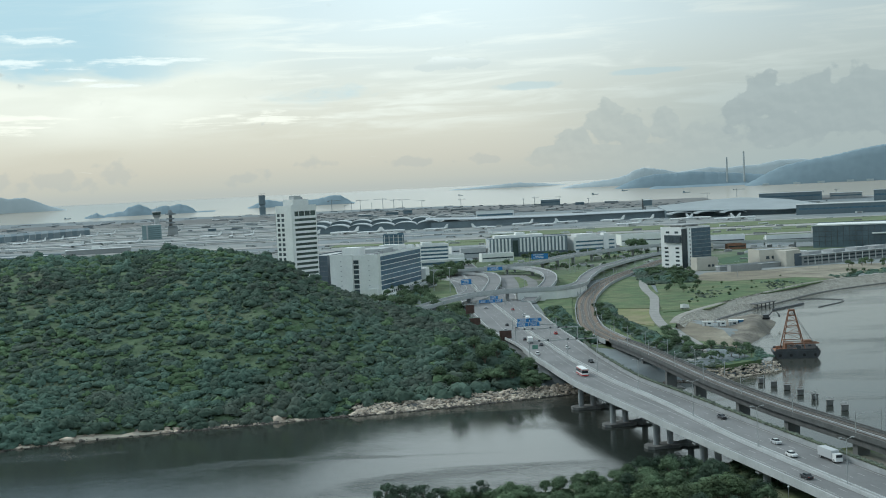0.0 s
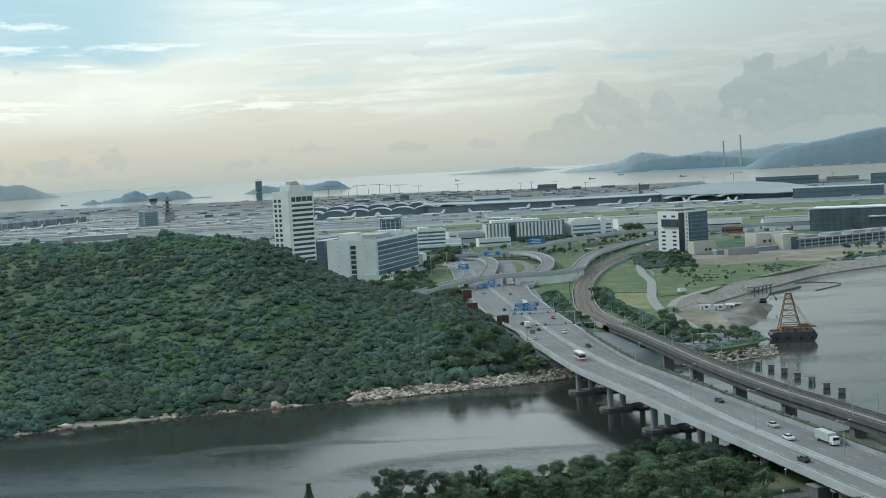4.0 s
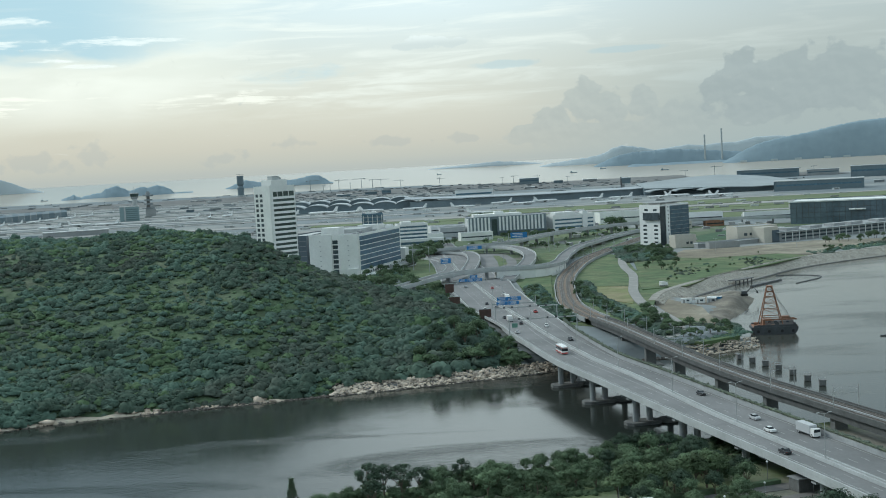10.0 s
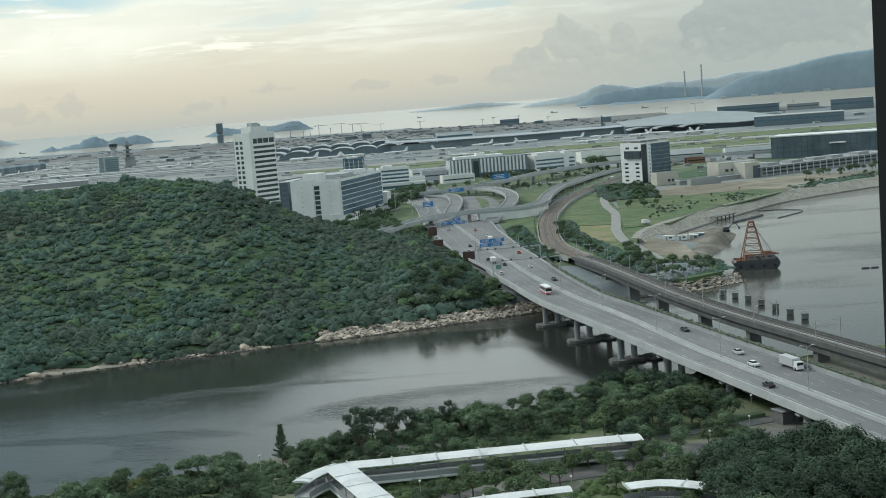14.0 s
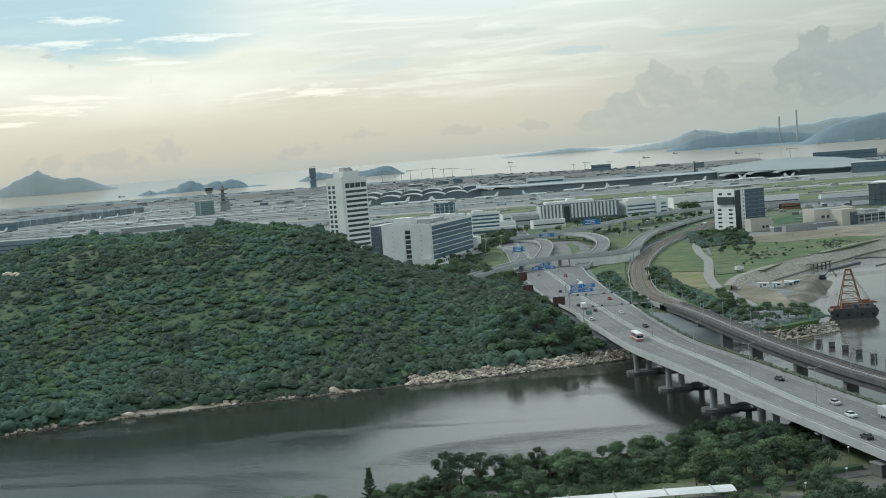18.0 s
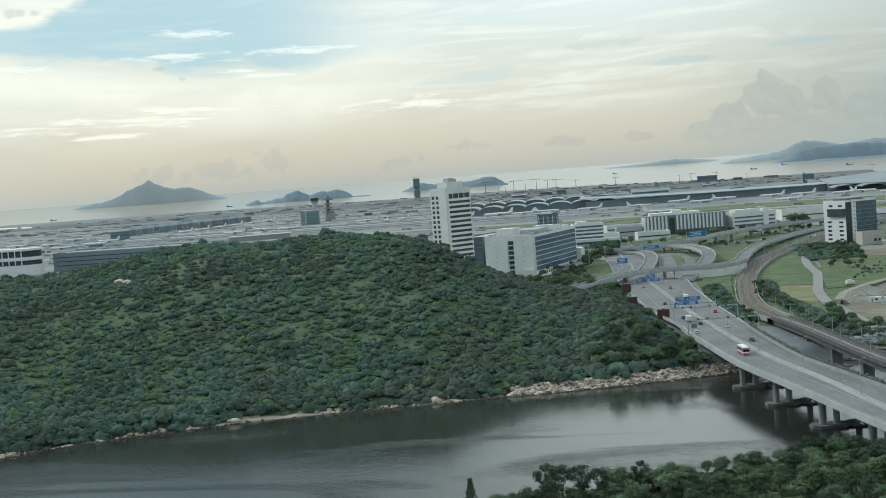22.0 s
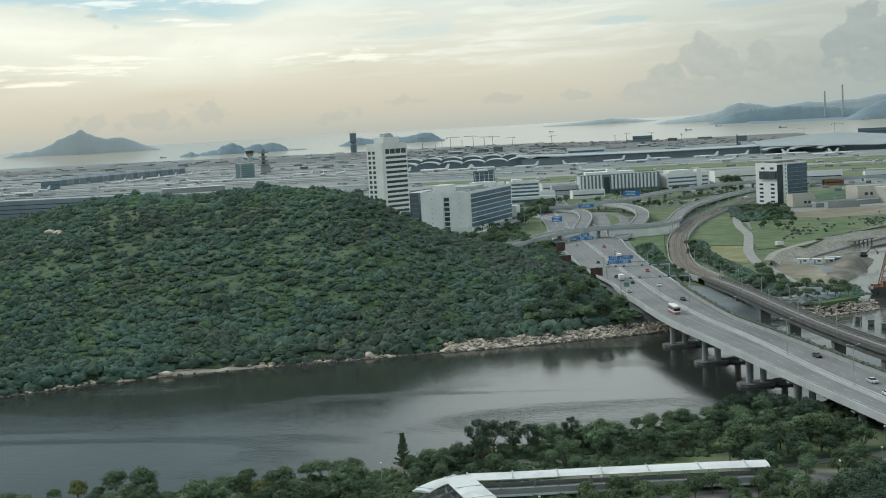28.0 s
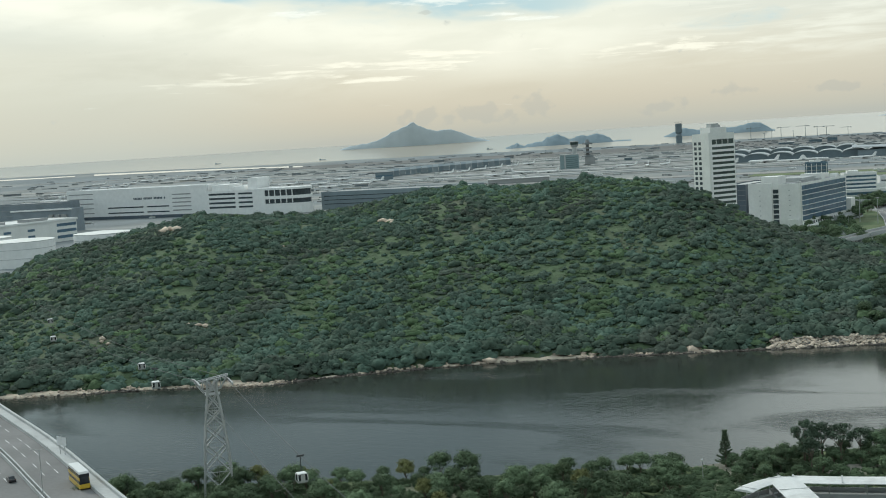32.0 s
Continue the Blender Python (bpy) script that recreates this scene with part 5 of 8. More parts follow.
part("roof", Mesh().sweep([[(x, y0, z), (x, y0 + d, z1), (x, y0 + d, z1 - 1.4), (x, y0, z - 1.4)] for x, y0, d, z, z1 in SECT]), pale_roof, main)
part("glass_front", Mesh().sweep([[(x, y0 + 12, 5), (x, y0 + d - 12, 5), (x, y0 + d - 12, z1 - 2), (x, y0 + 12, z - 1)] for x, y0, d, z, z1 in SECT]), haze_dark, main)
for i, x in enumerate((438, 482, 526)):
    o = part("vault", arch_roof(60, 40, 4), pale_roof, main, smooth=True)
    o.location = (x, 2318 - 0.4 * (x - 438), 13)


def far_thing(name, label, category, az, R, z, group=""):
    """An empty at a far place, with the scale that belongs there; its parts are built in true metres."""
    p, k = far(az, R, z)
    ob = tagged(new(name), label=label, category=category, group=group)
    ob.matrix_basis = placed(*p, -az, k)
    return ob


ct = far_thing("radar_building", "pale green-grey airport office block with glass front", "building", -12.8, 2630, 5.4)
part("wall", Mesh().box((0, 0, 14.5), (38, 26, 29)), material("pale_green_clad", (0.22, 0.30, 0.31), 0.5, vary=0.12, scale=0.02), ct)
part("roof", Mesh().box((0, 0, 29.6), (39, 27, 1.2)), steel_roof, ct)
for z in np.arange(4, 28, 4):
    part("window_band", Mesh().box((5, -13.1, z), (24, 0.3, 2.2)), material("pale_green_glass", (0.15, 0.215, 0.225), 0.15, vary=0.15), ct)
part("pier", Mesh().box((-9, -13.3, 15), (3, 0.6, 30)), pale_concrete, ct)
ct2 = far_thing("control_tower", "airport control tower with a flared dark cab", "control tower", -12.55, 2760, 5.4)
part("shaft", Mesh().tube((0, 0, 0), (0, 0, 42), 5.0, 5.5, n=12), pale_concrete, ct2)
part("cab_base", Mesh().tube((0, 0, 42), (0, 0, 47), 6, 9, n=12), grey_clad, ct2)
part("cab_glass", Mesh().tube((0, 0, 47), (0, 0, 53), 8.0, 9.5, n=12), glass_green, ct2)
part("cab_roof", Mesh().tube((0, 0, 53), (0, 0, 55), 9.8, 8.5, n=12), grey_clad, ct2)
part("antenna", Mesh().tube((0, 0, 55), (0, 0, 68), 0.3, 0.15), galvanised, ct2)
ct3 = far_thing("radar_tower", "dark lattice radar tower with stacked platforms", "radar tower", -11.97, 2900, 5.4)
part("base", Mesh().box((4, 0, 8), (22, 16, 16)), grey_clad, ct3)
for z, w in ((18, 20), (27, 16), (36, 14), (46, 18)):
    part("platform", Mesh().box((0, 0, z), (w, w, 3.5), 20), haze_steel, ct3)
part("shaft", Mesh().box((0, 0, 30), (7, 7, 36)), dark_concrete, ct3)
part("radome", Mesh().tube((0, 0, 48), (0, 0, 55), 6, 3, n=10), haze_steel, ct3)
nt_ = far_thing("new_control_tower", "tall dark blue control tower, pinched at the middle", "control tower", -7.95, 4540, 5.4)
for z0, z1, r0, r1 in ((0, 6, 17, 17), (6, 32, 10.5, 11.5), (32, 38, 11.5, 8.5), (38, 44, 8.5, 12), (44, 74, 12, 11.5)):
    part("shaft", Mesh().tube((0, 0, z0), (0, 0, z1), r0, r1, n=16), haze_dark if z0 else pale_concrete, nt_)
part("crane_jib", Mesh().box((0, 0, 79), (26, 0.8, 0.8)).box((0, 0, 76), (0.9, 0.9, 6)), haze_steel, nt_)
mc = far_thing("apron_tower", "apron control tower, pale with dark cab", "control tower", 9.15, 2590, 5.4)
part("shaft", Mesh().box((-4, 0, 15), (5, 7, 30)), grey_clad, mc)
part("stair_shaft", Mesh().box((-8, 0, 17), (3, 5, 34)), dark_concrete, mc)
part("cab", Mesh().box((2, 0, 26), (17, 12, 11), 0, 1.08), haze_dark, mc)
part("cab_floor", Mesh().box((2, 0, 20), (16, 12, 2)), off_white, mc)
part("cab_roof", Mesh().box((2, 0, 32), (19, 14, 1.5)), white_paint, mc)

plane = thing("airliner", "white parked airliner with grey wings", "airliner", "airliners on the aprons", (0, 0, -500))
fus = Mesh()
n_ = 12
secs = [(-32, 0.3, 4.6), (-30, 1.5, 4.2), (-26, 2.6, 4.0), (18, 2.8, 4.0), (26, 2.0, 4.9), (33, 0.5, 6.0)]
fus.sweep([[(x, r * math.cos(2 * math.pi * i / n_), z + r * math.sin(2 * math.pi * i / n_)) for i in range(n_)] for x, r, z in secs])
part("fuselage", fus, white_paint, plane, smooth=True)
for s in (-1, 1):
    part("wing", Mesh().sweep([[(-7, s * 2.5, 3.0), (7, s * 2.5, 3.0), (7, s * 2.5, 3.6), (-7, s * 2.5, 3.9)], [(10, s * 30, 5.0), (14, s * 30, 5.0), (14, s * 30, 5.2), (10, s * 30, 5.2)]]), galvanised, plane)
    part("tailplane", Mesh().sweep([[(26, s * 0.6, 5.4), (32, s * 0.6, 5.4), (32, s * 0.6, 5.7), (26, s * 0.6, 5.7)], [(32, s * 10, 6.0), (34.5, s * 10, 6.0), (34.5, s * 10, 6.2), (32, s * 10, 6.2)]]), galvanised, plane)
    part("engine", Mesh().tube((-6, s * 10, 2.3), (0, s * 10, 2.3), 1.6, 1.2, n=12), white_paint, plane)
    part("landing_gear", Mesh().box((3, s * 4, 0.9), (3, 1.2, 1.8)), rubber, plane)
part("nose_gear", Mesh().box((-24, 0, 0.9), (1.2, 0.8, 1.8)), rubber, plane)
part("fin", Mesh().sweep([[(22, -0.25, 6.2), (32, -0.25, 6.4), (32, 0.25, 6.4), (22, 0.25, 6.2)], [(30, -0.15, 16), (35, -0.15, 16), (35, 0.15, 16), (30, 0.15, 16)]]), white_paint, plane)
def park_planes(spots):
    for az, R, turn in spots:
        p, k = far(az, R, 6.3)
        m = placed(*p, turn - 8, k * 0.82)
        if plane.location.z < -100:
            plane.matrix_basis = m
        else:
            copy_thing(plane, m)


# along the concourse, on the aprons, along the pier, across the runway
park_planes([(-4.4, 2330, 8), (-3.3, 2300, 14), (-2.2, 2320, 186), (-0.3, 2290, 10), (1.9, 2260, 190), (3.6, 2350, 30), (4.6, 2270, 8), (5.6, 2340, 200), (7.6, 2330, 6), (8.9, 2310, 12), (10.6, 2250, 20), (11.4, 2270, 170), (12.6, 2180, 8), (13.3, 2200, 195), (2.7, 1960, 185), (8.3, 2120, 4)])
park_planes([(-8.6, 2500, 80), (-9.4, 2480, 100), (-10.3, 2550, 8), (-23.6, 2380, 8), (-22.1, 2450, 12), (-24.0, 2600, 8), (-28.5, 2550, 30), (-29.8, 2600, 35), (-31.2, 2620, 32), (-32.3, 2450, 8), (-33.6, 2560, 30), (-26.5, 2900, 8)])
park_planes([(-34.9, 2950, 24), (-34.1, 2880, 30), (-33.0, 2960, 28), (-32.0, 2900, 26), (-31.0, 3010, 30), (-30.2, 2920, 24), (-29.0, 3020, 30), (-27.8, 2960, 26), (-26.6, 3080, 28), (-25.4, 2700, 12), (-23.0, 2820, 20), (-21.6, 2560, 10), (-35.6, 2680, 20), (-13.8, 2450, 12), (-14.9, 2500, 190), (-16.2, 2440, 8), (-6.9, 2330, 10), (-6.0, 2350, 8)])
park_planes([(-18.3 + 0.74 * k, 2760 + 52 * k + 4.4 * k * k, 71) for k in range(6)])
park_planes([(-33.5, 4000, 30), (-33.2, 3505, 12), (-32.6, 3568, 34), (-32.2, 3831, 30), (-31.5, 4050, 14), (-31.0, 4000, 36), (-30.5, 4150, 30), (-30.0, 3851, 16), (-29.4, 3739, 12), (-29.1, 3900, 30), (-28.0, 3464, 34), (-34.6, 3300, 10)])

crane = thing("tower_crane", "thin grey construction tower crane", "crane", "cranes on the far works", (0, 0, -500))
part("mast", Mesh().box((0, 0, 24), (2.0, 2.0, 48)), haze_steel, crane)
part("jib", Mesh().box((12, 0, 49), (60, 1.4, 1.6)).box((0, 0, 52), (1.2, 1.2, 7)), haze_steel, crane)
part("counterweight", Mesh().box((-16, 0, 47), (5, 2, 3)), haze_steel, crane)
first = True
for az, R, t_, s in [(-4.88, 4700, 10, .75), (-4.0, 4650, 170, .8), (-3.61, 4600, 0, 1.1), (-2.6, 4700, 180, 1.1), (-2.11, 4700, 20, .95), (-1.73, 4600, 5, .95), (-0.85, 4500, 175, .8), (13.05, 3700, 0, 0.8), (11.78, 3700, 180, .6), (-4.3, 4700, 60, .6), (-5.6, 4650, 30, .8), (-3.1, 4620, 100, .7), (0.9, 4350, 40, .8), (5.3, 4100, 130, .7), (4.2, 4200, 40, .7), (3.7, 4200, 120, .6), (6.6, 3950, 50, .5), (17.2, 3400, 60, .6), (16.6, 3450, 150, .5)]:
    p, k = far(az, R, 5.6)
    m = placed(*p, t_ - az, k * s * 1.1)
    if first:
        crane.matrix_basis, first = m, False
    else:
        copy_thing(crane, m)


def far_shed(az, R, w, d, h, mat, label="low building on the far airfield"):
    ob = far_thing("airfield_building", label, "building", az, R, 5.2, "buildings across the airfield")
    part("wall", Mesh().box((0, 0, h / 2), (w, d, h)), mat, ob)
    part("roof", Mesh().box((0, 0, h + 0.5), (w + 2, d + 2, 1.0)), random.choice((steel_roof, grey_clad, white_roof)), ob)
    part("window_band", Mesh().box((0, -d / 2 - 0.2, h * 0.6), (w * 0.94, 0.4, h * 0.16)), glass_blue, ob)


far_shed(15.3, 3300, 150, 60, 20, haze_dark, "long dark midfield hall")
far_shed(17.6, 3300, 76, 50, 14, grey_clad)
far_shed(17.4, 2330, 150, 60, 17, haze_dark, "dark glass hall beside the terminal")
far_shed(19.6, 3000, 90, 60, 24, haze_dark, "dark blue hall with flat roof")
far_shed(4.9, 4000, 60, 40, 18, haze_dark)
far_shed(-21.1, 2620, 36, 30, 18, haze_dark, "dark hangar with arched roof")
far_shed(-30.4, 2300, 130, 40, 20, haze_dark, "long dark blue hangar")
far_shed(2.4, 2700, 80, 10, 23, white_paint, "white roof structure behind the concourse")
for az, R, w, d, h, m_ in ((-2.2, 3720, 60, 30, 12, haze_dark), (-1.5, 3720, 44, 30, 17, haze_dark), (-3.4, 3650, 70, 30, 9, haze_dark), (0.8, 3900, 80, 24, 8, grey_clad), (7.6, 3900, 70, 24, 9, grey_clad), (6.2, 3850, 44, 30, 12, haze_dark), (-10.2, 3000, 30, 16, 8, haze_dark), (-25.0, 3600, 40, 20, 9, grey_clad), (-18.6, 4100, 50, 20, 10, grey_clad), (-35.2, 2500, 90, 30, 10, grey_clad)):
    far_shed(az, R, w * 0.6, d, h * 0.75, m_)
rng = random.Random(11)
for k in range(46):
    az, R = rng.uniform(-38, 20), rng.uniform(2500, 4800)
    if R > np.interp(az, *FAR_COAST) - 120:
        continue
    far_shed(az, R, rng.uniform(12, 46), rng.uniform(10, 20), rng.uniform(3, 6), rng.choice((grey_clad, steel_roof, off_white, beige)))
for k in range(26):
    az, R = rng.uniform(-37, -10), rng.uniform(1850, 2500)
    far_shed(az, R, rng.uniform(10, 40), rng.uniform(8, 16), rng.uniform(3, 6), rng.choice((grey_clad, off_white, white_paint, beige)))

# long pier of the midfield and the low hall beyond the hill crest
pier_ob = thing("midfield_pier", "long blue-grey terminal pier with ribbed roof", "airport terminal")
ends = [far(-20.9, 2830), far(-15.4, 3260)]
for k in range(22):
    t0, t1 = k / 22, (k + 0.94) / 22
    st = []
    for t_ in (t0, t1):
        az, R = -20.9 + 5.5 * t_, 2830 + 430 * t_
        (x0, y0, z0), kk = far(az, R, 5.4)
        (x1, y1, z1), _ = far(az, R + 70, 5.4)
        st.append([(x0, y0, z0), (x1, y1, z1), (x1, y1, z1 + 15 * kk), ((x0 + x1) / 2, (y0 + y1) / 2, z0 + 18 * kk), (x0, y0, z0 + 13 * kk)])
    part("bay", Mesh().sweep(st), haze_dark if k % 2 else material("pier_clad", (0.20, 0.24, 0.26), 0.6, vary=0.1, scale=0.02), pier_ob)
crest_hall = far_thing("long_low_hall", "long low hall with a white roof beyond the crest", "building", -15.1, 2070, 5.4)
part("wall", Mesh().box((0, 0, 4), (98, 20, 8)), grey_clad, crest_hall)
part("roof", Mesh().box((0, 0, 8.6), (100, 22, 1.0)), white_roof, crest_hall)
part("plant_room", Mesh().box((-4, 4, 11), (12, 8, 4)), off_white, crest_hall)


def clutter(name, label, count, seed, a0, a1, r0, r1, mat, big):
    """Many small boxes, vehicles and containers strewn over the aprons in rows."""
    rng = np.random.RandomState(seed)
    m = Mesh()
    for _ in range(count):
        az, R = rng.uniform(a0, a1), rng.uniform(r0, r1)
        if R > np.interp(az, *FAR_COAST) - 100:
            continue
        n = rng.randint(1, 6)
        for q in range(n):
            (x, y, z), k = far(az + q * rng.uniform(0.2, 0.5) * 10 / R * 10, R, 5.6)
            w, d, h = rng.uniform(3, big) * k, rng.uniform(3, 6) * k, rng.uniform(1.2, 3.2) * k
            m.box((x, y, z + h / 2), (w, d, h), -8)
    ob = part(name, m, mat)
    return tagged(ob, label=label, category="vehicles", kind="stuff")


clutter("apron_vehicles", "pale service vehicles and containers on the aprons", 420, 5, -39, 19, 1650, 3000, material("apron_clutter", (0.42, 0.43, 0.42), 0.6, island=0.6, vary=0.1), 15)
clutter("far_works", "dark sheds, plant and heaps of the far works", 420, 6, -39, 19, 2900, 5200, material("works_clutter", (0.24, 0.26, 0.27), 0.8, island=0.4, vary=0.1), 34)
clutter("works_plant", "dark plant, huts and spoil heaps on the reclamation", 420, 8, -6, 14, 3250, 4500, material("plant_clutter", (0.20, 0.215, 0.22), 0.8, island=0.5, vary=0.1), 13)
clutter("parked_fleet", "pale parked vehicles near the interchange", 160, 7, -4, 17, 1180, 1560, material("fleet_clutter", (0.40, 0.40, 0.40), 0.5, island=0.7, vary=0.1), 7)

# ---- islands and hills across the sea ----
def island_hill(name, label, R, ridge, seed):
    """A hilly island; ridge: headings and the height of its skyline over the waterline, in degrees."""
    n, m = 140, 9
    a = np.linspace(ridge[0][0], ridge[-1][0], n)
    prof = np.interp(a, [q[0] for q in ridge], [q[1] for q in ridge])
    for _ in range(2):
        prof[1:-1] = (prof[:-2] + 2 * prof[1:-1] + prof[2:]) / 4
    prof = np.maximum(prof + 0.026 * wave(a * 40, a * 0, 0.4, seed) * np.clip(prof * 6, 0, 1), 0)
    v = []
    for j in range(m):
        s = j / (m - 1)
        dR = 1 + 0.10 * s
        hgt = min(s / 0.55, 1) ** 0.85 if s < 0.56 else math.cos((s - 0.55) / 0.45 * math.pi / 2)
        for i in range(n):
            (x, y, z), k = far(a[i], R * dR, 0)
            rough = 1 + 0.03 * math.sin(i * 0.37 + j * 1.7) * (0.2 < s < 0.5)
            v.append((x, y, z + (R * dR) * k * math.tan(radians(prof[i])) * hgt * rough - (3 if j in (0, m - 1) else 0)))
    i = np.array([q for q in range((m - 1) * n) if q % n != n - 1])
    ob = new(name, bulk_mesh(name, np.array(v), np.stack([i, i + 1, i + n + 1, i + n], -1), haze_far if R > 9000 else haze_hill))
    return tagged(ob, label=label, category="island", kind="structure")


island_hill("island_peak", "hazy blue-grey island with one sharp peak", 13900, [(-23.0, 0), (-22.66, 0.12), (-22.0, 0.2), (-21.5, 0.27), (-21.1, 0.40), (-20.7, 0.63), (-20.35, 0.77), (-19.96, 0.93), (-19.66, 1.08), (-19.47, 0.92), (-19.11, 0.74), (-18.75, 0.61), (-18.0, 0.63), (-17.64, 0.50), (-17.28, 0.32), (-16.92, 0.18), (-16.6, 0.09), (-16.3, 0)], 1)
island_hill("island_twin", "low dark twin-humped island", 6785, [(-14.85, 0), (-14.6, 0.10), (-14.24, 0.16), (-13.95, 0.19), (-13.75, 0.34), (-13.5, 0.41), (-13.27, 0.47), (-13.03, 0.37), (-12.81, 0.22), (-12.69, 0.22), (-12.42, 0.30), (-12.22, 0.36), (-12.0, 0.30), (-11.65, 0.38), (-11.45, 0.38), (-11.17, 0.28), (-10.97, 0.17), (-10.86, 0.03), (-10.8, 0.0)], 2)
island_hill("island_islet", "small dark islet", 6600, [(-15.6, 0), (-15.3, 0.12), (-15.08, 0.18), (-14.9, 0.1), (-14.7, 0)], 3)
island_hill("island_low", "flat long reef beside the island", 6785, [(-10.8, 0), (-10.4, 0.03), (-10.0, 0)], 4)
island_hill("island_long", "long dark island with a flat top", 7360, [(-8.6, 0), (-8.35, 0.09), (-7.75, 0.33), (-6.8, 0.18), (-5.55, 0.24), (-4.85, 0.40), (-4.45, 0.37), (-4.0, 0.05), (-3.85, 0)], 5)
island_hill("hills_coast", "hazy wooded ridge behind the power station", 8200, [(7.8, 0), (8.0, 0.1), (8.79, 0.42), (9.59, 0.57), (10.38, 0.57), (11.17, 0.62), (12.46, 0.51), (13.62, 0.39), (14.25, 0.32), (14.9, 0.05), (15.1, 0)], 6)
island_hill("hills_shoulder", "large hazy blue-green hillside across the water", 6785, [(13.4, 0), (13.7, 0.16), (14.26, 0.46), (15.03, 0.8), (15.79, 0.95), (17.04, 1.14), (18.28, 1.39), (19.03, 1.51), (22, 1.7), (26, 1.6), (30, 0)], 9)
island_hill("hills_far", "pale far hills in the haze", 10500, [(5.4, 0), (5.97, 0.13), (7.45, 0.28), (8.26, 0.44), (8.67, 0.66), (9.07, 0.76), (9.6, 0.69), (10.12, 0.58), (10.64, 0.42), (11.6, 0)], 7)
island_hill("hills_back", "palest far range behind the chimneys", 11500, [(9.8, 0), (10.38, 0.42), (11.3, 0.53), (11.95, 0.60), (12.6, 0.51), (13.25, 0.59), (14.02, 0.61), (14.79, 0.77), (15.79, 0.77), (17, 0.6), (18, 0)], 10)
island_hill("power_station_spit", "low flat spit of land below the hills", 7300, [(9.3, 0), (9.5, 0.09), (10.35, 0.06), (12, 0.07), (14.5, 0.06), (15.5, 0.05), (19, 0.06), (22, 0)], 11)
island_hill("coast_far", "faint low coast on the horizon", 15500, [(0.4, 0), (0.7, 0.03), (2, 0.1), (3.55, 0.2), (4.5, 0.12), (5.6, 0.0)], 8)
for az, top in ((13.40, 1.394), (12.67, 1.164)):
    ch = far_thing("power_chimney", "tall hazy power station chimney", "chimney", az, 8300, 0, "chimneys of the power station")
    hgt = 8300 * math.tan(radians(top))
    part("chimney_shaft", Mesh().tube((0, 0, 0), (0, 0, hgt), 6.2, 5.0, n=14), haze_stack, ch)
    part("cap", Mesh().tube((0, 0, hgt - 12), (0, 0, hgt), 5.6, 5.6, n=14), haze_stack, ch)
for az in (14.3, 15.6, 16.6, 17.8, 18.6):
    ob = far_thing("power_station_block", "pale block at the foot of the far hills", "building", az, 6740, 0, "blocks of the power station")
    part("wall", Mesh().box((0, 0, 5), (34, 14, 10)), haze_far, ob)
for az, R in ((-23.8, 6900), (-16.3, 6900), (0.9, 9000), (6.9, 6300), (10.9, 5600), (8.2, 7200), (-28.4, 8200)):
    ob = far_thing("cargo_ship", "small dark cargo ship far out at sea", "ship", az, R, 0, "ships at sea")
    part("hull", Mesh().box((0, 0, 1.2), (34, 7, 3.4)), haze_hill, ob)
    part("deckhouse", Mesh().box((-11, 0, 5), (7, 6, 5)), haze_hill, ob)


# ---- plants ----
def ico(sub):
    bm = bmesh.new()
    bmesh.ops.create_icosphere(bm, subdivisions=sub, radius=1.0)
    v = np.array([x.co[:] for x in bm.verts])
    f = np.array([[x.index for x in q.verts] for q in bm.faces])
    bm.free()
    return v, f


ICO1, ICO2 = ico(1), ico(2)


def leaves_on(rng, centre, radius, count, size, lo=-0.3, loose=0.45):
    """Leaf triangles on a shell round a centre, lying roughly along it."""
    d = rng.normal(size=(count * 3, 3))
    d /= np.linalg.norm(d, axis=1)[:, None]
    d = d[d[:, 2] > lo][:count]
    c = centre + d * radius * rng.uniform(0.80, 1.20, (len(d), 1))
    n = d + rng.normal(scale=loose, size=d.shape) + (0, 0, 0.25)
    a = np.cross(n, rng.normal(size=d.shape))
    a /= np.linalg.norm(a, axis=1)[:, None] + 1e-9
    b = np.cross(n, a)
    b /= np.linalg.norm(b, axis=1)[:, None] + 1e-9
    s = size * rng.uniform(0.6, 1.4, (len(d), 1))
    v = np.stack([c + a * s, c - a * s * 0.5 + b * s * 0.8, c - a * s * 0.5 - b * s * 0.8], 1).reshape(-1, 3)
    return v, np.arange(len(v)).reshape(-1, 3)


def join(pieces):
    vs, fs, n = [], [], 0
    for v, f in pieces:
        vs.append(v)
        fs.append(f + n)
        n += len(v)
    return np.concatenate(vs), np.concatenate(fs)


def bush(seed, leaves=26, size=0.16):
    """A low uneven clump of radius one, of rounded boughs, open below."""
    rng = np.random.RandomState(seed)
    out = []
    v, f = ICO2
    v = np.array((0, 0, 0.12)) + v * 0.74 * (1 + 0.13 * rng.normal(size=(len(v), 1))) * (1, 1, 0.8)
    out.append((v, f[v[f].mean(1)[:, 2] > 0.04]))
    out.append(leaves_on(rng, np.array((0, 0, 0.12)), 0.72, leaves, size, 0.05, 0.3))
    for _ in range(4):
        a = rng.uniform(0, 6.28)
        q = rng.uniform(0.35, 0.7)
        c = np.array((q * math.cos(a), q * math.sin(a), rng.uniform(0.1, 0.42)))
        v, f = ICO1
        v = c + v * rng.uniform(0.3, 0.46) * (1 + 0.12 * rng.normal(size=(len(v), 1))) * (1, 1, 0.85)
        out.append((v, f[v[f].mean(1)[:, 2] > 0.05]))
    return join(out)


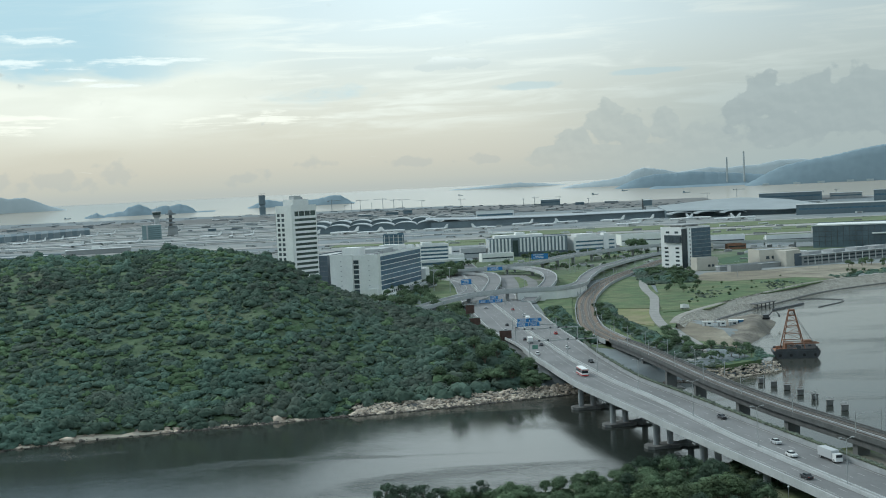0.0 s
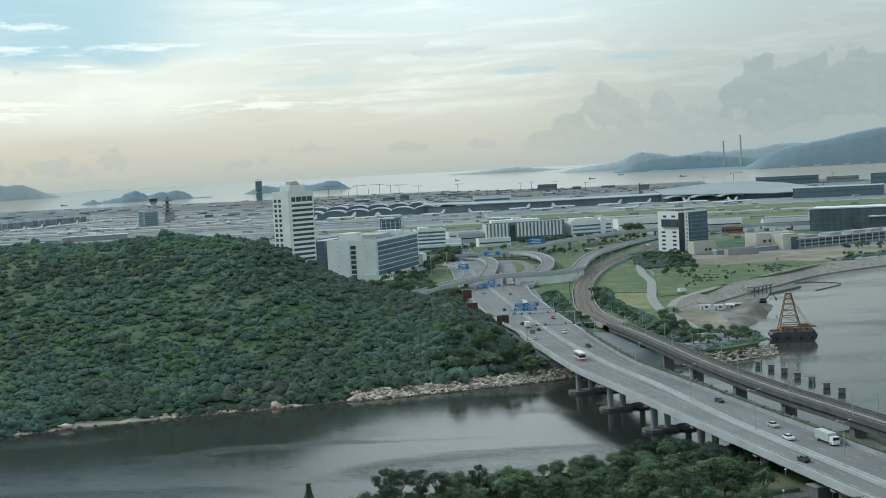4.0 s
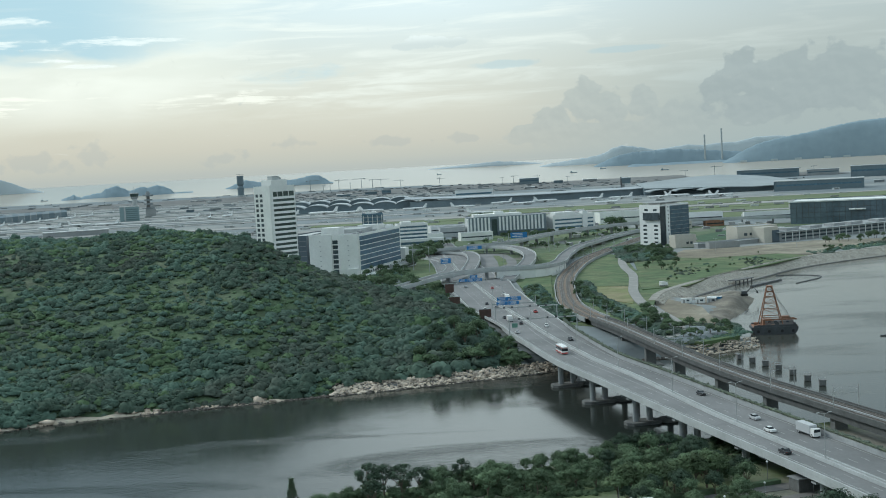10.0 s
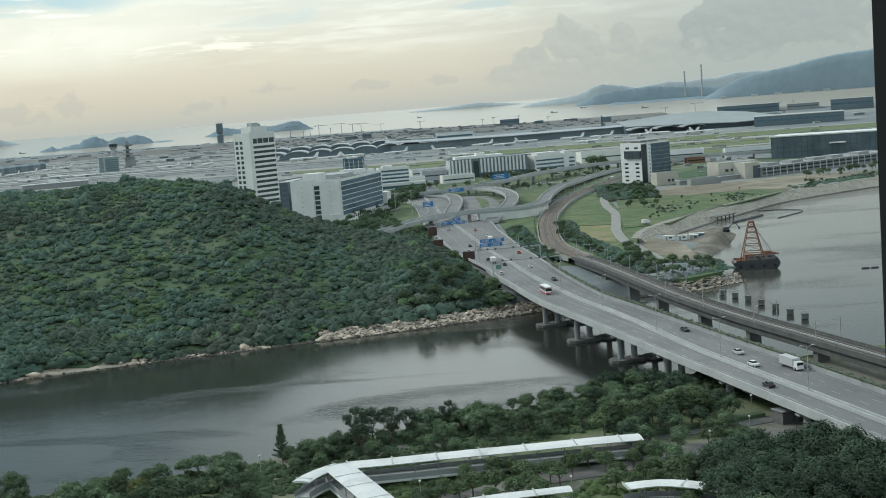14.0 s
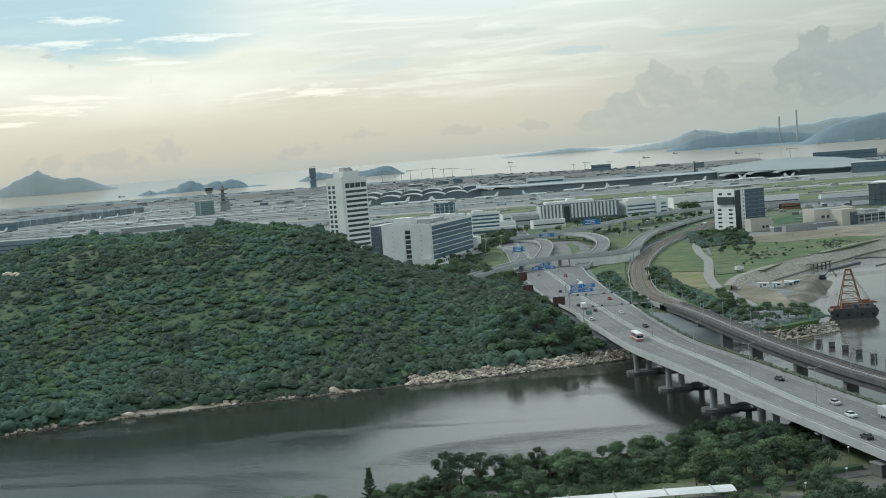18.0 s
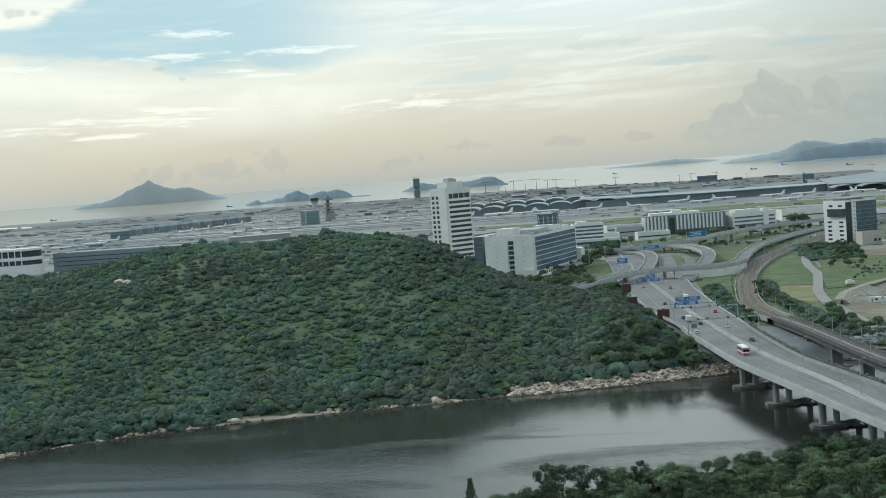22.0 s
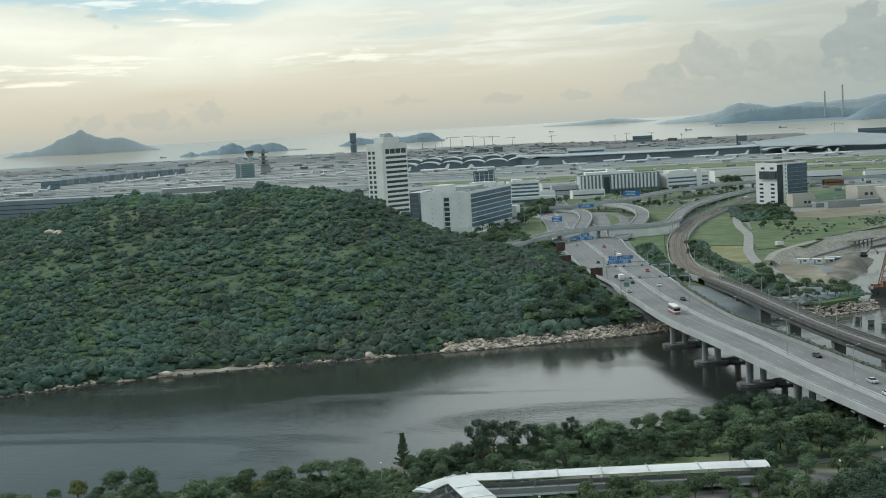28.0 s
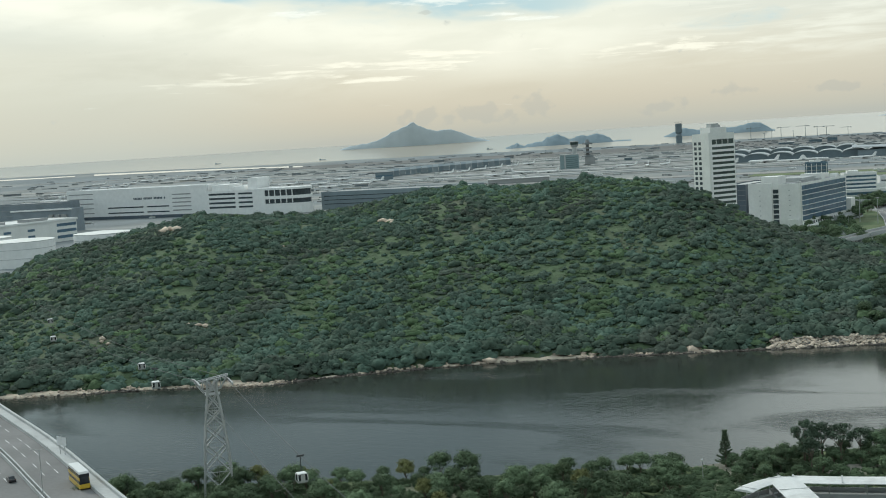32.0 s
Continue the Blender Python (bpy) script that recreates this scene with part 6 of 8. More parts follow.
def scatter(name, spots, templates, mat, label, category, seed):
    """One object of many clumps. spots: rows of x, y, z, radius, height factor."""
    rng = np.random.RandomState(seed)
    out = []
    for x, y, z, r, h in spots:
        v, f = templates[rng.randint(len(templates))]
        a = rng.uniform(0, 6.28)
        c, s = math.cos(a), math.sin(a)
        u, w = v[:, 0] * rng.uniform(0.85, 1.5), v[:, 1] * rng.uniform(0.8, 1.15)
        w = np.stack([u * c - w * s, u * s + w * c, v[:, 2] * h], -1) * r + (x, y, z)
        out.append((w, f))
    v, f = join(out)
    ob = new(name, bulk_mesh(name, v, f, mat, True))
    return tagged(ob, label=label, category=category, kind="stuff")


bushes = [bush(k) for k in range(8)]
rng = np.random.RandomState(5)
az = rng.uniform(-47, 3.4, 36000)
R = rng.uniform(455, 790, 36000)
x, y = R * np.sin(np.radians(az)), R * np.cos(np.radians(az))
z = ground_height(x, y)
d = coast_distance(x, y)
ridge = np.interp(az, (-50, -30, -20, -12, -8, -3, 0.5, 3.5), (740, 720, 720, 700, 670, 640, 620, 585))
# grassy glades: heading of the centre by plan, with half widths
GLADES = [(-217, 573, 20, 22), (-134, 557, 20, 14), (-114, 591, 16, 14), (-92, 553, 18, 9), (-282, 503, 20, 12), (-252, 520, 24, 10), (-208, 622, 12, 16), (-189, 585, 12, 14), (-76, 542, 12, 8), (-60, 582, 12, 12),
          (-361, 483, 22, 16), (-294, 505, 24, 12), (-211, 461, 10, 7), (-202, 577, 22, 16), (-188, 596, 14, 14), (-142, 558, 14, 14), (-329, 468, 22, 9), (-333, 562, 18, 16), (-90, 576, 18, 12), (-136, 580, 12, 9), (-182, 605, 18, 12), (-40, 560, 10, 9), (-20, 566, 12, 9)]


def glade_at(x, y):
    g = np.zeros(np.shape(x))
    for gx, gy, gw, gd in GLADES:
        g = np.maximum(g, np.exp(-((x - gx) / gw) ** 2 - ((y - gy) / gd) ** 2))
    return g + 0.28 * wave(x, y, 0.09, 21) + 0.16 * wave(x, y, 0.21, 22)


open_ = glade_at(x, y)
dense = np.clip(1.25 - 1.5 * np.clip(open_ - 0.30, 0, 1), 0.80, 1)
dense = np.where((d < 14) | (az > 0), 1.0, dense)
SANDS = ((-306, 24, 3.8), (-236, 20, 5.0), (-262, 10, 2.6), (-157, 9, 1.8), (-138, 14, 4.6), (-117, 11, 3.4), (-198, 6, 1.2), (-62, 8, 2.0))


def beach_width(x, y):
    """Width of the sand at the foot of the hill: a few separate little beaches."""
    w = np.zeros(np.shape(x))
    for c, half_, top_ in SANDS:
        w = np.maximum(w, top_ * np.clip(1.2 - np.abs(x - c) / half_, 0, 1))
    return 0.05 + w


ok = (d > np.where((x > -40) & (x < 64), 8.0, 1.5 + np.where(x < -46, beach_width(x, y), 0))) & (R < ridge + 30) & (z > 0.2) & (rng.uniform(size=len(R)) < dense) & ((x < np.interp(y, (480, 560, 640, 760, 900), (42, 35, 26, 14, 4))) )
idx = np.flatnonzero(ok)[:20000]
low_, up_, thick_ = [], [], []
glade = wave(x, y, 0.045, 33) + 0.5 * wave(x, y, 0.16, 34)
gully = wave(x, y, 0.075, 35) + 0.5 * wave(x, y, 0.2, 36)
for i in idx:
    big = 1.0 + 0.45 * np.clip(1 - d[i] / 60, 0, 1) + 0.45 * np.clip((az[i] + 4) / 5, 0, 1)
    r = (0.95 + 2.6 * rng.uniform() ** 2.0) * big
    grassy = open_[i] > 0.45 and d[i] > 14
    if grassy and rng.uniform() < 0.75:
        r *= 0.68
    fresh = rng.uniform() < (0.75 if grassy and r < 1.4 else 0.45 if glade[i] > 0.25 else 0.06)
    deep = not fresh and rng.uniform() < np.clip(0.06 + 1.6 * (gully[i] - 0.12), 0.05, 0.8)
    if deep:
        r *= 1.2
    (thick_ if deep else up_ if fresh else low_).append((x[i], y[i], z[i] - 0.15 * r, r, rng.uniform(0.7, 1.15)))
for a_, R_, s_ in ((-12.2, 704, 3.2), (-11.9, 703, 2.4), (-9.9, 690, 2.8), (-19.4, 720, 2.6), (-17.6, 722, 3.0), (-29.2, 718, 2.6), (-31.5, 722, 2.8), (-24.0, 715, 2.4)):
    xx, yy = R_ * math.sin(radians(a_)), R_ * math.cos(radians(a_))
    low_.append((xx, yy, float(ground_height(xx, yy)) + 0.4 * s_, s_, 1.2))
for _ in range(420):
    i = idx[rng.randint(len(idx))]
    thick_.append((x[i] + 2, y[i] + 2, z[i], rng.uniform(2.6, 4.0), 1.0))
scatter("hill_scrub", low_, bushes, foliage, "dense dark green scrub on the hill slope", "scrub", 1)
scatter("hill_thicket", thick_, bushes, material("thicket_leaves", (0.072, 0.106, 0.080), 0.85, vary=0.25, scale=0.03, island=0.07, spec=0.1, bump=1.0, bump_scale=0.9), "darker clumps of shrubs and small trees on the hill", "scrub", 3)
scatter("hill_scrub_light", up_, bushes, material("fresh_scrub", (0.104, 0.158, 0.084), 0.85, vary=0.28, scale=0.03, island=0.08, spec=0.1, bump=1.0, bump_scale=0.9), "lighter green bushes among the scrub", "scrub", 2)


def tree_parts(seed, height, spread, leaves, size, slim=1.0, trunk_share=0.35, core=0.58):
    """Meshes of a trunk with limbs and of a crown of many leaves."""
    rng = np.random.RandomState(seed)
    t = Mesh()
    th = height * trunk_share
    t.tube((0, 0, -0.4), (0, 0, th), 0.05 * height ** 0.8, 0.03 * height ** 0.8, n=7)
    out = []
    n = 17
    for k in range(n):
        a = 2.4 * k + rng.uniform(-0.4, 0.4)
        q = math.sqrt((k + 0.3) / n) * rng.uniform(0.8, 1.1)
        c = np.array([spread * 0.72 * q * math.cos(a), spread * 0.72 * q * math.sin(a), height * (0.84 - 0.30 * q * q + rng.uniform(-0.10, 0.08))])
        r = spread * rng.uniform(0.24, 0.46) * slim
        if k % 3 == 0:
            t.tube((0, 0, th * 0.85), tuple(c * (0.9, 0.9, 0.95)), 0.022 * height ** 0.8, 0.008 * height ** 0.8, n=5)
        v, f = ICO1
        v = c + v * r * core * (1 + 0.25 * rng.normal(size=(len(v), 1))) * (1, 1, 0.75)
        out.append((v, f))
        lv, lf = leaves_on(rng, np.zeros(3), r, int(leaves / n), size, -0.7, 0.42)
        out.append((lv * (1, 1, 0.8) + c, lf))
    return t, join(out)


def tree(name, label, group, seed, height, spread, mat, leaves=1500, size=0.30, slim=1.0, trunk_share=0.35, core=0.58):
    ob = thing(name, label, "tree", group, (0, 0, -500))
    t, (v, f) = tree_parts(seed, height, spread, leaves, size, slim, trunk_share, core)
    part("trunk", t, bark, ob)
    part("crown", bulk_mesh("crown", v, f, mat), None, ob)
    return ob


KINDS = [tree("broadleaf_tree", "dark green broadleaf tree with a dense uneven crown", "trees along the waterfront", 1, 9, 4.2, foliage_dark, 2000, 0.27, 1.1, 0.22),
         tree("spreading_tree", "dark green spreading tree with gaps in its crown", "trees along the waterfront", 2, 10, 5.0, foliage_dark, 2000, 0.27, 0.95, 0.25),
         tree("round_tree", "broad green tree with a rounded crown", "trees along the waterfront", 3, 8, 4.4, foliage_dark, 2000, 0.27, 1.1, 0.22),
         tree("street_tree", "light green street tree with a thin trunk", "street trees", 4, 7, 3.0, foliage_light, 1400, 0.22, 0.95, 0.38),
         tree("street_tree", "fresh green young tree", "street trees", 5, 6.5, 2.8, foliage_light, 1400, 0.22, 1.05, 0.34),
         tree("yellowing_tree", "yellow-green tree among the dark ones", "trees along the waterfront", 6, 8, 4.0, foliage_yellow, 1800, 0.27, 1.1, 0.22),
         tree("open_tree", "tall dark tree with an open, broken crown", "trees along the waterfront", 7, 12, 4.6, foliage_shaded, 1700, 0.24, 0.62, 0.4, 0.25),
         tree("open_tree", "tall dark tree with a ragged thin crown", "trees along the waterfront", 17, 11, 4.8, foliage_shaded, 1700, 0.24, 0.68, 0.38, 0.25),
         tree("banyan_tree", "broad tree beside the bridge, its leaf colour darkened for shade", "evergreens by the bridge", 23, 10, 4.8, foliage_shaded, 2200, 0.26, 1.1, 0.22)]
USED = set()


def plant(kind, x, y, z, size, turn=None):
    m = placed(x, y, z, random.uniform(0, 360) if turn is None else turn, size)
    if kind not in USED:
        USED.add(kind)
        KINDS[kind].matrix_basis = m
    else:
        copy_thing(KINDS[kind], m)


road_x = lambda y: float(np.interp(y, [q[1] for q in HIGHWAY], [q[0] for q in HIGHWAY]))


def zone(rng, count, x0, x1, y0, y1, kinds, s0, s1, z=4.4, keep=None):
    done, tries = [], 0
    while len(done) < count and tries < count * 40:
        tries += 1
        x, y = rng.uniform(x0, x1), rng.uniform(y0, y1)
        if (y < 525 and abs(x - road_x(y)) < 19) or (keep and not keep(x, y)) or any(math.hypot(x - a, y - b) < 2.6 for a, b in done):
            continue
        done.append((x, y))
        plant(rng.choice(kinds), x, y, z, rng.uniform(s0, s1), rng.uniform(0, 360))


rg = random.Random(3)
shore_y = lambda x: float(np.interp(x, [p[0] for p in NEAR_SHORE], [p[1] for p in NEAR_SHORE]))
belt = lambda lo, hi: (lambda x, y: lo < shore_y(x) - y < hi)
zone(rg, 165, -184, -40, 205, 330, (0, 2, 2, 1, 0, 4, 1, 0, 5, 2), 0.62, 0.98, keep=belt(2, 48))
zone(rg, 16, -34, -20, 296, 332, (2, 0, 4), 0.5, 0.75, keep=belt(4, 34))
zone(rg, 24, -20, 10, 302, 345, (0, 1, 2), 0.55, 0.85, keep=belt(4, 34))
for x_, y_, k_, s_ in ((-17.5, 318, 6, 0.98), (-13.5, 322, 7, 1.0), (-9.0, 320, 6, 0.92), (-15.5, 312, 7, 0.85), (-4.5, 323, 7, 0.86), (1.5, 326, 1, 0.85), (6.5, 327, 6, 0.78), (9.5, 324, 1, 0.8), (-29.5, 312, 2, 0.95), (-27, 309, 0, 0.8), (-22, 313, 1, 0.75)):
    plant(k_, x_, y_, 4.4, s_, rg.uniform(0, 360))
zone(rg, 46, 10, 60, 306, 358, (0, 1, 2), 0.62, 0.92, keep=belt(3, 38))
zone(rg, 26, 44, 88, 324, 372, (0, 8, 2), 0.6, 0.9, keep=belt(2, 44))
zone(rg, 34, 4, 56, 258, 284, (3, 4, 4), 0.75, 1.05)
zone(rg, 30, 46, 76, 262, 302, (3, 4, 0, 2), 0.65, 0.9)
# near the bridge, mostly kind 8: shade is in its leaf colour
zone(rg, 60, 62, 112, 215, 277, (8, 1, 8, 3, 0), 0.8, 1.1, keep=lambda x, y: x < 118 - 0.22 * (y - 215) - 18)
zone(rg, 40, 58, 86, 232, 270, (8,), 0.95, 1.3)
zone(rg, 30, 46, 82, 296, 332, (0, 8, 3, 1), 0.6, 0.95)
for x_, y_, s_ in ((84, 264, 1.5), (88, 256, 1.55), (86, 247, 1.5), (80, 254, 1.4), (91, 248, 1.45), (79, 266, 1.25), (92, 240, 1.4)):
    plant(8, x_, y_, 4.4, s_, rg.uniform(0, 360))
zone(rg, 22, 14, 62, 228, 254, (3, 0, 2, 4), 0.7, 0.95)
for x_, y_, s_ in ((2, 533, 1.0), (8, 530, 1.15), (14, 528, 1.2), (20, 529, 1.3), (26, 531, 1.25), (31, 538, 1.15), (17, 540, 1.35), (9, 543, 1.3), (24, 545, 1.35), (28, 556, 1.2), (16, 556, 1.35), (22, 568, 1.3), (12, 570, 1.3), (25, 585, 1.15), (20, 600, 1.2), (23, 622, 1.1), (17, 640, 1.0), (4, 552, 1.3), (-4, 541, 1.1), (35, 527, 1.0), (34, 546, 1.05), (29, 570, 1.1)):
    plant(rg.choice((0, 1, 2, 0, 8)), x_, y_, float(ground_height(x_, y_)) - 0.4, s_, rg.uniform(0, 360))
for k in range(10):
    plant(3, 44 + 3.0 * k, 305.5 + 1.3 * k, 4.4, rg.uniform(1.3, 1.55), rg.uniform(0, 360))
zone(rg, 18, -16, 4, 240, 278, (2, 4), 0.5, 0.75, keep=lambda x, y: x > -4)
# on the airport side
def tree_line(pts, kinds, s0, s1, n):
    P = spline([(a, b, 0) for a, b in pts], 2)
    for k in range(n):
        p = P[int((k + 0.5) / n * len(P))]
        plant(rg.choice(kinds), p.x + rg.uniform(-4, 4), p.y + rg.uniform(-6, 6), 5.7, rg.uniform(s0, s1), rg.uniform(0, 360))


tree_line([(69, 812), (67, 770), (66, 725), (68, 690), (70, 660), (73, 636)], (0, 2), 0.5, 0.75, 36)
tree_line([(97, 805), (93, 765), (94, 730), (96, 702), (99, 661), (103, 620), (107, 582)], (0, 2, 1), 0.45, 0.75, 44)
tree_line([(110, 668), (112, 640), (112, 610), (113, 590), (128, 590), (138, 588)], (0, 2), 0.7, 1.0, 16)
tree_line([(168, 1030), (178, 1080), (188, 1040), (196, 1000), (190, 980)], (0, 2), 0.6, 0.95, 40)
tree_line([(-70, 950), (-40, 900), (-16, 870), (-4, 860)], (0, 2, 1), 0.9, 1.3, 20)
tree_line([(-16, 1040), (-14, 1100), (-20, 1150), (-8, 1190), (30, 1290)], (0, 2), 0.9, 1.4, 24)
zone(rg, 30, -24, 14, 1110, 1212, (0, 2, 1), 1.0, 1.5, 5.6)
tree_line([(88, 1330), (130, 1360), (180, 1390)], (0, 2), 0.9, 1.3, 18)
tree_line([(206, 1410), (216, 1400), (226, 1406)], (0, 1), 1.3, 1.7, 6)
tree_line([(330, 1040), (360, 1055), (400, 1075), (440, 1100)], (0, 2, 3), 0.7, 1.1, 24)
tree_line([(150, 800), (165, 830), (180, 850), (210, 880), (250, 920)], (3, 4), 0.35, 0.55, 10)
tree_line([(-100, 880), (-60, 870), (-20, 850), (0, 830)], (0, 1), 0.9, 1.2, 18)

for x_, y_ in ((-13, 1293), (-5, 1243), (4, 1254), (10, 1154), (-9, 1038), (-4, 1095), (-17, 1138), (-20, 989), (-14, 1075), (2, 1180)):
    for _ in range(3):
        plant(rg.choice((0, 1, 2)), x_ + rg.uniform(-5, 5), y_ + rg.uniform(-9, 9), 5.6, rg.uniform(0.75, 1.2), rg.uniform(0, 360))
for x_, y_, s_ in ((-7, 880, 1.2), (-4, 845, 1.1), (-3, 810, 1.2), (-1, 780, 1.1), (1, 756, 1.2), (3, 730, 1.1), (4, 712, 1.2), (6, 690, 1.1), (8, 668, 1.2), (-10, 905, 1.1), (-13, 930, 1.1)):
    plant(rg.choice((0, 1, 2)), x_ + rg.uniform(-1, 1), y_, max(float(ground_height(x_, y_)), 5.4) - 0.3, s_, rg.uniform(0, 360))

pine = thing("pine_tree", "tall narrow dark pine tree standing above the others", "tree", "", (-36, 313, 4.4))
part("trunk", Mesh().tube((0, 0, -0.3), (0, 0, 9.2), 0.2, 0.05), bark, pine)
prng = np.random.RandomState(8)
out = []
for k in range(12):
    h = 1.2 + 0.68 * k
    w = (2.1 * (1 - k / 13) + 0.12) * prng.uniform(0.8, 1.2)
    for j in range(6):
        a = j * 1.05 + k * 0.6 + prng.uniform(-0.2, 0.2)
        for q in np.linspace(0.3, 1, 6):
            out.append(leaves_on(prng, np.array([w * q * math.cos(a), w * q * math.sin(a), h + 0.5 * q * q]), 0.16, 9, 0.19, -1))
v, f = join(out)
part("crown", bulk_mesh("crown", v, f, foliage_dark), None, pine)

palm = thing("palm_tree", "palm tree with drooping fronds by the bridge", "palm tree", "palms by the bridge", (66, 331, 4.4))
part("trunk", Mesh().tube((0, 0, -0.3), (0.3, 0, 6.5), 0.22, 0.14), bark, palm)
for j in range(13):
    a = j * 2 * math.pi / 13
    st = []
    for q in np.linspace(0, 1, 6):
        rr, zz, w = 0.3 + 2.9 * q, 6.5 + 1.3 * math.sin(q * 2.6) - 1.4 * q * q, 0.42 * math.sin(0.3 + q * 2.6)
        cx, cy = rr * math.cos(a), rr * math.sin(a)
        nx, ny = -math.sin(a) * w, math.cos(a) * w
        st.append([(cx + nx, cy + ny, zz - 0.16), (cx, cy, zz), (cx - nx, cy - ny, zz - 0.16), (cx, cy, zz - 0.05)])
    part("frond", Mesh().sweep(st), foliage_dark, palm)
palm.scale = (0.72, 0.72, 0.72)
for x, y, s in ((69.5, 332.5, 1.05), (62.5, 328, 0.9), (73, 333.5, 0.95)):
    copy_thing(palm, placed(x, y, 4.4, x * 40, s))


# ---- shore stones ----
def stones(name, spots, mat, label, seed, kind="stuff"):
    rng = np.random.RandomState(seed)
    out = []
    for x, y, z, r in spots:
        v, f = ICO1
        w = v * (1 + 0.17 * rng.normal(size=(len(v), 1))) * rng.uniform(0.65, 1.35, 3) * (1.15, 1.15, 0.62) * r
        out.append((w + (x, y, z), f))
    v, f = join(out)
    return tagged(new(name, bulk_mesh(name, v, f, mat)), label=label, category="rocks", kind=kind)


srng = np.random.RandomState(12)
coast_path = along(spline([(a, b, 0.0) for a, b in COAST[1:13]], 1.5))
pile, odd = [], []
for p, r, dd in coast_path:
    inl = -r
    if -38 < p.x < 62:
        for _ in range(24):
            o = srng.uniform(-0.4, 7.6)
            pile.append((p.x + inl.x * o + srng.normal(), p.y + inl.y * o, 0.1 + max(o, 0) * 0.42 + srng.uniform(-0.2, 0.3), 0.30 + 0.70 * srng.uniform() ** 2))
    elif wave(p.x, p.y, 0.06, 31) > -0.3:
        for _ in range(4):
            o = srng.uniform(0, 5)
            odd.append((p.x + inl.x * o + srng.normal(), p.y + inl.y * o, 0.2 + o * 0.15, srng.uniform(0.3, 1.0)))
for x0, y0, s in ((-150, 473, 2.0), (-146, 474, 1.6), (-120, 483, 1.9), (-116, 484, 1.5), (-112, 485, 1.3), (-70, 495, 2.2), (-66, 496, 1.4), (-220, 441, 1.6), (-258, 432, 1.7), (-138, 478, 1.7)):
    odd += [(x0 + srng.normal() * 2, y0 + 2 + srng.normal(), 1.0, s), (x0 + srng.normal() * 3, y0 + 3, 1.2, s * 0.7)]
wet = []
for p, r, dd in coast_path:
    sandy = p.x < -46 and float(beach_width(p.x, p.y)) > 1.4
    for _ in range(1 if sandy else 7):
        o = srng.uniform(-1.6, 1.6)
        wet.append((p.x - r.x * o + srng.normal() * 0.8, p.y - r.y * o, 0.05 + max(o, 0) * 0.16, 0.25 + 0.7 * srng.uniform() ** 2))
# bank under the rocks in dark colour, standing for shade between the stones
bed_rows = [k for k in coast_path if -39 < k[0].x < 64]
structure("rubble_bed", Mesh().sweep([[p + r * 2 + Vector((0, 0, -1.2)), p - r * 7.4 + Vector((0, 0, 3.1)), p - r * 8.4 + Vector((0, 0, 2)), p + Vector((0, 0, -2))] for p, r, _ in bed_rows]), dark_concrete, "bank under the loose rocks, coloured dark for the shaded gaps", "embankment")
stones("rubble_revetment", pile, rubble, "slope of loose tan rubble along the shore", 1)
stones("tide_rocks", wet, material("wet_rock", (0.085, 0.072, 0.06), 0.6, vary=0.3, scale=0.4, island=0.4), "dark wet boulders along the tide line", 6)
stones("shore_rocks", odd, rock, "scattered pale brown boulders at the waterline", 2)
hillrocks = []
for a_, R_, s in ((-21, 660, 2.2), (-30.5, 690, 2.4), (-31, 694, 1.6), (-27, 610, 1.1), (-34, 560, 1.2), (-25.5, 640, 1.0), (-30, 560, 1.3)):
    for _ in range(3):
        xx, yy = R_ * math.sin(radians(a_)) + srng.normal() * 3, R_ * math.cos(radians(a_)) + srng.normal() * 2
        hillrocks.append((xx, yy, float(ground_height(xx, yy)) + 0.6, s))
stones("hill_boulders", hillrocks, rock, "bare granite boulders on the hillside", 3)
tip = []
for _ in range(520):
    t, o = srng.uniform(), srng.uniform(-2, 9)
    xx, yy = 104 + 44 * t, 547 + 24 * max(t - 0.35, 0) + o
    tip.append((xx, yy, 0.2 + max(o, 0) * 0.35, srng.uniform(0.3, 0.75)))
stones("point_rubble", tip, material("grey_tan_rock", (0.36, 0.31, 0.25), 0.9, vary=0.3, scale=0.3, island=0.4), "tan armour rocks round the reclamation point", 4)
bm_ = Mesh()
beach_rows = [k for k in coast_path if k[0].x < -46]
wd = [float(beach_width(p.x, p.y)) for p, _, _ in beach_rows]
bm_.sweep([[p + r * 1.5 + Vector((0, 0, -0.4)), p - r * w + Vector((0, 0, 0.15 + 0.30 * w)), p - r * (w + 0.5) + Vector((0, 0, -1)), p + Vector((0, 0, -1.5))] for (p, r, _), w in zip(beach_rows, wd)])
structure("beach", bm_, sand, "narrow pale sand strip at the foot of the hill", "beach", True)


# undergrowth
def thicket(name, count, inside, label, seed, x0, x1, y0, y1, r0, r1, z, mat):
    rng = np.random.RandomState(seed)
    spots = []
    while len(spots) < count:
        x, y = rng.uniform(x0, x1), rng.uniform(y0, y1)
        if inside(x, y):
            r = rng.uniform(r0, r1)
            spots.append((x, y, z - 0.1 * r, r, rng.uniform(0.7, 1.1)))
    return scatter(name, spots, bushes, mat, label, "shrubs", seed)


shrub_leaves = material("shrub_leaves", (0.070, 0.102, 0.056), 0.85, vary=0.3, scale=0.05, island=0.1, spec=0.1)
thicket("waterfront_shrubs", 2600, lambda x, y: 1.5 < shore_y(x) - y < 36, "dense dark green shrubs under the waterfront trees", 61, -190, 90, 200, 372, 0.9, 2.2, 4.3, shrub_leaves)
thicket("park_shrubs", 760, lambda x, y: abs((x - 178) - 0.1 * (y - 1040)) < 20, "dense green shrubs beside the park path", 62, 155, 205, 965, 1110, 1.8, 3.8, 6.2, foliage)
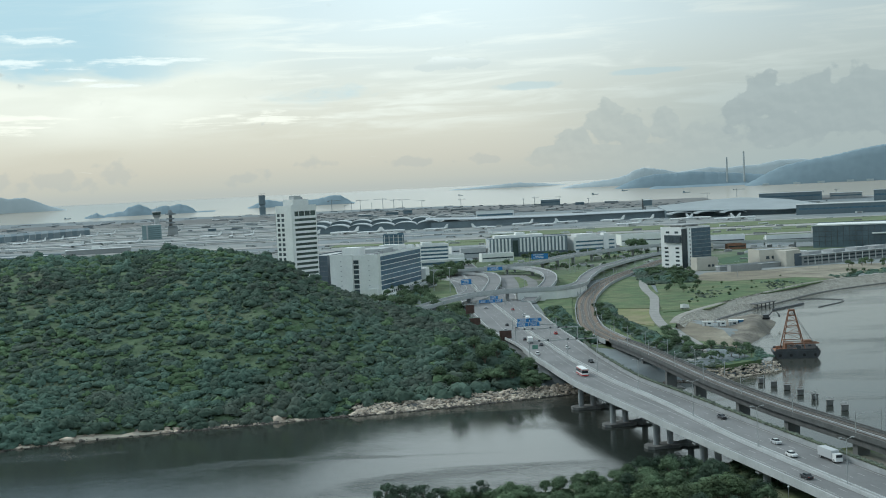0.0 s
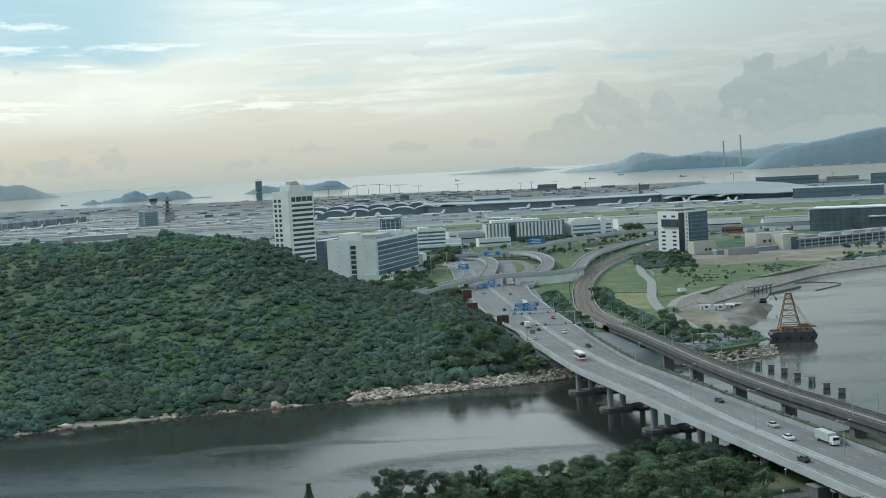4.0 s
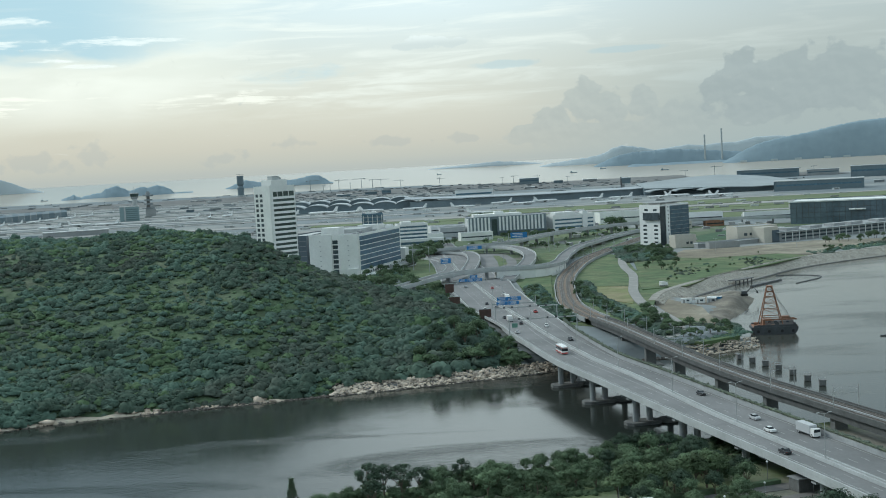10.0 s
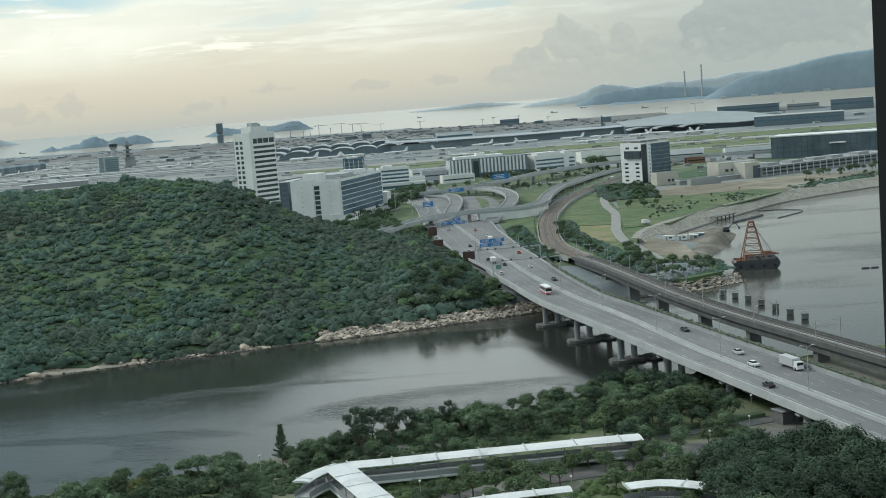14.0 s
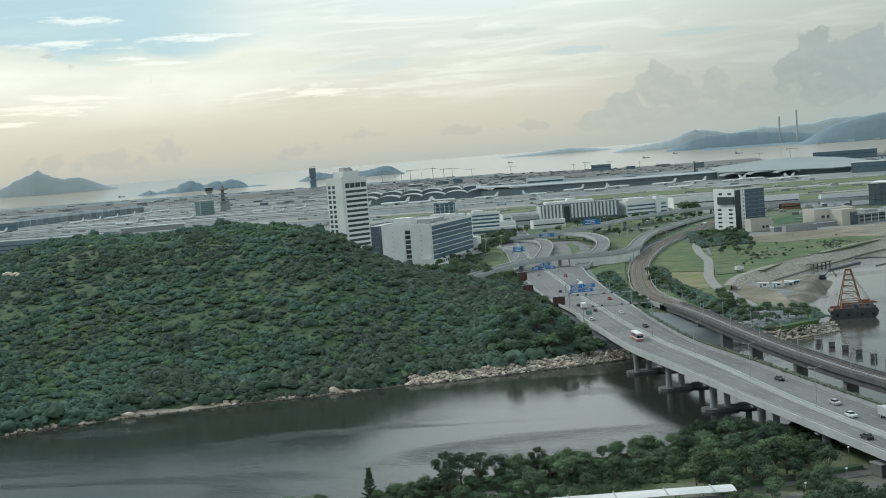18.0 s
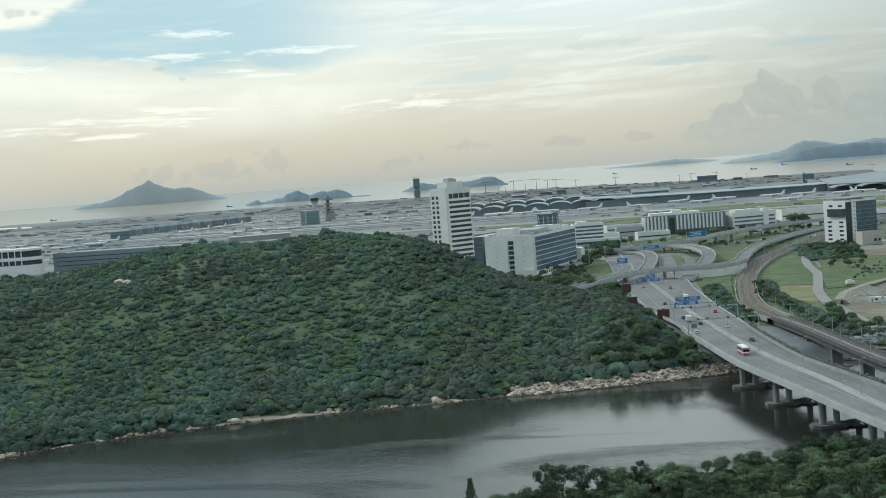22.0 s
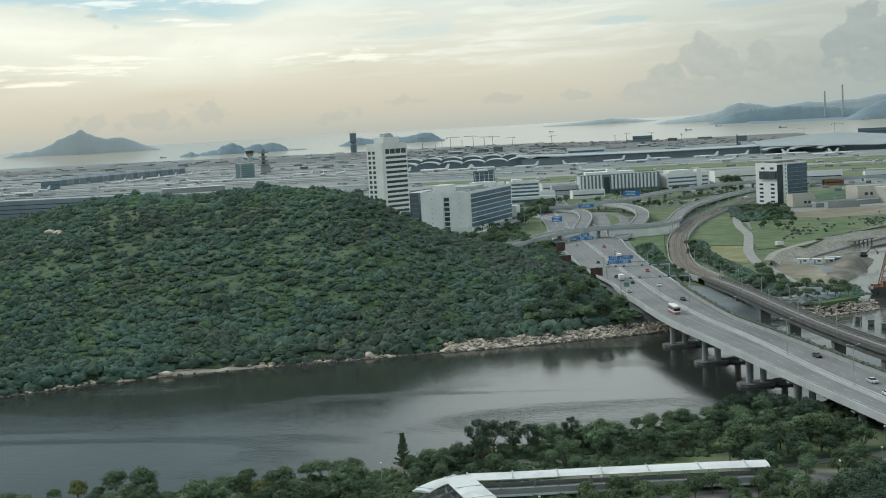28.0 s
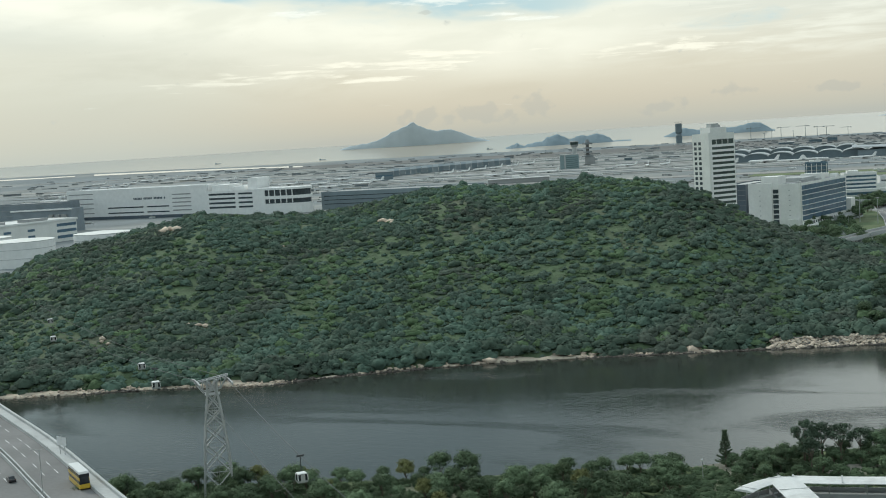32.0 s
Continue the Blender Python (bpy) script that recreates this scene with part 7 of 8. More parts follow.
thicket("verge_shrubs", 260, lambda x, y: True, "low shrubs between the viaduct and the yard", 63, 92, 120, 560, 640, 0.8, 1.8, 5.0, foliage)
thicket("roadside_shrubs", 420, lambda x, y: 10 < float(np.interp(y, (525, 560, 640, 760, 900), (42, 37, 29, 16, 7))) - x + 11 < 22, "dense trees and shrubs beside the highway", 64, -10, 42, 530, 880, 1.4, 3.2, 5.6, shrub_leaves)
thicket("roadside_crowns", 60, lambda x, y: x < float(np.interp(y, (525, 560, 640, 760), (40, 33, 25, 12))) and x > float(np.interp(y, (525, 560, 640, 760), (-6, 4, 8, 0))), "rounded green tree crowns at the foot of the hill by the road", 74, -6, 40, 528, 720, 2.0, 3.4, 8.0, shrub_leaves)
thicket("revetment_shrubs", 9, lambda x, y: min(math.hypot(x + 18, y - 522), math.hypot(x + 32, y - 513), math.hypot(x, y - 523)) < 1.8, "dark shrubs growing between the rubble rocks", 75, -35, 4, 510, 527, 1.3, 1.9, 2.7, shrub_leaves)
thicket("town_shrubs", 1000, lambda x, y: x < 118 - 0.22 * (y - 215) - 16 and not abs(y - (262 + 0.38 * (x + 10))) < 6, "green shrubs and planting beds by the footbridge", 65, -10, 100, 215, 284, 0.8, 2.1, 4.4, material("bed_leaves", (0.085, 0.125, 0.05), 0.8, vary=0.3, scale=0.05, island=0.3, spec=0.2))
thicket("interchange_shrubs", 420, lambda x, y: x < -14 - 0.04 * (y - 900) or y > 1120, "dark green trees and shrubs among the ramps", 66, -44, -2, 900, 1180, 1.2, 3.4, 5.6, foliage)
thicket("office_shrubs", 260, lambda x, y: True, "dark green shrubs before the finned office", 67, 84, 190, 1362, 1398, 1.5, 3.0, 5.6, foliage)
thicket("bay_shrubs", 420, lambda x, y: 8 < y - (0.78 * x + 700) < 40, "scrubby green growth behind the seawall", 68, 290, 470, 930, 1110, 0.8, 2.4, 5.6, foliage)
thicket("point_shrubs", 420, lambda x, y: y > 553 + 0.5 * (x - 110), "low scrub on the reclamation point", 69, 104, 148, 552, 616, 0.8, 2.2, 4.2, foliage)
thicket("lawn_shrubs", 120, lambda x, y: abs(y - (700 + 0.78 * x) - 28) < 26 and wave(x, y, 0.1, 9) > 0.1, "small shrubs dotted on the park lawn", 70, 150, 280, 800, 950, 0.7, 1.7, 6.0, foliage)
wall_stones = []
for p, r, _d in wall_rows:
    if p.y < 1030:
        for _ in range(46):
            o = srng.uniform(1.2, 11.5)
            q = p + r * o + _d * srng.uniform(-3, 3)
            wall_stones.append((q.x, q.y, 5.9 - (o - 1) * 0.58, srng.uniform(0.3, 0.6)))
stones("seawall_stones", wall_stones, material("grey_stone", (0.47, 0.44, 0.385), 0.9, vary=0.2, scale=0.3, island=0.2), "grey armour stones on the seawall slope", 5)

hedge_spots = []
for i_, (p, r, _) in enumerate(bridge_rows):
    for _ in range(5):
        q = p + r * (right_w[i_] + 0.45 + srng.normal() * 0.2)
        hedge_spots.append((q.x + srng.normal() * 0.3, q.y + srng.uniform(-2, 2), q.z + 1.9, srng.uniform(0.35, 0.75), srng.uniform(0.7, 1.3)))
scatter("parapet_hedge", hedge_spots, bushes, material("dusty_leaves", (0.135, 0.155, 0.125), 0.85, vary=0.3, scale=0.2, island=0.1, spec=0.1), "dusty grey-green planting along the bridge parapet", "hedge", 73)
line_1 = lambda y: float(np.interp(y, (636, 660, 690, 725, 770, 812), (73, 70, 68, 66, 67, 69)))
line_2 = lambda y: float(np.interp(y, (582, 620, 661, 702, 730, 765, 830), (107, 103, 99, 96, 94, 93, 99)))
thicket("rail_hedge", 560, lambda x, y: abs(x - line_1(y)) < 4.5, "dense dark hedge between highway and railway", 71, 60, 80, 640, 815, 1.5, 3.3, 6.6, foliage)
thicket("rail_hedge", 720, lambda x, y: -2 < x - line_2(y) < 9, "dense dark hedge along the railway curve", 72, 88, 118, 575, 828, 1.4, 3.1, 6.0, foliage)
zone(rg, 40, 156, 206, 860, 1075, (0, 2, 1), 0.55, 0.85, 5.8, keep=lambda x, y: 8 < x - float(np.interp(y, (805, 862, 920, 978, 1036), (132, 141, 145, 152, 163))) < 42)
zone(rg, 22, 295, 470, 955, 1105, (0, 2, 3), 0.35, 0.6, 5.8, keep=lambda x, y: 10 < y - (0.78 * x + 705) < 48)
zone(rg, 46, -46, 8, 900, 1190, (0, 2, 1), 0.7, 1.15, 5.6, keep=lambda x, y: x < -12 - 0.03 * (y - 900))
zone(rg, 14, 108, 140, 566, 608, (0, 2), 0.5, 0.85, 5.0, keep=lambda x, y: y > 560 + 0.5 * (x - 110))
zone(rg, 14, 170, 260, 850, 990, (3, 4), 0.3, 0.5, 6.0, keep=lambda x, y: 24 < y - (0.80 * x + 690) < 90)
zone(rg, 60, 0, 260, 1120, 1390, (0, 2, 1, 3), 0.55, 0.95, 5.7, keep=lambda x, y: wave(x, y, 0.03, 77) > 0.0 and not 120 + (y - 1099) / 2.29 < x < 166 + (y - 1066) / 2.4 and not (25 < x < 98 and y < 1160))
zone(rg, 22, -184, -134, 256, 300, (0, 1, 2), 0.7, 1.0, 4.4, keep=lambda x, y: math.hypot(x + 157, y - 275) > 6 and shore_y(x) - y > 2)


# ---- window of the flat ----
frame_bead = material("grey_bead", (0.02, 0.022, 0.024), 0.9, vary=0.1, spec=0.05)
win = structure("window_1", Mesh().box((0.2995, 0.60, 90.0), (0.12, 0.07, 2.6)), frame_black, "black aluminium window frame of the flat", "window")
part("inner_bead", Mesh().box((0.2368, 0.60, 90.0), (0.005, 0.05, 2.6)), frame_bead, win, "thin grey bead on the frame's edge")
part("head", Mesh().box((-0.6, 0.60, 91.36), (1.9, 0.07, 0.12)), frame_black, win)
part("sill", Mesh().box((-0.6, 0.60, 88.64), (1.9, 0.07, 0.12)), frame_black, win)
part("far_jamb", Mesh().box((-1.49, 0.60, 90.0), (0.12, 0.07, 2.6)), frame_black, win)
# unseen dark room, added to keep sky light off the window frame
room_paint = material("room_paint", (0.10, 0.10, 0.10), 0.9, vary=0.08, scale=1.0)
structure("wall_window", Mesh().box((1.87, 0.62, 90), (3.02, 0.14, 2.84)).box((-2.52, 0.62, 90), (1.94, 0.14, 2.84)), room_paint, "plain dark inner wall beside the window", "wall")
structure("wall_back", Mesh().box((0, -4.1, 90), (7.0, 0.15, 2.84)), room_paint, "plain dark back wall of the room", "wall")
structure("wall_side", Mesh().box((3.45, -1.74, 90), (0.15, 4.57, 2.84)).box((-3.56, -1.74, 90), (0.15, 4.57, 2.84)), room_paint, "plain dark side walls of the room", "wall")
structure("ceiling", Mesh().box((0, -1.74, 91.5), (7.2, 5.0, 0.15)), room_paint, "plain dark ceiling", "ceiling")
structure("floor", Mesh().box((0, -1.74, 88.5), (7.2, 5.0, 0.15)), material("dark_floor", (0.08, 0.07, 0.06), 0.6, vary=0.2, scale=2.0), "dark floor of the room", "floor")

structure("tower_wall", Mesh().box((-0.05, -1.74, 46.0), (7.1, 4.9, 84.6)), pale_concrete, "plain concrete tower wall below the flat", "wall")


# ---- road furniture ----
tall = thing("high_mast_light", "very tall grey lighting mast with a ring of floodlights", "lamp post", "high masts by the interchange", (-8.6, 1001, 5.4))
part("pole", Mesh().tube((0, 0, -0.3), (0, 0, 21), 0.34, 0.16, n=10), galvanised, tall)
part("head_ring", Mesh().tube((0, 0, 20.6), (0, 0, 21.0), 1.0, 1.0, n=12), galvanised, tall)
for k in range(6):
    part("floodlight", Mesh().box((1.25 * math.cos(k * 1.047), 1.25 * math.sin(k * 1.047), 20.6), (0.5, 0.5, 0.35), k * 60), pale_concrete, tall)
for x_, y_, s_ in ((4, 979, 0.95), (110.4, 1119, 0.85), (116, 1129, 0.85), (-22, 1110, 0.95)):
    copy_thing(tall, placed(x_, y_, 5.4, 20, s_))
lamp = thing("street_lamp", "tall grey twin-arm lamp on the median", "street lamp", "lamps along the highway", (0, 0, -500))
part("post", Mesh().tube((0, 0, 0), (0, 0, 11.5), 0.13, 0.08), galvanised, lamp)
part("arm", Mesh().tube((-1.4, 0, 11.8), (0, 0, 11.4), 0.05).tube((1.4, 0, 11.8), (0, 0, 11.4), 0.05), galvanised, lamp)
for s in (-1, 1):
    part("lamp_head", Mesh().box((s * 1.7, 0, 11.85), (0.8, 0.35, 0.18)), pale_concrete, lamp)


def heading(d):
    return math.degrees(math.atan2(d.y, d.x))


def at_station(rows, y):
    return rows[min(range(len(rows)), key=lambda j: abs(rows[j][0].y - y))]


first = True
for y in (262, 308, 355, 406, 457, 507, 556, 603, 650, 700, 750, 800, 850, 900):
    p, r, d = at_station(hw, y)
    p = p + r * float(np.interp(p.y, ys, med))
    m = pose(p.x, p.y, p.z + 0.45, 0, 0, heading(r))
    if first:
        lamp.matrix_basis, first = m, False
    else:
        copy_thing(lamp, m)
for x, y in ((82, 1010), (118, 1060), (60, 960), (160, 1180), (-16, 960), (-28, 1050), (230, 1000), (300, 1020), (110, 1230)):
    copy_thing(lamp, pose(x, y, 6, 0, 0, 30))


def sign_gantry(y, x0, x1, z, boards, label):
    """A gantry over the road; boards: left, right, low, high in metres."""
    ob = thing("sign_gantry", label, "road sign", "blue road signs", (0, y, 0))
    top = max(b[3] for b in boards)
    for x in (x0, x1):
        part("post", Mesh().box((x, 0.4, (z + top) / 2), (0.4, 0.4, top - z)), galvanised, ob)
    part("beam", Mesh().box(((x0 + x1) / 2, 0.4, min(b[2] for b in boards) + 0.6), (x1 - x0, 0.5, 0.6)), galvanised, ob)
    for a, b, lo, hi in boards:
        o = part("sign_board", Mesh().box(((a + b) / 2, 0, (lo + hi) / 2), (b - a, 0.15, hi - lo)), sign_blue, ob)
        w = b - a
        for k in range(3):
            zz = lo + (hi - lo) * (0.25 + 0.27 * k)
            part("lettering_bar", Mesh().box((a + w * (0.42 + 0.06 * (k % 2)), -0.1, zz), (w * (0.62 - 0.12 * (k % 2)), 0.04, (hi - lo) * 0.10)), sign_white, o, "white bar of lettering")


sign_gantry(697, 36, 60, 7.5, [(38.4, 44.6, 9.6, 11.6), (44.9, 50.8, 9.6, 11.6), (38.8, 45.2, 11.9, 13.9), (45.6, 52, 12.0, 14.0)], "overhead gantry with four blue direction signs")
sign_gantry(850, 18, 40, 7, [(22.5, 28, 9.0, 11.0), (28.3, 33, 9.0, 11.0), (33.3, 38.2, 9.0, 11.0), (30, 35, 11.3, 13.2)], "overhead gantry with blue direction signs")
sign_gantry(1090, 36, 52, 10, [(37, 50, 13.5, 16.5)], "blue direction sign over the loop ramp")
sign_gantry(1160, 78, 96, 14, [(80, 95, 17, 22)], "large blue direction sign above the flyover")
sign_gantry(1000, 12, 22, 7, [(13, 21, 10, 14)], "blue direction sign beside the loop ramp")
for y, z in ((573, 10.6), (631, 9.2)):
    p, r, d = at_station(hw, y)
    ob = thing("lane_gantry", "slim grey gantry for lane signals", "gantry", "lane gantries", (p.x, p.y, z), heading(r))
    part("beam", Mesh().box((2, 0, 6.4), (32, 0.35, 0.45)), galvanised, ob)
    for x in (-13.5, 17.5):
        part("post", Mesh().box((x, 0, 3.1), (0.4, 0.4, 6.8)), galvanised, ob)
    for x in (-9, -5, 4, 8, 12):
        part("signal_box", Mesh().box((x, -0.3, 6.6), (0.9, 0.25, 0.9)), dark_steel, ob)
for x, y, w, h in ((30, 654, 6.2, 5.2), (16, 724, 6.5, 5.0), (15, 797, 5.5, 5.5)):
    ob = thing("roadside_board", "brown weathered back of a large roadside sign", "road sign", "brown sign backs", (x, y, 6.5), 4)
    part("panel", Mesh().box((0, 0, 1.2 + h / 2), (w, 0.25, h)), rust_brown, ob)
    part("cap", Mesh().box((0, 0, 1.35 + h), (w + 0.4, 0.4, 0.3)), pale_concrete, ob)
    for s in (-0.4, 0, 0.4):
        part("post", Mesh().box((s * w, 0.2, h / 2), (0.25, 0.25, h + 1.6)), dark_steel, ob)
ob = thing("roadside_sign", "small grey sign with a green panel by the abutment", "road sign", "", (40.5, 590, 9.5))
part("panel", Mesh().box((0, 0, 2.6), (2.6, 0.12, 2.0)), material("sign_green", (0.12, 0.25, 0.2), 0.5, vary=0.05), ob)
part("post", Mesh().box((-0.8, 0.1, 0.8), (0.12, 0.12, 2.2)).box((0.8, 0.1, 0.8), (0.12, 0.12, 2.2)), galvanised, ob)


# ---- vehicles ----
def wheels(ob, xs, half, r):
    for x in xs:
        for s in (-1, 1):
            w = part("wheel", Mesh().tube((x, s * (half - 0.22), r), (x, s * half, r), r, n=12), rubber, ob)
            part("rim", Mesh().tube((x, s * half, r), (x, s * (half + 0.02), r), r * 0.6, n=10), galvanised, w)


def car(colour):
    ob = thing("car", colour + " saloon car on the road", "car", "cars on the highway", (0, 0, -500))
    body = Mesh().sweep([[(x, -w, z0), (x, w, z0), (x, w, z1), (x, w * 0.92, z1 + 0.06), (x, -w * 0.92, z1 + 0.06), (x, -w, z1)] for x, w, z0, z1 in ((-2.2, 0.72, 0.42, 0.72), (-2.05, 0.84, 0.25, 0.86), (-0.8, 0.88, 0.22, 0.92), (1.0, 0.88, 0.22, 0.94), (2.05, 0.84, 0.25, 0.88), (2.2, 0.76, 0.4, 0.74))])
    part("body", body, paints[colour], ob)
    part("glasshouse", Mesh().sweep([[(x, -w, 0.94), (x, w, 0.94), (x, w * 0.82, z), (x, -w * 0.82, z)] for x, w, z in ((-1.75, 0.74, 1.0), (-1.05, 0.78, 1.40), (0.35, 0.78, 1.42), (1.15, 0.76, 1.0))]), car_glass, ob)
    part("roof", Mesh().box((-0.35, 0, 1.43), (1.45, 1.28, 0.05), 0, 0.92), paints[colour], ob)
    wheels(ob, (-1.35, 1.35), 0.9, 0.32)
    for s in (-0.6, 0.6):
        part("headlight", Mesh().box((2.16, s, 0.66), (0.08, 0.34, 0.14)), sign_white, ob)
        part("tail_light", Mesh().box((-2.17, s, 0.70), (0.06, 0.34, 0.14)), paints["red"], ob)
    return ob


def truck(colour, length=7.5):
    ob = thing("truck", colour + " box truck on the road", "truck", "trucks on the highway", (0, 0, -500))
    part("cargo_box", Mesh().box((-1.0, 0, 1.95), (length - 2.2, 2.3, 2.3)), paints[colour], ob)
    part("cab", Mesh().box((length / 2 - 1.0, 0, 1.45), (1.9, 2.1, 2.0), 0, 0.93), paints["white"], ob)
    part("windscreen", Mesh().box((length / 2 - 0.08, 0, 1.9), (0.08, 1.8, 0.75)), car_glass, ob)
    part("chassis", Mesh().box((0, 0, 0.6), (length - 0.4, 1.6, 0.35)), dark_steel, ob)
    wheels(ob, (-length / 2 + 1.5, length / 2 - 1.2), 1.12, 0.48)
    return ob


def bus(name, label, lower, upper, length, height, roof):
    ob = thing(name, label, "bus", "buses", (0, 0, -500))
    part("lower_body", Mesh().box((0, 0, 0.3 + 0.55), (length, 2.5, 1.1)), lower, ob)
    part("window_band", Mesh().box((0, 0, 1.4 + 0.45), (length - 0.1, 2.44, 0.9)), car_glass, ob)
    if height < 4:
        part("skirt", Mesh().box((0, 0, 0.62), (length + 0.03, 2.53, 0.5)), paints["red"], ob)
        part("roof_stripe", Mesh().box((0, 0, 2.72), (length + 0.03, 2.53, 0.18)), paints["red"], ob)
    if height > 4:
        part("upper_body", Mesh().box((0, 0, 2.6), (length, 2.5, 0.7)), upper, ob)
        part("upper_window_band", Mesh().box((0, 0, 3.4), (length - 0.1, 2.44, 0.9)), car_glass, ob)
    part("roof", Mesh().box((0, 0, height - 0.25), (length, 2.5, 0.5), 0, 0.95), roof, ob)
    for k in range(int(length / 1.8)):
        x = -length / 2 + 0.9 + 1.8 * k
        part("pillar", Mesh().box((x, 0, height / 2 + 0.3), (0.12, 2.47, height - 1.2)), upper, ob)
    part("windscreen", Mesh().box((length / 2 + 0.01, 0, height * 0.55), (0.06, 2.2, height * 0.35)), car_glass, ob)
    wheels(ob, (-length / 2 + 2.4, length / 2 - 2.2), 1.22, 0.5)
    return ob


cars = {c: car(c) for c in ("white", "red", "black", "silver", "green")}
lorry = truck("white")
lorry2 = truck("silver", 9.5)
coach = bus("coach", "white single-deck coach with red stripes on the bridge", paints["white"], paints["white"], 10.0, 3.2, paints["white"])
double = bus("double_deck_bus", "yellow double-deck bus with a white roof", paints["yellow"], paints["yellow"], 11.5, 4.4, paints["white"])
PLACED = set()


def drive(ob, rows, y, off, away):
    p, r, d = at_station(rows, y)
    q = p + r * off
    m = pose(q.x, q.y, q.z + 0.03, 0, 0, heading(d) + (0 if away else 180))
    if ob in PLACED:
        copy_thing(ob, m)
    else:
        PLACED.add(ob)
        ob.matrix_basis = m


drive(coach, hw, 508, -4.4, True)
for c, y, off, away in (("black", 402, 7.5, False), ("silver", 362, 5.2, False), ("black", 540, 7, False), ("white", 575, -10, True), ("black", 610, -4, True),
                        ("white", 590, 6, False), ("black", 640, -8, True), ("silver", 700, -5, True), ("white", 690, -12, True), ("black", 720, -8, True), ("white", 770, 8, False), ("red", 810, 6, False), ("silver", 830, -9, True), ("black", 322, -7.4, True), ("white", 346, 1.2, False),
                        ("silver", 870, -6, True), ("white", 900, 6, False), ("red", 660, 11, False)):
    drive(cars[c], hw, y, off, away)
drive(lorry2, hw, 336, 8.2, False)
drive(lorry, hw, 625, -7.5, True)
drive(lorry, hw, 735, 6.0, False)

# ---- left-hand bridge, cable car ----
LB = [(-60, 131, 11), (-100, 169, 11), (-178, 240, 11), (-229, 287, 11), (-282, 332, 11), (-350, 391, 11), (-440, 470, 10)]
lbr = along(spline(LB, 5))
structure("road_bridge_deck", ribbon(lbr, -14.5, 14.5, -0.5, 0), road_grey, "grey road deck of the second bridge", "road")
b2 = structure("second_bridge", ribbon(lbr, -12.5, 12.5, -2.4, -0.5), concrete, "concrete road bridge beside the cable car", "bridge")
for a, b, z0, z1 in ((-15, -14.5, -1.3, 1.0), (14.5, 15.2, -1.3, 1.0), (11.2, 11.5, 0, 0.9), (-0.7, -0.35, 0, 0.95), (0.35, 0.7, 0, 0.95)):
    part("parapet", ribbon(lbr, a, b, z0, z1), pale_concrete, b2)
part("walkway", ribbon(lbr, 11.5, 14.5, 0.004, 0.18), pale_concrete, b2)
for off in (-4.5, -8.2, 4.6, 8.0):
    part("lane_marking", dashes(lbr, off, 12, 4, 0.16, 0.02), sign_white, b2)
for k in range(4, len(lbr), 8):
    p, r, d = lbr[k]
    if p.x < -130:
        for off in (-8, 8):
            q = p + r * off
            part("column", Mesh().tube((q.x, q.y, -2), (q.x, q.y, 8.7), 1.1, n=14), concrete, b2)
drive(double, lbr, 252, 9.8, False)
drive(cars["black"], lbr, 262, -3.5, True)
drive(cars["black"], lbr, 232, 6, False)
for y in (250, 300, 345):
    p, r, d = at_station(lbr, y)
    copy_thing(lamp, pose(p.x, p.y, p.z, 0, 0, heading(r)))
p, r, d = at_station(lbr, 292)
sg = thing("bridge_sign", "white panel sign on two posts at the bridge edge", "road sign", "", (-208.3, 286.2, 10.2), -20)
part("panel", Mesh().box((0, 0, 4.6), (3.9, 0.12, 2.3)), sign_white, sg)
part("post", Mesh().box((-1.1, 0.1, 2), (0.14, 0.14, 4)).box((1.1, 0.1, 2), (0.14, 0.14, 4)), galvanised, sg)

pyl = thing("cable_car_pylon", "grey lattice steel cable car pylon", "pylon", "", (-155.2, 275, 4.0), 28)
half = lambda z: float(np.interp(z, (0, 13.5, 21, 26.5, 30), (3.7, 2.75, 2.0, 1.2, 1.1)))
CORNERS = ((-1, -1), (1, -1), (1, 1), (-1, 1))
levels = [0, 7.5, 13.5, 18.5, 22.5, 26.5, 30]
for sx, sy in CORNERS:
    rings = []
    for z in [-0.2] + levels[1:]:
        c, e = half(z), 0.27
        rings.append([(sx * c + e * math.cos(a), sy * c + e * math.sin(a), z) for a in np.linspace(0, 2 * math.pi, 6, endpoint=False)])
    part("leg", Mesh().sweep(rings), galvanised, pyl)
for k, (z0, z1) in enumerate(zip(levels, levels[1:])):
    w0, w1 = half(z0), half(z1)
    for (ax, ay), (bx, by) in zip(CORNERS, CORNERS[1:] + CORNERS[:1]):
        part("brace", Mesh().tube((ax * w0, ay * w0, z0), (bx * w1, by * w1, z1), 0.19, n=5), galvanised, pyl)
        part("brace", Mesh().tube((bx * w0, by * w0, z0), (ax * w1, ay * w1, z1), 0.19, n=5), galvanised, pyl)
        part("strut", Mesh().tube((ax * w1, ay * w1, z1), (bx * w1, by * w1, z1), 0.10, n=5), galvanised, pyl)
HEAD = lambda x, z: z + 0.17 * x
for y in (-1.1, 1.1):
    for z, e in ((30.2, 4.1), (27.4, 2.2)):
        part("crosshead_beam", Mesh().tube((-e, y, HEAD(-e, z)), (e, y, HEAD(e, z)), 0.17, n=6), galvanised, pyl)
    for x0, x1 in ((-4.0, -2.2), (-2.2, -2.2), (-2.2, 0.0), (2.2, 0.0), (2.2, 2.2), (4.0, 2.2)):
        part("crosshead_brace", Mesh().tube((x0, y, HEAD(x0, 30.2)), (x1, y, HEAD(x1, 27.4)), 0.13, n=5), galvanised, pyl)
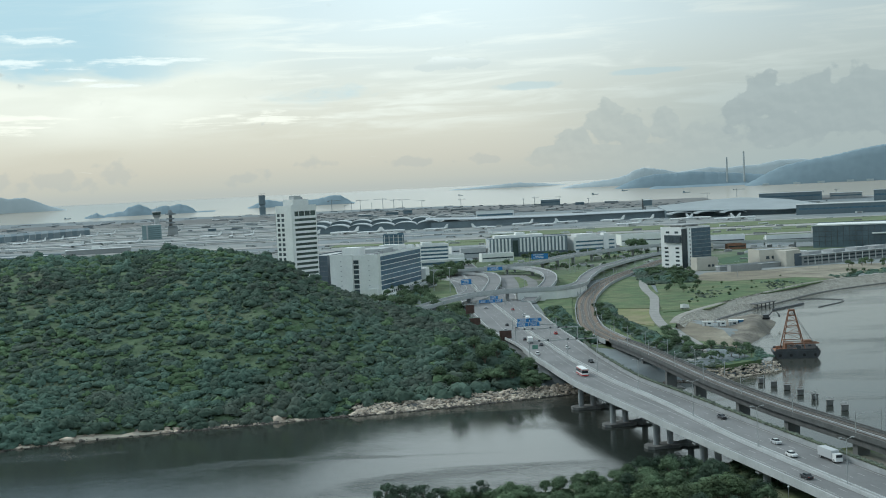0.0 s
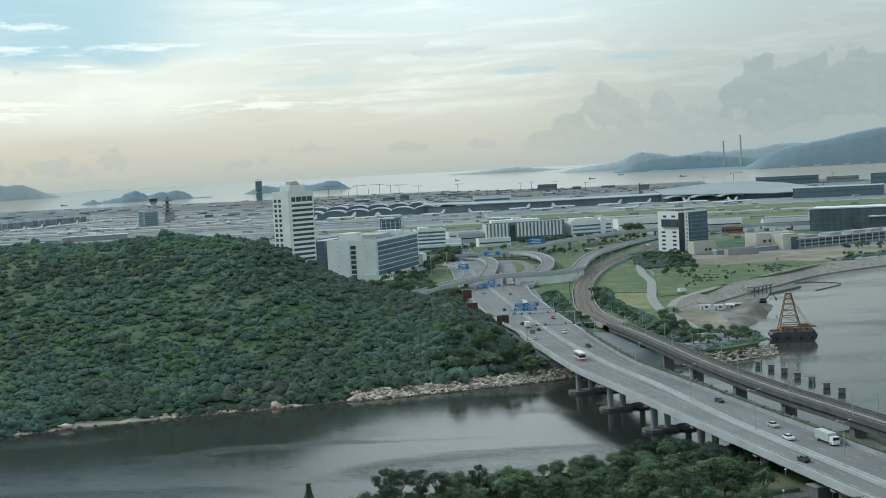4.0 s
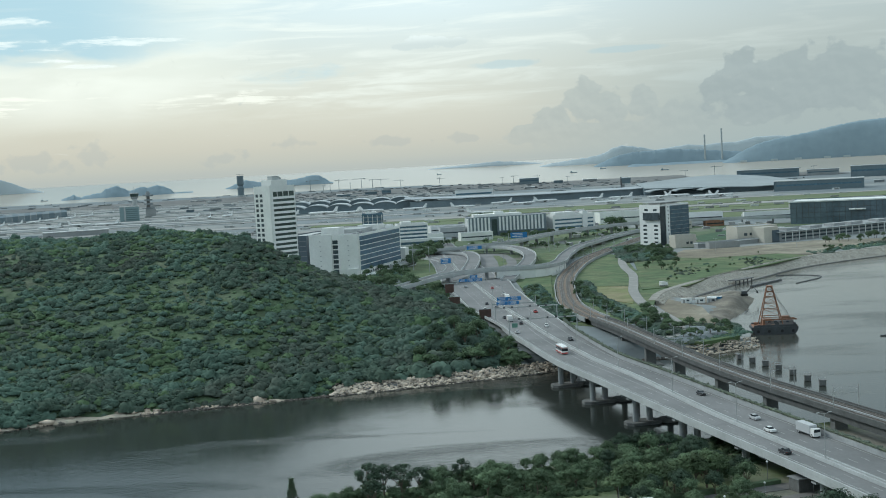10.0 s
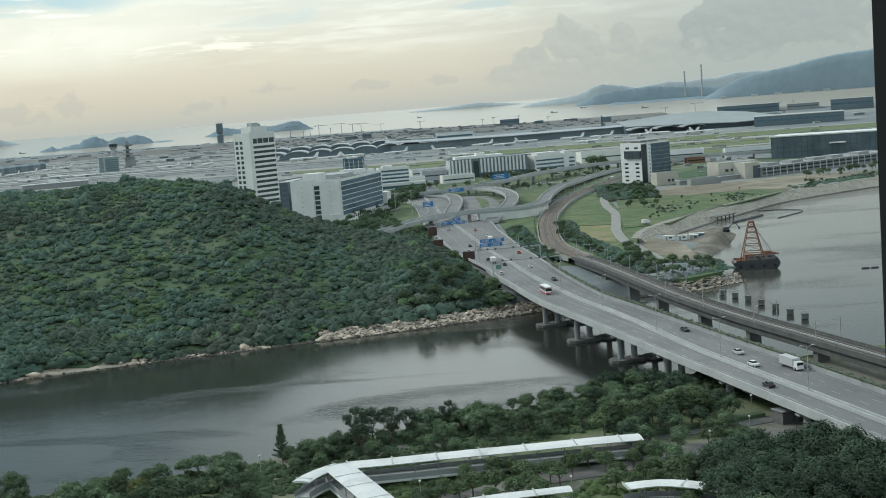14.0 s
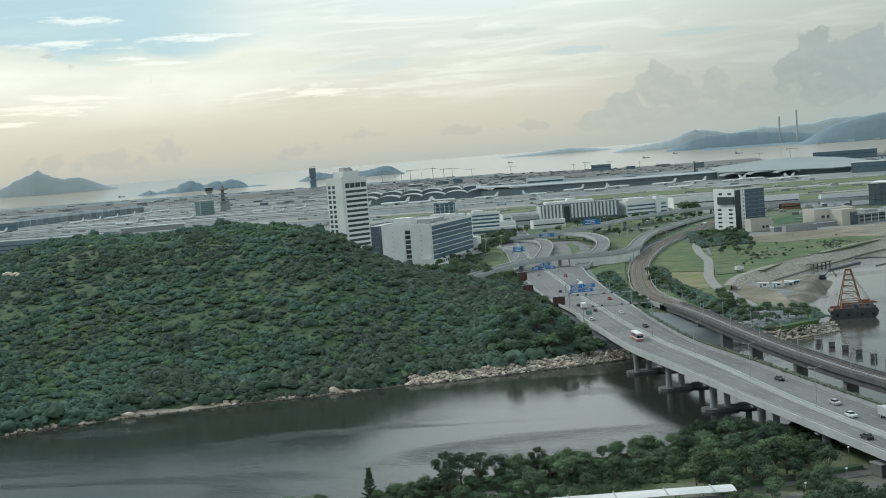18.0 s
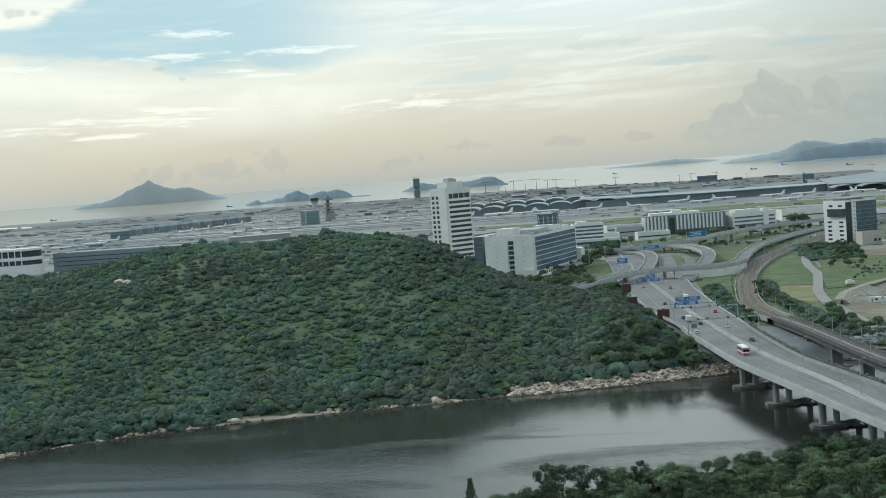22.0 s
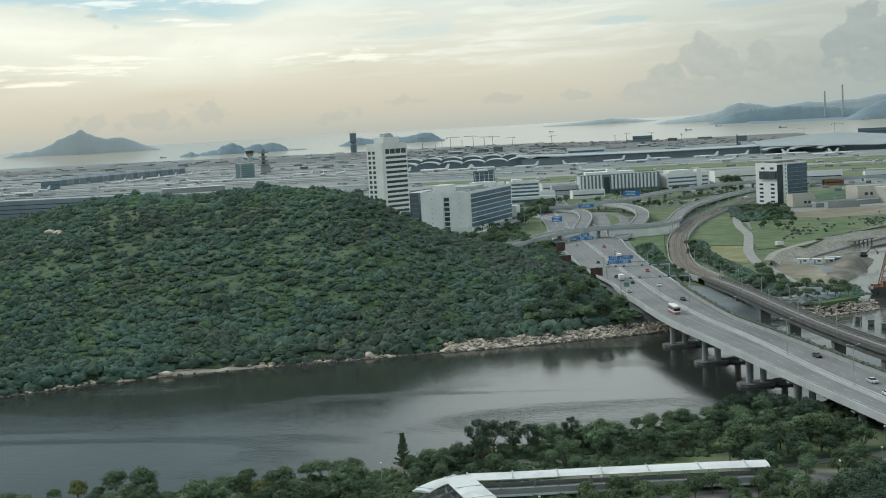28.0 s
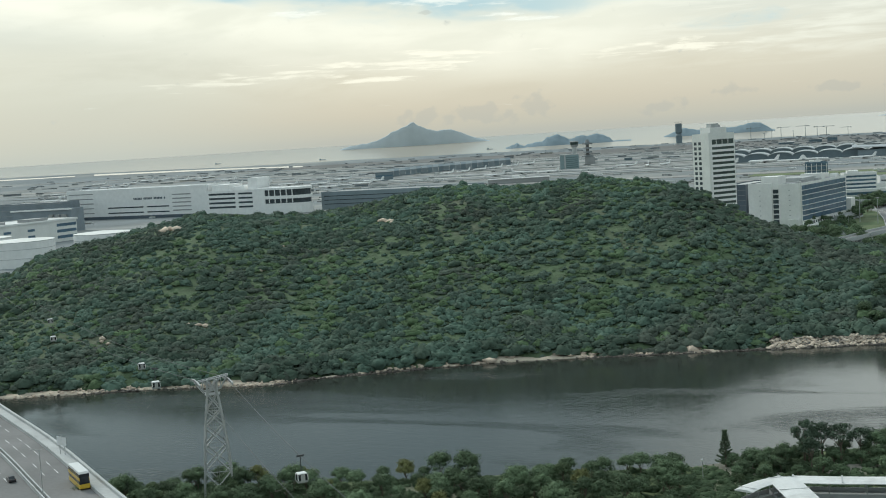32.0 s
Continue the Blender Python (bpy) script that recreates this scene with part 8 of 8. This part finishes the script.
for x in (-4.0, -2.0, 0.0, 2.0, 4.0):
    part("crosshead_tie", Mesh().tube((x, -1.1, HEAD(x, 30.2)), (x, 1.1, HEAD(x, 30.2)), 0.1, n=5), galvanised, pyl)
# curved shoes that carry the ropes over the head
SKEW = radians(15.6)
for s in (-1, 1):
    rows = []
    for q in np.linspace(-4.6, 4.0, 9):
        cx, cy, z = s * 3.9 - q * math.sin(SKEW), q * math.cos(SKEW), 30.15 - 0.022 * q * q + 0.03 * q
        rows.append([(cx - 0.2, cy, z - 0.6), (cx + 0.2, cy, z - 0.6), (cx + 0.2, cy, z), (cx - 0.2, cy, z)])
    part("cable_shoe", Mesh().sweep(rows), galvanised, pyl)
part("work_platform", Mesh().box((0, 0, 26.4), (3.6, 3.2, 0.15)), galvanised, pyl)
part("ladder", Mesh().box((-0.25, -2.2, 12), (0.06, 0.08, 24)).box((0.25, -2.2, 12), (0.06, 0.08, 24)), galvanised, pyl)


def cable_point(side, t):
    """Along the two cables: t below 0 towards the town, above 0 towards the island."""
    c = Vector((-155.6, 275, 34.2)) + Vector((math.cos(radians(28)), math.sin(radians(28)), 0)) * 3.9 * side
    if t < 0:
        e = Vector((10, 90, 26)) + Vector((0.8, 0.6, 0)) * 5 * side
        s = -t
    else:
        e = Vector((-470, 592, 30)) + Vector((0.8, 0.6, 0)) * 5 * side
        s = t
    p = c.lerp(e, s)
    p.z -= 4 * (7 if t > 0 else 7.5) * s * (1 - s)
    return p


for side in (-1, 1):
    m = Mesh()
    pts = [cable_point(side, t) for t in np.linspace(-1, 1, 61)]
    for a, b in zip(pts, pts[1:]):
        m.tube(a, b, 0.06, n=5)
    structure("cable", m, dark_steel, "thin steel ropes of the cable car", "cable")


def gondola(side, t):
    p = cable_point(side, t)
    ob = thing("gondola", "white and dark glass cable car cabin on its hanger", "cable car", "cable car cabins", tuple(p), 40)
    part("hanger", Mesh().tube((0, 0, 0.1), (0, 0, -3.2), 0.09, n=6).box((0, 0, 0.05), (1.6, 0.3, 0.35)), dark_steel, ob)
    part("cabin_glass", Mesh().box((0, 0, -4.3), (2.2, 2.0, 1.3), 0, 0.94), car_glass, ob)
    part("cabin_base", Mesh().box((0, 0, -5.2), (2.1, 1.9, 0.5), 0, 1.05), grey_clad, ob)
    part("cabin_roof", Mesh().box((0, 0, -3.62), (2.1, 1.9, 0.3), 0, 0.85), white_paint, ob)
    for sx in (-1, 1):
        for sy in (-1, 1):
            part("corner_post", Mesh().box((sx * 1.03, sy * 0.93, -4.3), (0.14, 0.14, 1.2)), white_paint, ob)
    part("cabin_door", Mesh().box((0, -1.0, -4.5), (0.9, 0.06, 1.6)), galvanised, ob)


for side, t in ((1, -0.24), (-1, 0.09), (1, 0.21), (-1, 0.46), (1, 0.60), (-1, 0.78)):
    gondola(side, t)


# ---- covered footbridge ----
def covered_way(name, pts, width, label, deck_drop=3.4, rail=True, posts=5.0):
    rows = along(spline(pts, 2.5))
    ob = thing(name, label, "walkway", "covered walkways")
    st = []
    for p, r, _ in rows:
        st.append([p - r * width / 2, p - r * width * 0.2 + Vector((0, 0, 0.28)), p + r * width * 0.2 + Vector((0, 0, 0.28)), p + r * width / 2, p + r * (width / 2 - 0.1) + Vector((0, 0, -0.22)), p - r * (width / 2 - 0.1) + Vector((0, 0, -0.22))])
    part("roof", Mesh().sweep(st), white_roof, ob)
    run = 0.0
    for (p, r, d), (q, _, _) in zip(rows, rows[1:]):
        run += (q - p).length
        if run > posts:
            run = 0
            for s in (-1, 1):
                k = p + r * s * (width / 2 - 0.7)
                part("post", Mesh().tube((k.x, k.y, k.z - deck_drop), (k.x, k.y, k.z - 0.2), 0.13, n=8), grey_clad, ob)
    run = 99
    for (p, r, d), (q, _, _) in zip(rows, rows[1:]):
        run += (q - p).length
        if run > 9 * posts / 5:
            run = 0
            part("roof_seam", Mesh().box((p.x, p.y, p.z + 0.3), (0.35, width * 0.98, 0.06), math.degrees(math.atan2(d.y, d.x))), pale_concrete, ob)
    if rail:
        part("deck", ribbon(rows, -width / 2 + 0.3, width / 2 - 0.3, -deck_drop - 0.7, -deck_drop), pale_concrete, ob)
        for s in (-1, 1):
            part("parapet", ribbon(rows, s * (width / 2 - 0.3) - 0.12, s * (width / 2 - 0.3) + 0.12, -deck_drop - 0.75, -deck_drop - 0.2), off_white, ob)
            part("railing", ribbon(rows, s * (width / 2 - 0.3) - 0.05, s * (width / 2 - 0.3) + 0.05, -deck_drop - 0.2, -deck_drop + 1.05), grey_clad, ob, "grey railing panels")
        run = 12
        for (p, r, d), (q, _, _) in zip(rows, rows[1:]):
            run += (q - p).length
            if run > 18 and p.z - deck_drop > 5.2:
                run = 0
                part("column", Mesh().tube((p.x, p.y, 4.2), (p.x, p.y, p.z - deck_drop - 0.6), 0.5, n=12), concrete, ob)
    return ob


covered_way("footbridge_main", [(-18.5, 285.3, 9.6), (-8, 285.5, 9.6), (5, 286.4, 9.6), (20, 287.2, 9.55), (37, 288.3, 9.5), (50, 288.9, 9.4)], 6.0, "white-roofed covered footbridge running along the trees")
covered_way("footbridge_branch", [(-20.6, 285.2, 9.8), (-19.0, 280.3, 9.8), (-13.6, 264.9, 9.8), (-6, 243, 9.8)], 6.6, "white-roofed branch of the covered footbridge")
covered_way("footbridge_ramp", [(-20.5, 285.4, 9.7), (-24.2, 282.0, 9.65), (-26.6, 278.6, 9.6), (-28.2, 275.2, 9.55)], 4.4, "curved covered stair end of the footbridge")
covered_way("footbridge_near", [(0, 251, 9.2), (14, 253.5, 9.2), (29, 255, 9.2)], 4.2, "white covered walkway among trees")
covered_way("walkway_curved", [(40, 253, 9.3), (47, 253.5, 9.3), (54, 250, 9.3), (59, 245, 9.3), (63, 238, 9.3)], 4.6, "curved white covered walkway among trees")
st_rows = along(spline([(-60, 262, 4.5), (-10, 270, 4.5), (20, 277, 4.5), (45, 283, 4.5), (70, 294, 4.5), (92, 302, 4.5), (120, 315, 4.5)], 4))
structure("road_town", ribbon(st_rows, -4.0, 4.0, -0.3, 0.05), asphalt, "grey town road behind the waterfront", "road")
st2 = along(spline([(50, 304, 4.5), (70, 308, 4.5), (86, 312, 4.5), (110, 320, 4.5)], 4))
structure("road_town_far", ribbon(st2, -2.6, 2.6, -0.3, 0.06), asphalt, "narrow road under the bridge", "road")
structure("path_brick", ribbon(along(spline([(56, 309, 4.5), (54, 318, 4.5), (53, 330, 4.5)], 3)), -2.5, 2.5, -0.3, 0.07), material("brick_paving", (0.26, 0.17, 0.13), 0.9, vary=0.2, scale=0.5), "reddish brick path to the shore", "path")
structure("hedge", ribbon(along(spline([(52, 306, 4.5), (70, 311.5, 4.5), (86, 317, 4.5)], 3)), 0, 2.0, -0.2, 1.0), foliage_dark, "clipped dark hedge along the road", "hedge")
gl = thing("park_lamp", "slim park lamp with a white globe", "street lamp", "park lamps", (84, 318, 4.4))
part("post", Mesh().tube((0, 0, -0.1), (0, 0, 5.0), 0.07), galvanised, gl)
gv, gf = ICO2
part("globe", bulk_mesh("globe", gv * 0.28 + (0, 0, 5.2), gf, white_paint, True), None, gl)
for x, y in ((78, 298), (92, 306), (44, 305), (-2, 268), (30, 262), (66, 288), (101, 262), (-40, 300), (12, 282)):
    copy_thing(gl, pose(x, y, 4.4))
kiosk = thing("utility_hut", "small grey concrete hut under the bridge", "hut", "", (91, 309, 4.4), 20)
part("wall", Mesh().box((0, 0, 1.6), (7, 4, 3.2)), dark_concrete, kiosk)
part("roof", Mesh().box((0, 0, 3.3), (7.6, 4.6, 0.25)), concrete, kiosk)

# ---- bay: derrick barge, dolphins, booms, work yard ----
bg_ = thing("derrick_barge", "black work barge with a rusty red lattice derrick", "barge", "", (164.6, 601, 0), -8)
hull = Mesh().sweep([[(x, -w, z), (x, w, z), (x, w, 3.6), (x, -w, 3.6)] for x, w, z in ((-11.0, 5.0, 2.4), (-9.6, 5.6, 0.4), (-7.8, 5.8, -0.6), (8.6, 5.8, -0.6), (10.2, 5.4, 1.4), (10.6, 5.2, 2.4))])
part("hull", hull, hull_black, bg_)
part("bulwark", Mesh().box((0, -5.5, 4.05), (20, 0.2, 1.0)).box((0, 5.5, 4.05), (20, 0.2, 1.0)), hull_black, bg_)
part("deck", Mesh().box((0, 0, 3.65), (20.5, 10.6, 0.12)), rust_red, bg_)
part("deckhouse", Mesh().box((2.2, 0.8, 4.9), (13, 7, 2.4)), material("barge_grey", (0.22, 0.21, 0.21), 0.7, vary=0.3, scale=0.4), bg_)
part("wheelhouse", Mesh().box((5.6, 1.5, 6.9), (3.4, 3.6, 1.6)), rust_red, bg_)
part("winch_house", Mesh().box((-3.2, 0, 5.3), (4.6, 4.6, 3.0), 0, 0.92), rust_red, bg_)
part("winch", Mesh().tube((1.0, -3.4, 4.8), (1.0, -2.8, 4.8), 1.0, n=14), dark_steel, bg_)
part("boom_rest", Mesh().box((3.5, -2, 6.6), (14, 0.5, 0.6)).box((6.5, 2.5, 6.5), (7, 0.4, 0.5)), rust_red, bg_)
DK = 18.4
cor = lambda sx, sy, z: (-1.5 + sx * (5.4 - 4.2 * z / DK), sy * (4.2 - 3.1 * z / DK), 3.7 + z)
for sx in (-1, 1):
    for sy in (-1, 1):
        part("derrick_leg", Mesh().tube(cor(sx, sy, 0), cor(sx, sy, DK), 0.24, n=6), rust_red, bg_)
lv = [0, 4.2, 7.7, 10.8, 13.6, 16.1, 18.4]
for z0, z1 in zip(lv, lv[1:]):
    for (ax, ay), (bx, by) in (((-1, -1), (1, -1)), ((1, -1), (1, 1)), ((1, 1), (-1, 1)), ((-1, 1), (-1, -1))):
        part("derrick_strut", Mesh().tube(cor(ax, ay, z1), cor(bx, by, z1), 0.17, n=5), rust_red, bg_)
        part("derrick_brace", Mesh().tube(cor(ax, ay, z0), cor(bx, by, z1), 0.10, n=5), rust_red, bg_)
part("derrick_head", Mesh().box((-1.5, 0, 22.3), (2.7, 2.5, 0.8)), rust_red, bg_)
part("stay", Mesh().tube((-1.0, 0, 22.0), (9.5, 0, 4.5), 0.07, n=5).tube((-1.0, 0.6, 22.0), (7.5, 3, 5.5), 0.06, n=5).tube((-1.0, -0.6, 21.0), (9.0, -3, 4.5), 0.06, n=5), dark_steel, bg_)
for x, y, w, h in ((-8.2, 2.5, 1.6, 1.3), (-7.6, -3.2, 1.2, 1.0), (9.2, -2.5, 1.0, 1.4), (9.1, 2.8, 1.1, 0.9), (-1.0, -4.3, 1.8, 0.8)):
    part("deck_box", Mesh().box((x, y, 3.71 + h / 2), (w, 1.2, h)), rust_red if x < 0 else dark_steel, bg_)
for x in (-2.4, 0.4, 3.2, 6.0):
    part("deckhouse_window", Mesh().box((x, -3.03, 5.6), (1.3, 0.06, 0.8)), glass_dark, bg_)
for x in (-8, -3, 3, 8):
    part("tyre_fender", Mesh().tube((x, -5.9, 1.6), (x, -5.6, 1.6), 0.7, n=12), rubber, bg_)
dol = thing("mooring_dolphin", "square dark concrete mooring dolphin in the water", "dolphin", "row of mooring dolphins", (130.6, 531.5, 0))
part("block", Mesh().box((0, 0, 1.1), (2.4, 2.4, 1.8)), dark_concrete, dol)
part("cap", Mesh().box((0, 0, 2.13), (2.7, 2.7, 0.26)), dark_concrete, dol)
part("shaft", Mesh().tube((0, 0, -3), (0, 0, 0), 1.0, n=10), dark_concrete, dol)
part("rail", Mesh().tube((-1.2, 1.2, 2.2), (-1.2, 1.2, 2.9), 0.05).tube((1.2, 1.2, 2.2), (1.2, 1.2, 2.9), 0.05).tube((-1.2, 1.2, 2.9), (1.2, 1.2, 2.9), 0.05), galvanised, dol)
for x, y in ((133.3, 521.6), (136.1, 512), (138.1, 500), (140.4, 488.4), (141.9, 474.5), (144, 463.2)):
    copy_thing(dol, pose(x, y, 0, 0, 0, -10))
for k, (pts, r) in enumerate([([(206, 801, 0.1), (220, 815, 0.1), (233, 830, 0.1)], 1.1), ([(238, 860, 0.1), (250, 858, 0.1), (262, 846, 0.1), (260, 833, 0.1), (247, 818, 0.1), (236, 806, 0.1)], 0.45), ([(205, 572, 0.1), (213, 571, 0.1)], 0.5)]):
    ob = thing("floating_boom", "dark floating boom lying on the bay", "boom", "floating booms")
    rows = spline(pts, 3.0)
    for a, b in zip(rows, rows[1:]):
        part("float", Mesh().tube(a, a.lerp(b, 0.85), r, n=8), hull_black, ob)
mound = Mesh()
n = 44
for j in range(n + 1):
    for i in range(n + 1):
        x, y = 140 + 56 * i / n, 628 + 142 * j / n
        dd = float(coast_distance(np.array([x]), np.array([y]))[0])
        heap = 3.4 * math.exp(-((x - 171) / 11) ** 2 - ((y - 708) / 30) ** 2) + 1.6 * math.exp(-((x - 182) / 6) ** 2 - ((y - 742) / 14) ** 2)
        h = min(max(dd + 0.6, 0) * 0.30, 2.7) + heap * min(max(dd, 0) / 6, 1) + 0.7 * float(wave(x, y, 0.25, 51)) * (dd > 1)
        mound.v.append((x, y, h - 0.1 if dd > -0.6 else -1.5))
mound.f = [(j * (n + 1) + i, j * (n + 1) + i + 1, (j + 1) * (n + 1) + i + 1, (j + 1) * (n + 1) + i) for j in range(n) for i in range(n)]
patch("yard", [(122, 604), (147, 588), (144, 632), (150, 690), (140, 735), (128, 712), (124, 660)], 3.3, earth, "bare earth of the work yard", "yard", 1.2)
structure("work_mound", mound, material("dredged_fill", (0.150, 0.135, 0.112), 0.95, vary=0.35, scale=0.12, bump=0.8, bump_scale=0.6, second=(0.21, 0.19, 0.155), mix_scale=0.06), "brown heap of fill in the work yard", "earth heap", True)
for k, (x, y, m_, w) in enumerate([(146, 711, white_paint, 6), (153, 708, white_paint, 5), (159, 706, paints["silver"], 5), (162, 712, material("blue_sheet", (0.05, 0.17, 0.32), 0.6, vary=0.1), 8)]):
    cb = thing("site_cabin", "small site cabin with a dark window", "cabin", "site cabins", (x, y, 3.2), -12)
    part("wall", Mesh().box((0, 0, 1.3), (w, 2.6, 2.6)), m_, cb)
    part("roof", Mesh().box((0, 0, 2.7), (w + 0.4, 3.0, 0.18)), off_white, cb)
    part("window", Mesh().box((0.8, -1.32, 1.6), (1.6, 0.06, 0.9)), glass_dark, cb)
    part("door", Mesh().box((-1.4, -1.32, 1.1), (0.9, 0.06, 2.0)), grey_clad, cb)
ex = thing("excavator", "dark excavator with a bent arm on the heap", "excavator", "", (183, 728, 3.4), 160)
part("tracks", Mesh().box((0, -1.2, 0.5), (4.0, 0.7, 1.0)).box((0, 1.2, 0.5), (4.0, 0.7, 1.0)), rubber, ex)
part("cab", Mesh().box((0, 0, 1.9), (3.2, 2.6, 1.7)), dark_steel, ex)
part("arm", Mesh().tube((-1.4, 0, 2.2), (-4.6, 0, 5.6), 0.28).tube((-4.6, 0, 5.6), (-7.2, 0, 2.6), 0.22), dark_steel, ex)
part("bucket", Mesh().box((-7.3, 0, 2.0), (1.0, 1.2, 1.2)), dark_steel, ex)
stg = thing("landing_stage", "dark piled landing stage at the seawall", "jetty", "", (205, 822, 0), 42)
part("deck", Mesh().box((0, 0, 3.2), (22, 5, 0.6)), dark_concrete, stg)
for x in (-9, -4.5, 0, 4.5, 9):
    part("pile", Mesh().tube((x, -1.8, -2), (x, -1.8, 3), 0.5), dark_concrete, stg)
van = truck("white", 5.5)
van.matrix_basis = pose(146, 778, 6.2, 0, 0, 30)
